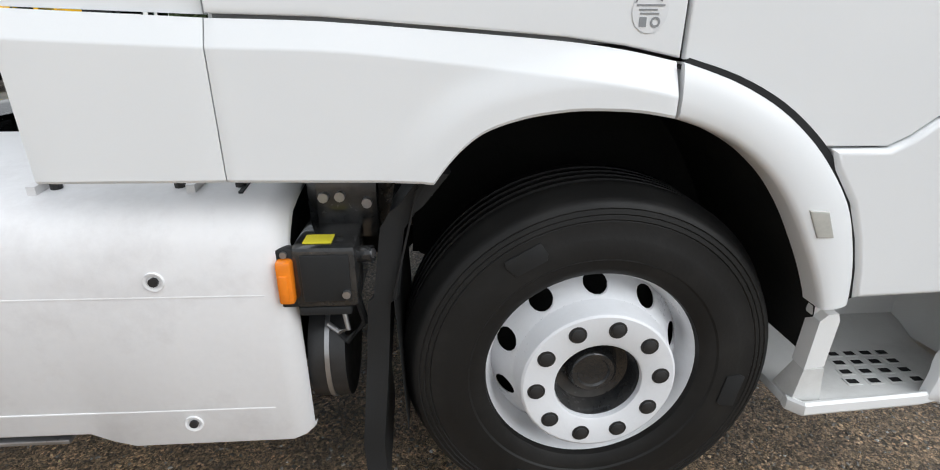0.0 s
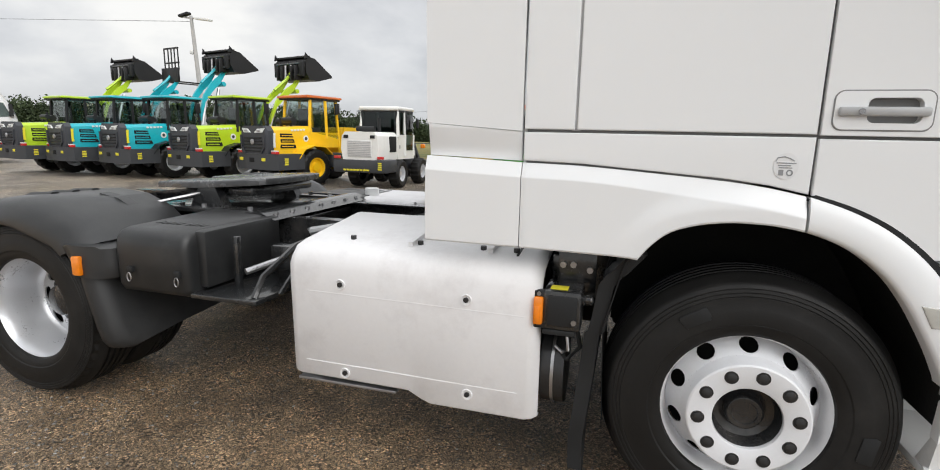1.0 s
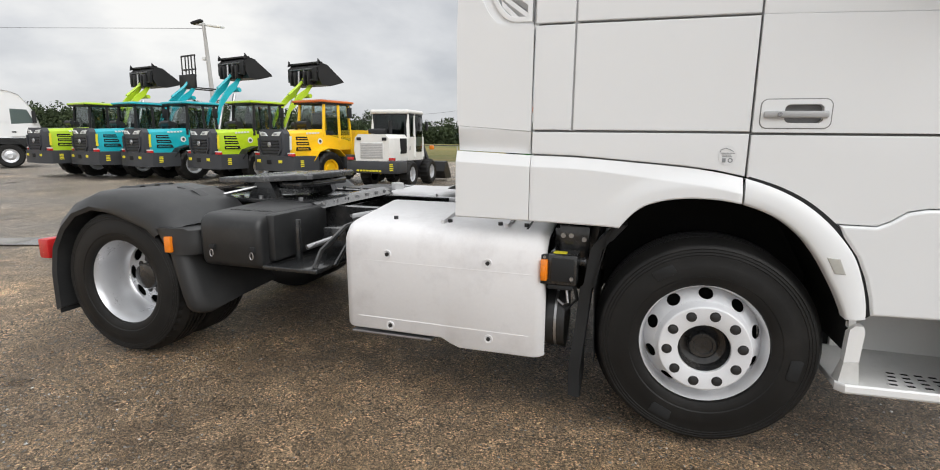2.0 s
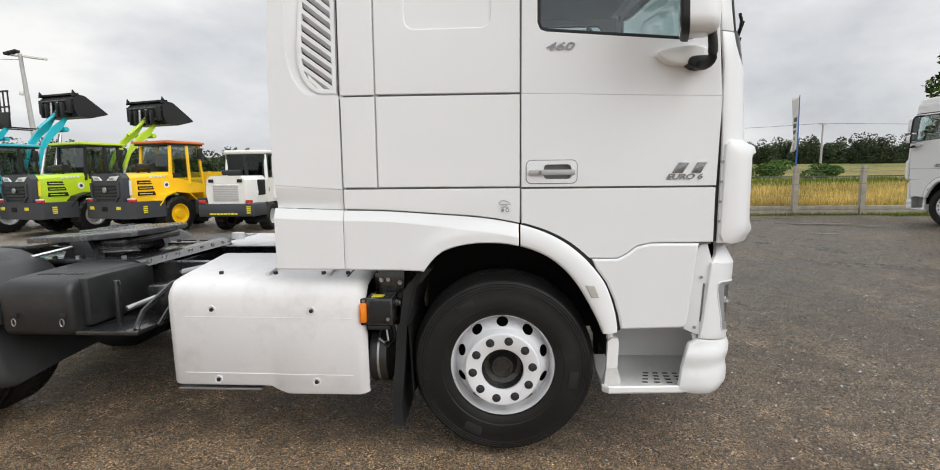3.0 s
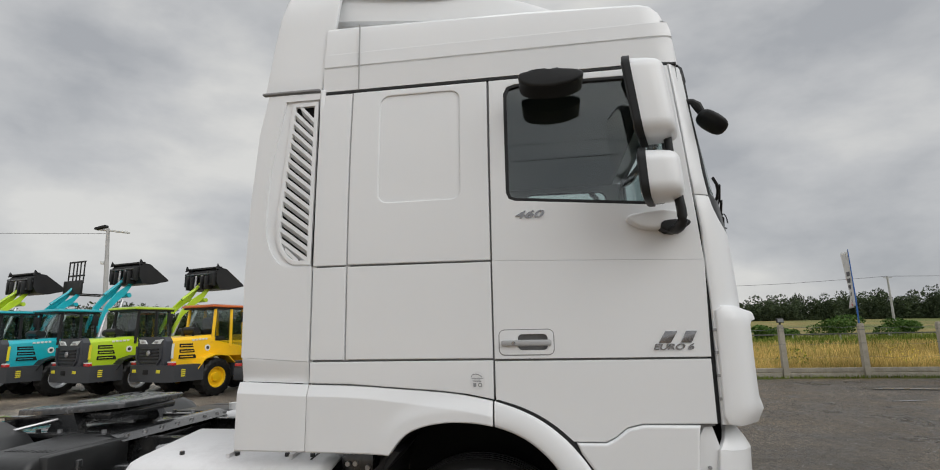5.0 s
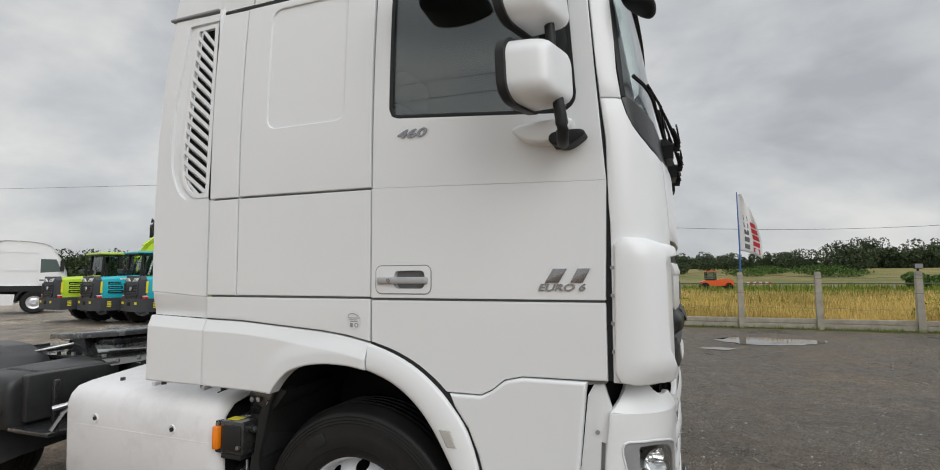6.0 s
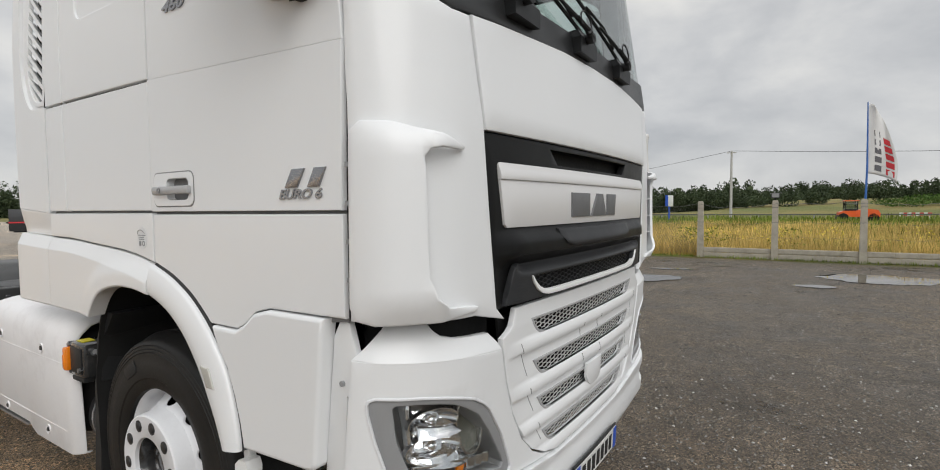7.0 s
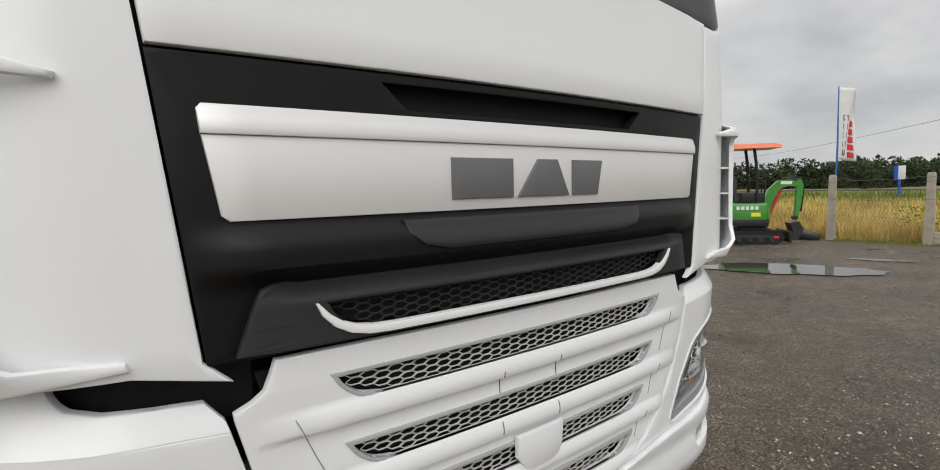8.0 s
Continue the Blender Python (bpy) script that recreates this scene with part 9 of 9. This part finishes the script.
RAIL = mat("dull_zinc", (0.11, 0.115, 0.10), 0.7, vary=0.15, scale=2, grain=30)
rail = thing("road_guard_rail", "long grey guard rail along the road", "guard rail")
part("rail", bm_box(-60, 70, 54.0, 54.08, 0.50, 0.62, 0.01), RAIL, rail)
for k in range(30):
    part("rail_post", bm_box(-58 + 4.3 * k, -57.9 + 4.3 * k, 54.08, 54.16, -0.1, 0.6), POLE, rail)

# ---- plants ----
def leaf_mat(name, a, c, rough=0.65):
    m = bpy.data.materials.new(name)
    m.use_nodes = True
    n, l = m.node_tree.nodes, m.node_tree.links
    bs = n["Principled BSDF"]
    g, r = n.new("ShaderNodeNewGeometry"), n.new("ShaderNodeValToRGB")
    r.color_ramp.elements[0].color, r.color_ramp.elements[1].color = (*a, 1), (*c, 1)
    l.new(g.outputs["Random Per Island"], r.inputs["Fac"])
    co, t = n.new("ShaderNodeTexCoord"), n.new("ShaderNodeTexNoise")
    t.inputs["Scale"].default_value, t.inputs["Detail"].default_value = 0.25, 4
    l.new(co.outputs["Object"], t.inputs["Vector"])
    k = n.new("ShaderNodeMapRange")
    k.inputs["From Min"].default_value, k.inputs["From Max"].default_value = 0.35, 0.65
    k.inputs["To Min"].default_value, k.inputs["To Max"].default_value = 0.7, 1.3
    l.new(t.outputs["Fac"], k.inputs["Value"])
    s = n.new("ShaderNodeVectorMath")
    s.operation = "SCALE"
    l.new(r.outputs["Color"], s.inputs[0])
    l.new(k.outputs[0], s.inputs["Scale"])
    l.new(s.outputs["Vector"], bs.inputs["Base Color"])
    bs.inputs["Roughness"].default_value = rough
    bs.inputs["Specular IOR Level"].default_value = 0.08
    return m


LEAF = leaf_mat("tree_leaves", (0.035, 0.06, 0.02), (0.10, 0.14, 0.04))
LEAF_DARK = leaf_mat("forest_leaves", (0.036, 0.052, 0.028), (0.075, 0.098, 0.050))
LEAF_BUSH = leaf_mat("bush_leaves", (0.04, 0.085, 0.02), (0.10, 0.17, 0.04))
GRASS_GOLD = leaf_mat("golden_grass", (0.40, 0.295, 0.085), (0.76, 0.56, 0.205), 0.8)
GRASS_GREEN = leaf_mat("green_grass", (0.09, 0.13, 0.02), (0.24, 0.30, 0.06), 0.8)
BARK = mat("bark", (0.10, 0.08, 0.06), 0.9, vary=0.3, scale=8, grain=60, bump=0.5)
FLOWER = mat("yellow_flower", (0.75, 0.6, 0.05), 0.7, vary=0.1)
prng = np.random.default_rng(11)


def leaf_cloud(blobs, leaf, count):
    """Small leaf faces spread through the outer shells of a set of lobes (centre, radii)."""
    vol = np.array([r[0] * r[1] * r[2] for _, r in blobs]) ** 0.67
    vol = vol / vol.sum()
    verts, faces = [], []
    pick = prng.choice(len(blobs), count, p=vol)
    d = prng.normal(size=(count, 3))
    d /= np.linalg.norm(d, axis=1)[:, None]
    rad = 0.62 + 0.45 * prng.random(count) ** 0.6
    nrm = prng.normal(size=(count, 3)) + d * 0.8
    nrm /= np.linalg.norm(nrm, axis=1)[:, None]
    t = np.cross(nrm, prng.normal(size=(count, 3)))
    t /= np.linalg.norm(t, axis=1)[:, None]
    u = np.cross(nrm, t)
    size = leaf * (0.5 + prng.random(count))
    C = np.array([blobs[i][0] for i in pick]) + d * np.array([blobs[i][1] for i in pick]) * rad[:, None]
    for k in range(count):
        c, a, bb = C[k], t[k] * size[k], u[k] * size[k] * 0.7
        o = len(verts)
        verts += [tuple(c - a), tuple(c + bb * 0.8 - a * 0.2), tuple(c + a), tuple(c - bb * 0.8 + a * 0.1)]
        faces.append((o, o + 1, o + 2, o + 3))
    return verts, faces


def mesh_from(name, verts, faces, material):
    me = bpy.data.meshes.new(name)
    me.from_pydata(verts, [], faces)
    me.materials.append(material)
    return me


def big_tree(x, y, h, spread, count, label):
    t = thing("tree", label, "tree")
    part("trunk", tube([(x, y, -0.2), (x + 0.1, y, h * 0.25), (x - 0.1, y + 0.1, h * 0.5), (x, y, h * 0.8)], [0.45, 0.36, 0.24, 0.06], 10), BARK, t)
    blobs = []
    for k in range(16):
        a = k * 2.4
        z = h * (0.30 + 0.62 * k / 16)
        r = spread * (1.0 - 0.55 * abs(k / 16 - 0.35) * 1.4)
        c = (x + r * 0.62 * math.cos(a), y + r * 0.62 * math.sin(a), z)
        blobs.append((c, (spread * 0.42, spread * 0.42, h * 0.10)))
        part("limb", tube([(x, y, z - h * 0.14), ((x + c[0]) / 2, (y + c[1]) / 2, z - h * 0.05), c], [0.14, 0.08, 0.03], 6), BARK, t)
    v, f = leaf_cloud(blobs, 0.17, count)
    ob = new("crown", mesh_from("crown", v, f, LEAF))
    ob.parent = t
    return t


big_tree(36.5, 38.0, 11.5, 5.2, 17000, "tall leafy green tree behind the fence")
big_tree(49, 46.0, 11.0, 6.0, 9000, "broad leafy green tree behind the fence")


def forest(name, x0, x1, yfun, n, h0, h1, label, count=260, leaf=0.5):
    verts, faces = [], []
    for k in range(n):
        x = x0 + (x1 - x0) * (k + prng.random()) / n
        y = yfun(x) + prng.uniform(-6, 8)
        h = (h0 + (h1 - h0) * prng.random() ** 1.5) * (1 + 0.25 * noise.noise(Vector((x * 0.05, 1.7, 0))))
        s = h * prng.uniform(0.22, 0.34)
        blobs = [((x + prng.normal() * s * 0.5, y + prng.normal() * s * 0.4, h * q), (s * (1.1 - 0.5 * q), s * (1.1 - 0.5 * q), h * 0.2)) for q in (0.06, 0.2, 0.4, 0.6, 0.82)]
        blobs = [((c[0], c[1], c[2] + rise(x, y)), r) for c, r in blobs]
        v, f = leaf_cloud(blobs, leaf, count)
        o = len(verts)
        verts += v
        faces += [tuple(o + i for i in q) for q in f]
    return tagged(new(name, mesh_from(name, verts, faces, LEAF_DARK)), label, "forest", "", "stuff")


forest("forest_belt", 35, 150, lambda x: 135 - 0.15 * x, 330, 3.4, 6.6, "dark green forest belt behind the field", 620, 0.21)
forest("forest_belt", -60, 40, lambda x: 170, 210, 2.6, 5.6, "loose row of trees beyond the field", 480, 0.25)
forest("forest_belt", -150, -60, lambda x: 120 + 0.2 * x, 260, 5.5, 8.5, "dark green forest belt behind the loaders", 420, 0.29)
forest("forest_belt", -175, -105, lambda x: 36 + (x + 175) * 1.05, 210, 6.5, 9.5, "dark green wood west of the yard", 420, 0.30)
forest("forest_belt", -110, -8, lambda x: 115 + 0.1 * x, 240, 3.6, 5.8, "green wood edge behind the loaders", 400, 0.28)


def bush(x, y, h, w, label="round green bush in the field", leaves=LEAF_BUSH):
    blobs = [((x + prng.normal() * w * 0.35, y + prng.normal() * w * 0.3, h * q + rise(x, y)), (w * 0.45, w * 0.45, h * 0.32)) for q in (0.25, 0.35, 0.5, 0.55, 0.7)]
    v, f = leaf_cloud(blobs, 0.09 + 0.022 * h, 2600)
    return tagged(new("bush", mesh_from("bush", v, f, leaves)), label, "bush", "bushes in the field")


for q in ((36.0, 72.0, 2.4, 4.0), (42.5, 70.0, 1.9, 3.0), (21.5, 56.0, 1.5, 1.8), (26.0, 60, 1.2, 2.2), (14.0, 95.0, 1.6, 6.0), (24.0, 92.0, 1.8, 8.0)):
    bush(*q)
for q in ((-4.0, 100.0, 2.4, 4.0), (-16.0, 105.0, 4.2, 4.6), (-25.0, 98.0, 4.8, 3.6), (-20.5, 100.0, 4.4, 3.0), (10, 110, 3.4, 5), (22, 112, 4.0, 6), (30, 105, 4.8, 6), (-32, 108, 3.4, 5), (3, 104, 3.2, 4), (-10, 104, 3.4, 5)):
    bush(*q, "dark green clump of trees beyond the field", LEAF_DARK)


def grass_field(name, count, x0, x1, y0, y1, h0, h1, material, label, wide=0.02, zone=None):
    verts, faces = [], []
    n = 0
    while n < count:
        y = y0 + (y1 - y0) * prng.random() ** 1.7
        k = (y + 3) / (FY + 3)
        x = prng.uniform(x0 * k, x1 * k)
        v = noise.noise(Vector((x * 0.25, y * 0.25, 3.0)))
        if zone and not zone(x, y, v):
            n += 0.25
            continue
        n += 1
        h = prng.uniform(h0, h1) * (0.85 + 0.5 * v)
        w = wide * (1 + (y - y0) * 0.05)
        a = prng.random() * 6.28
        dx, dy = math.cos(a) * w, math.sin(a) * w
        lx, ly = prng.normal(0, 0.16) * h, prng.normal(0, 0.16) * h
        o = len(verts)
        verts += [(x - dx, y - dy, -0.02), (x + dx, y + dy, -0.02), (x + lx * 0.4 + dx * 0.6, y + ly * 0.4 + dy * 0.6, h * 0.6), (x + lx * 0.4 - dx * 0.6, y + ly * 0.4 - dy * 0.6, h * 0.6), (x + lx, y + ly, h)]
        faces += [(o, o + 1, o + 2, o + 3), (o + 3, o + 2, o + 4)]
    return tagged(new(name, mesh_from(name, verts, faces, material)), label, "grass", "", "stuff")


grass_field("tall_grass", 60000, -5.5, 17, FY + 0.25, 40, 0.28, 0.66, GRASS_GOLD, "tall dry golden field grass", 0.010)
grass_field("green_grass", 13000, -5.5, 17, FY + 0.2, 42, 0.22, 0.58, GRASS_GREEN, "green grass patches in the field", 0.011, lambda x, y, v: v > 0.08 or y > 28)
grass_field("meadow", 14000, -6, 17, 36, 60, 0.3, 0.7, GRASS_GREEN, "green meadow strip beyond the dry grass", 0.03)
grass_field("verge_grass", 5000, -2.4, 16, FY - 0.75, FY + 0.1, 0.04, 0.14, GRASS_GREEN, "short green verge along the fence foot", 0.008, lambda x, y, v: v > -0.1 or y > FY - 0.25)
v, f = leaf_cloud([((x, FY + 1.4 + 0.5 * math.sin(x * 3), 0.6), (0.5, 0.5, 0.25)) for x in (-1.3, -0.9, -0.4, 0.6, 1.5, 2.4, 4.4, 8.2, 11.5)], 0.022, 800)
tagged(new("wild_flowers", mesh_from("wild_flowers", v, f, FLOWER)), "small yellow wild flowers in the grass", "flowers", "", "stuff")
v, f = leaf_cloud([((x, FY + 1.5 + 0.5 * math.sin(x * 3), 0.42), (0.45, 0.5, 0.42)) for x in (-1.3, -0.9, -0.4, 1.5, 8.2)], 0.032, 900)
tagged(new("weeds", mesh_from("weeds", v, f, GRASS_GREEN)), "leafy green weeds among the dry grass", "weeds", "", "stuff")

# ---- far hills ----
HILL = mat("far_wood", (0.06, 0.085, 0.085), 0.95, vary=0.25, scale=0.02, grain=0.3)
b = bmesh.new()
rows = []
for k in range(90):
    a = radians(-100 + 200 * k / 89)
    h = 16 + 16 * noise.noise(Vector((k * 0.07, 2.0, 0))) + 3.0 * noise.noise(Vector((k * 0.8, 5.0, 0)))
    r = 900
    rows.append([b.verts.new((r * s * math.sin(a), r * s * math.cos(a), z)) for s, z in ((0.80, -1), (0.9, h * 0.55), (1.0, max(4, h)), (1.2, -1))])
for p, q in zip(rows, rows[1:]):
    for j in range(3):
        b.faces.new((p[j], q[j], q[j + 1], p[j + 1]))
tagged(part("far_hills", b, HILL, None, "", 80), "low wooded hills on the horizon", "hills", "", "structure")
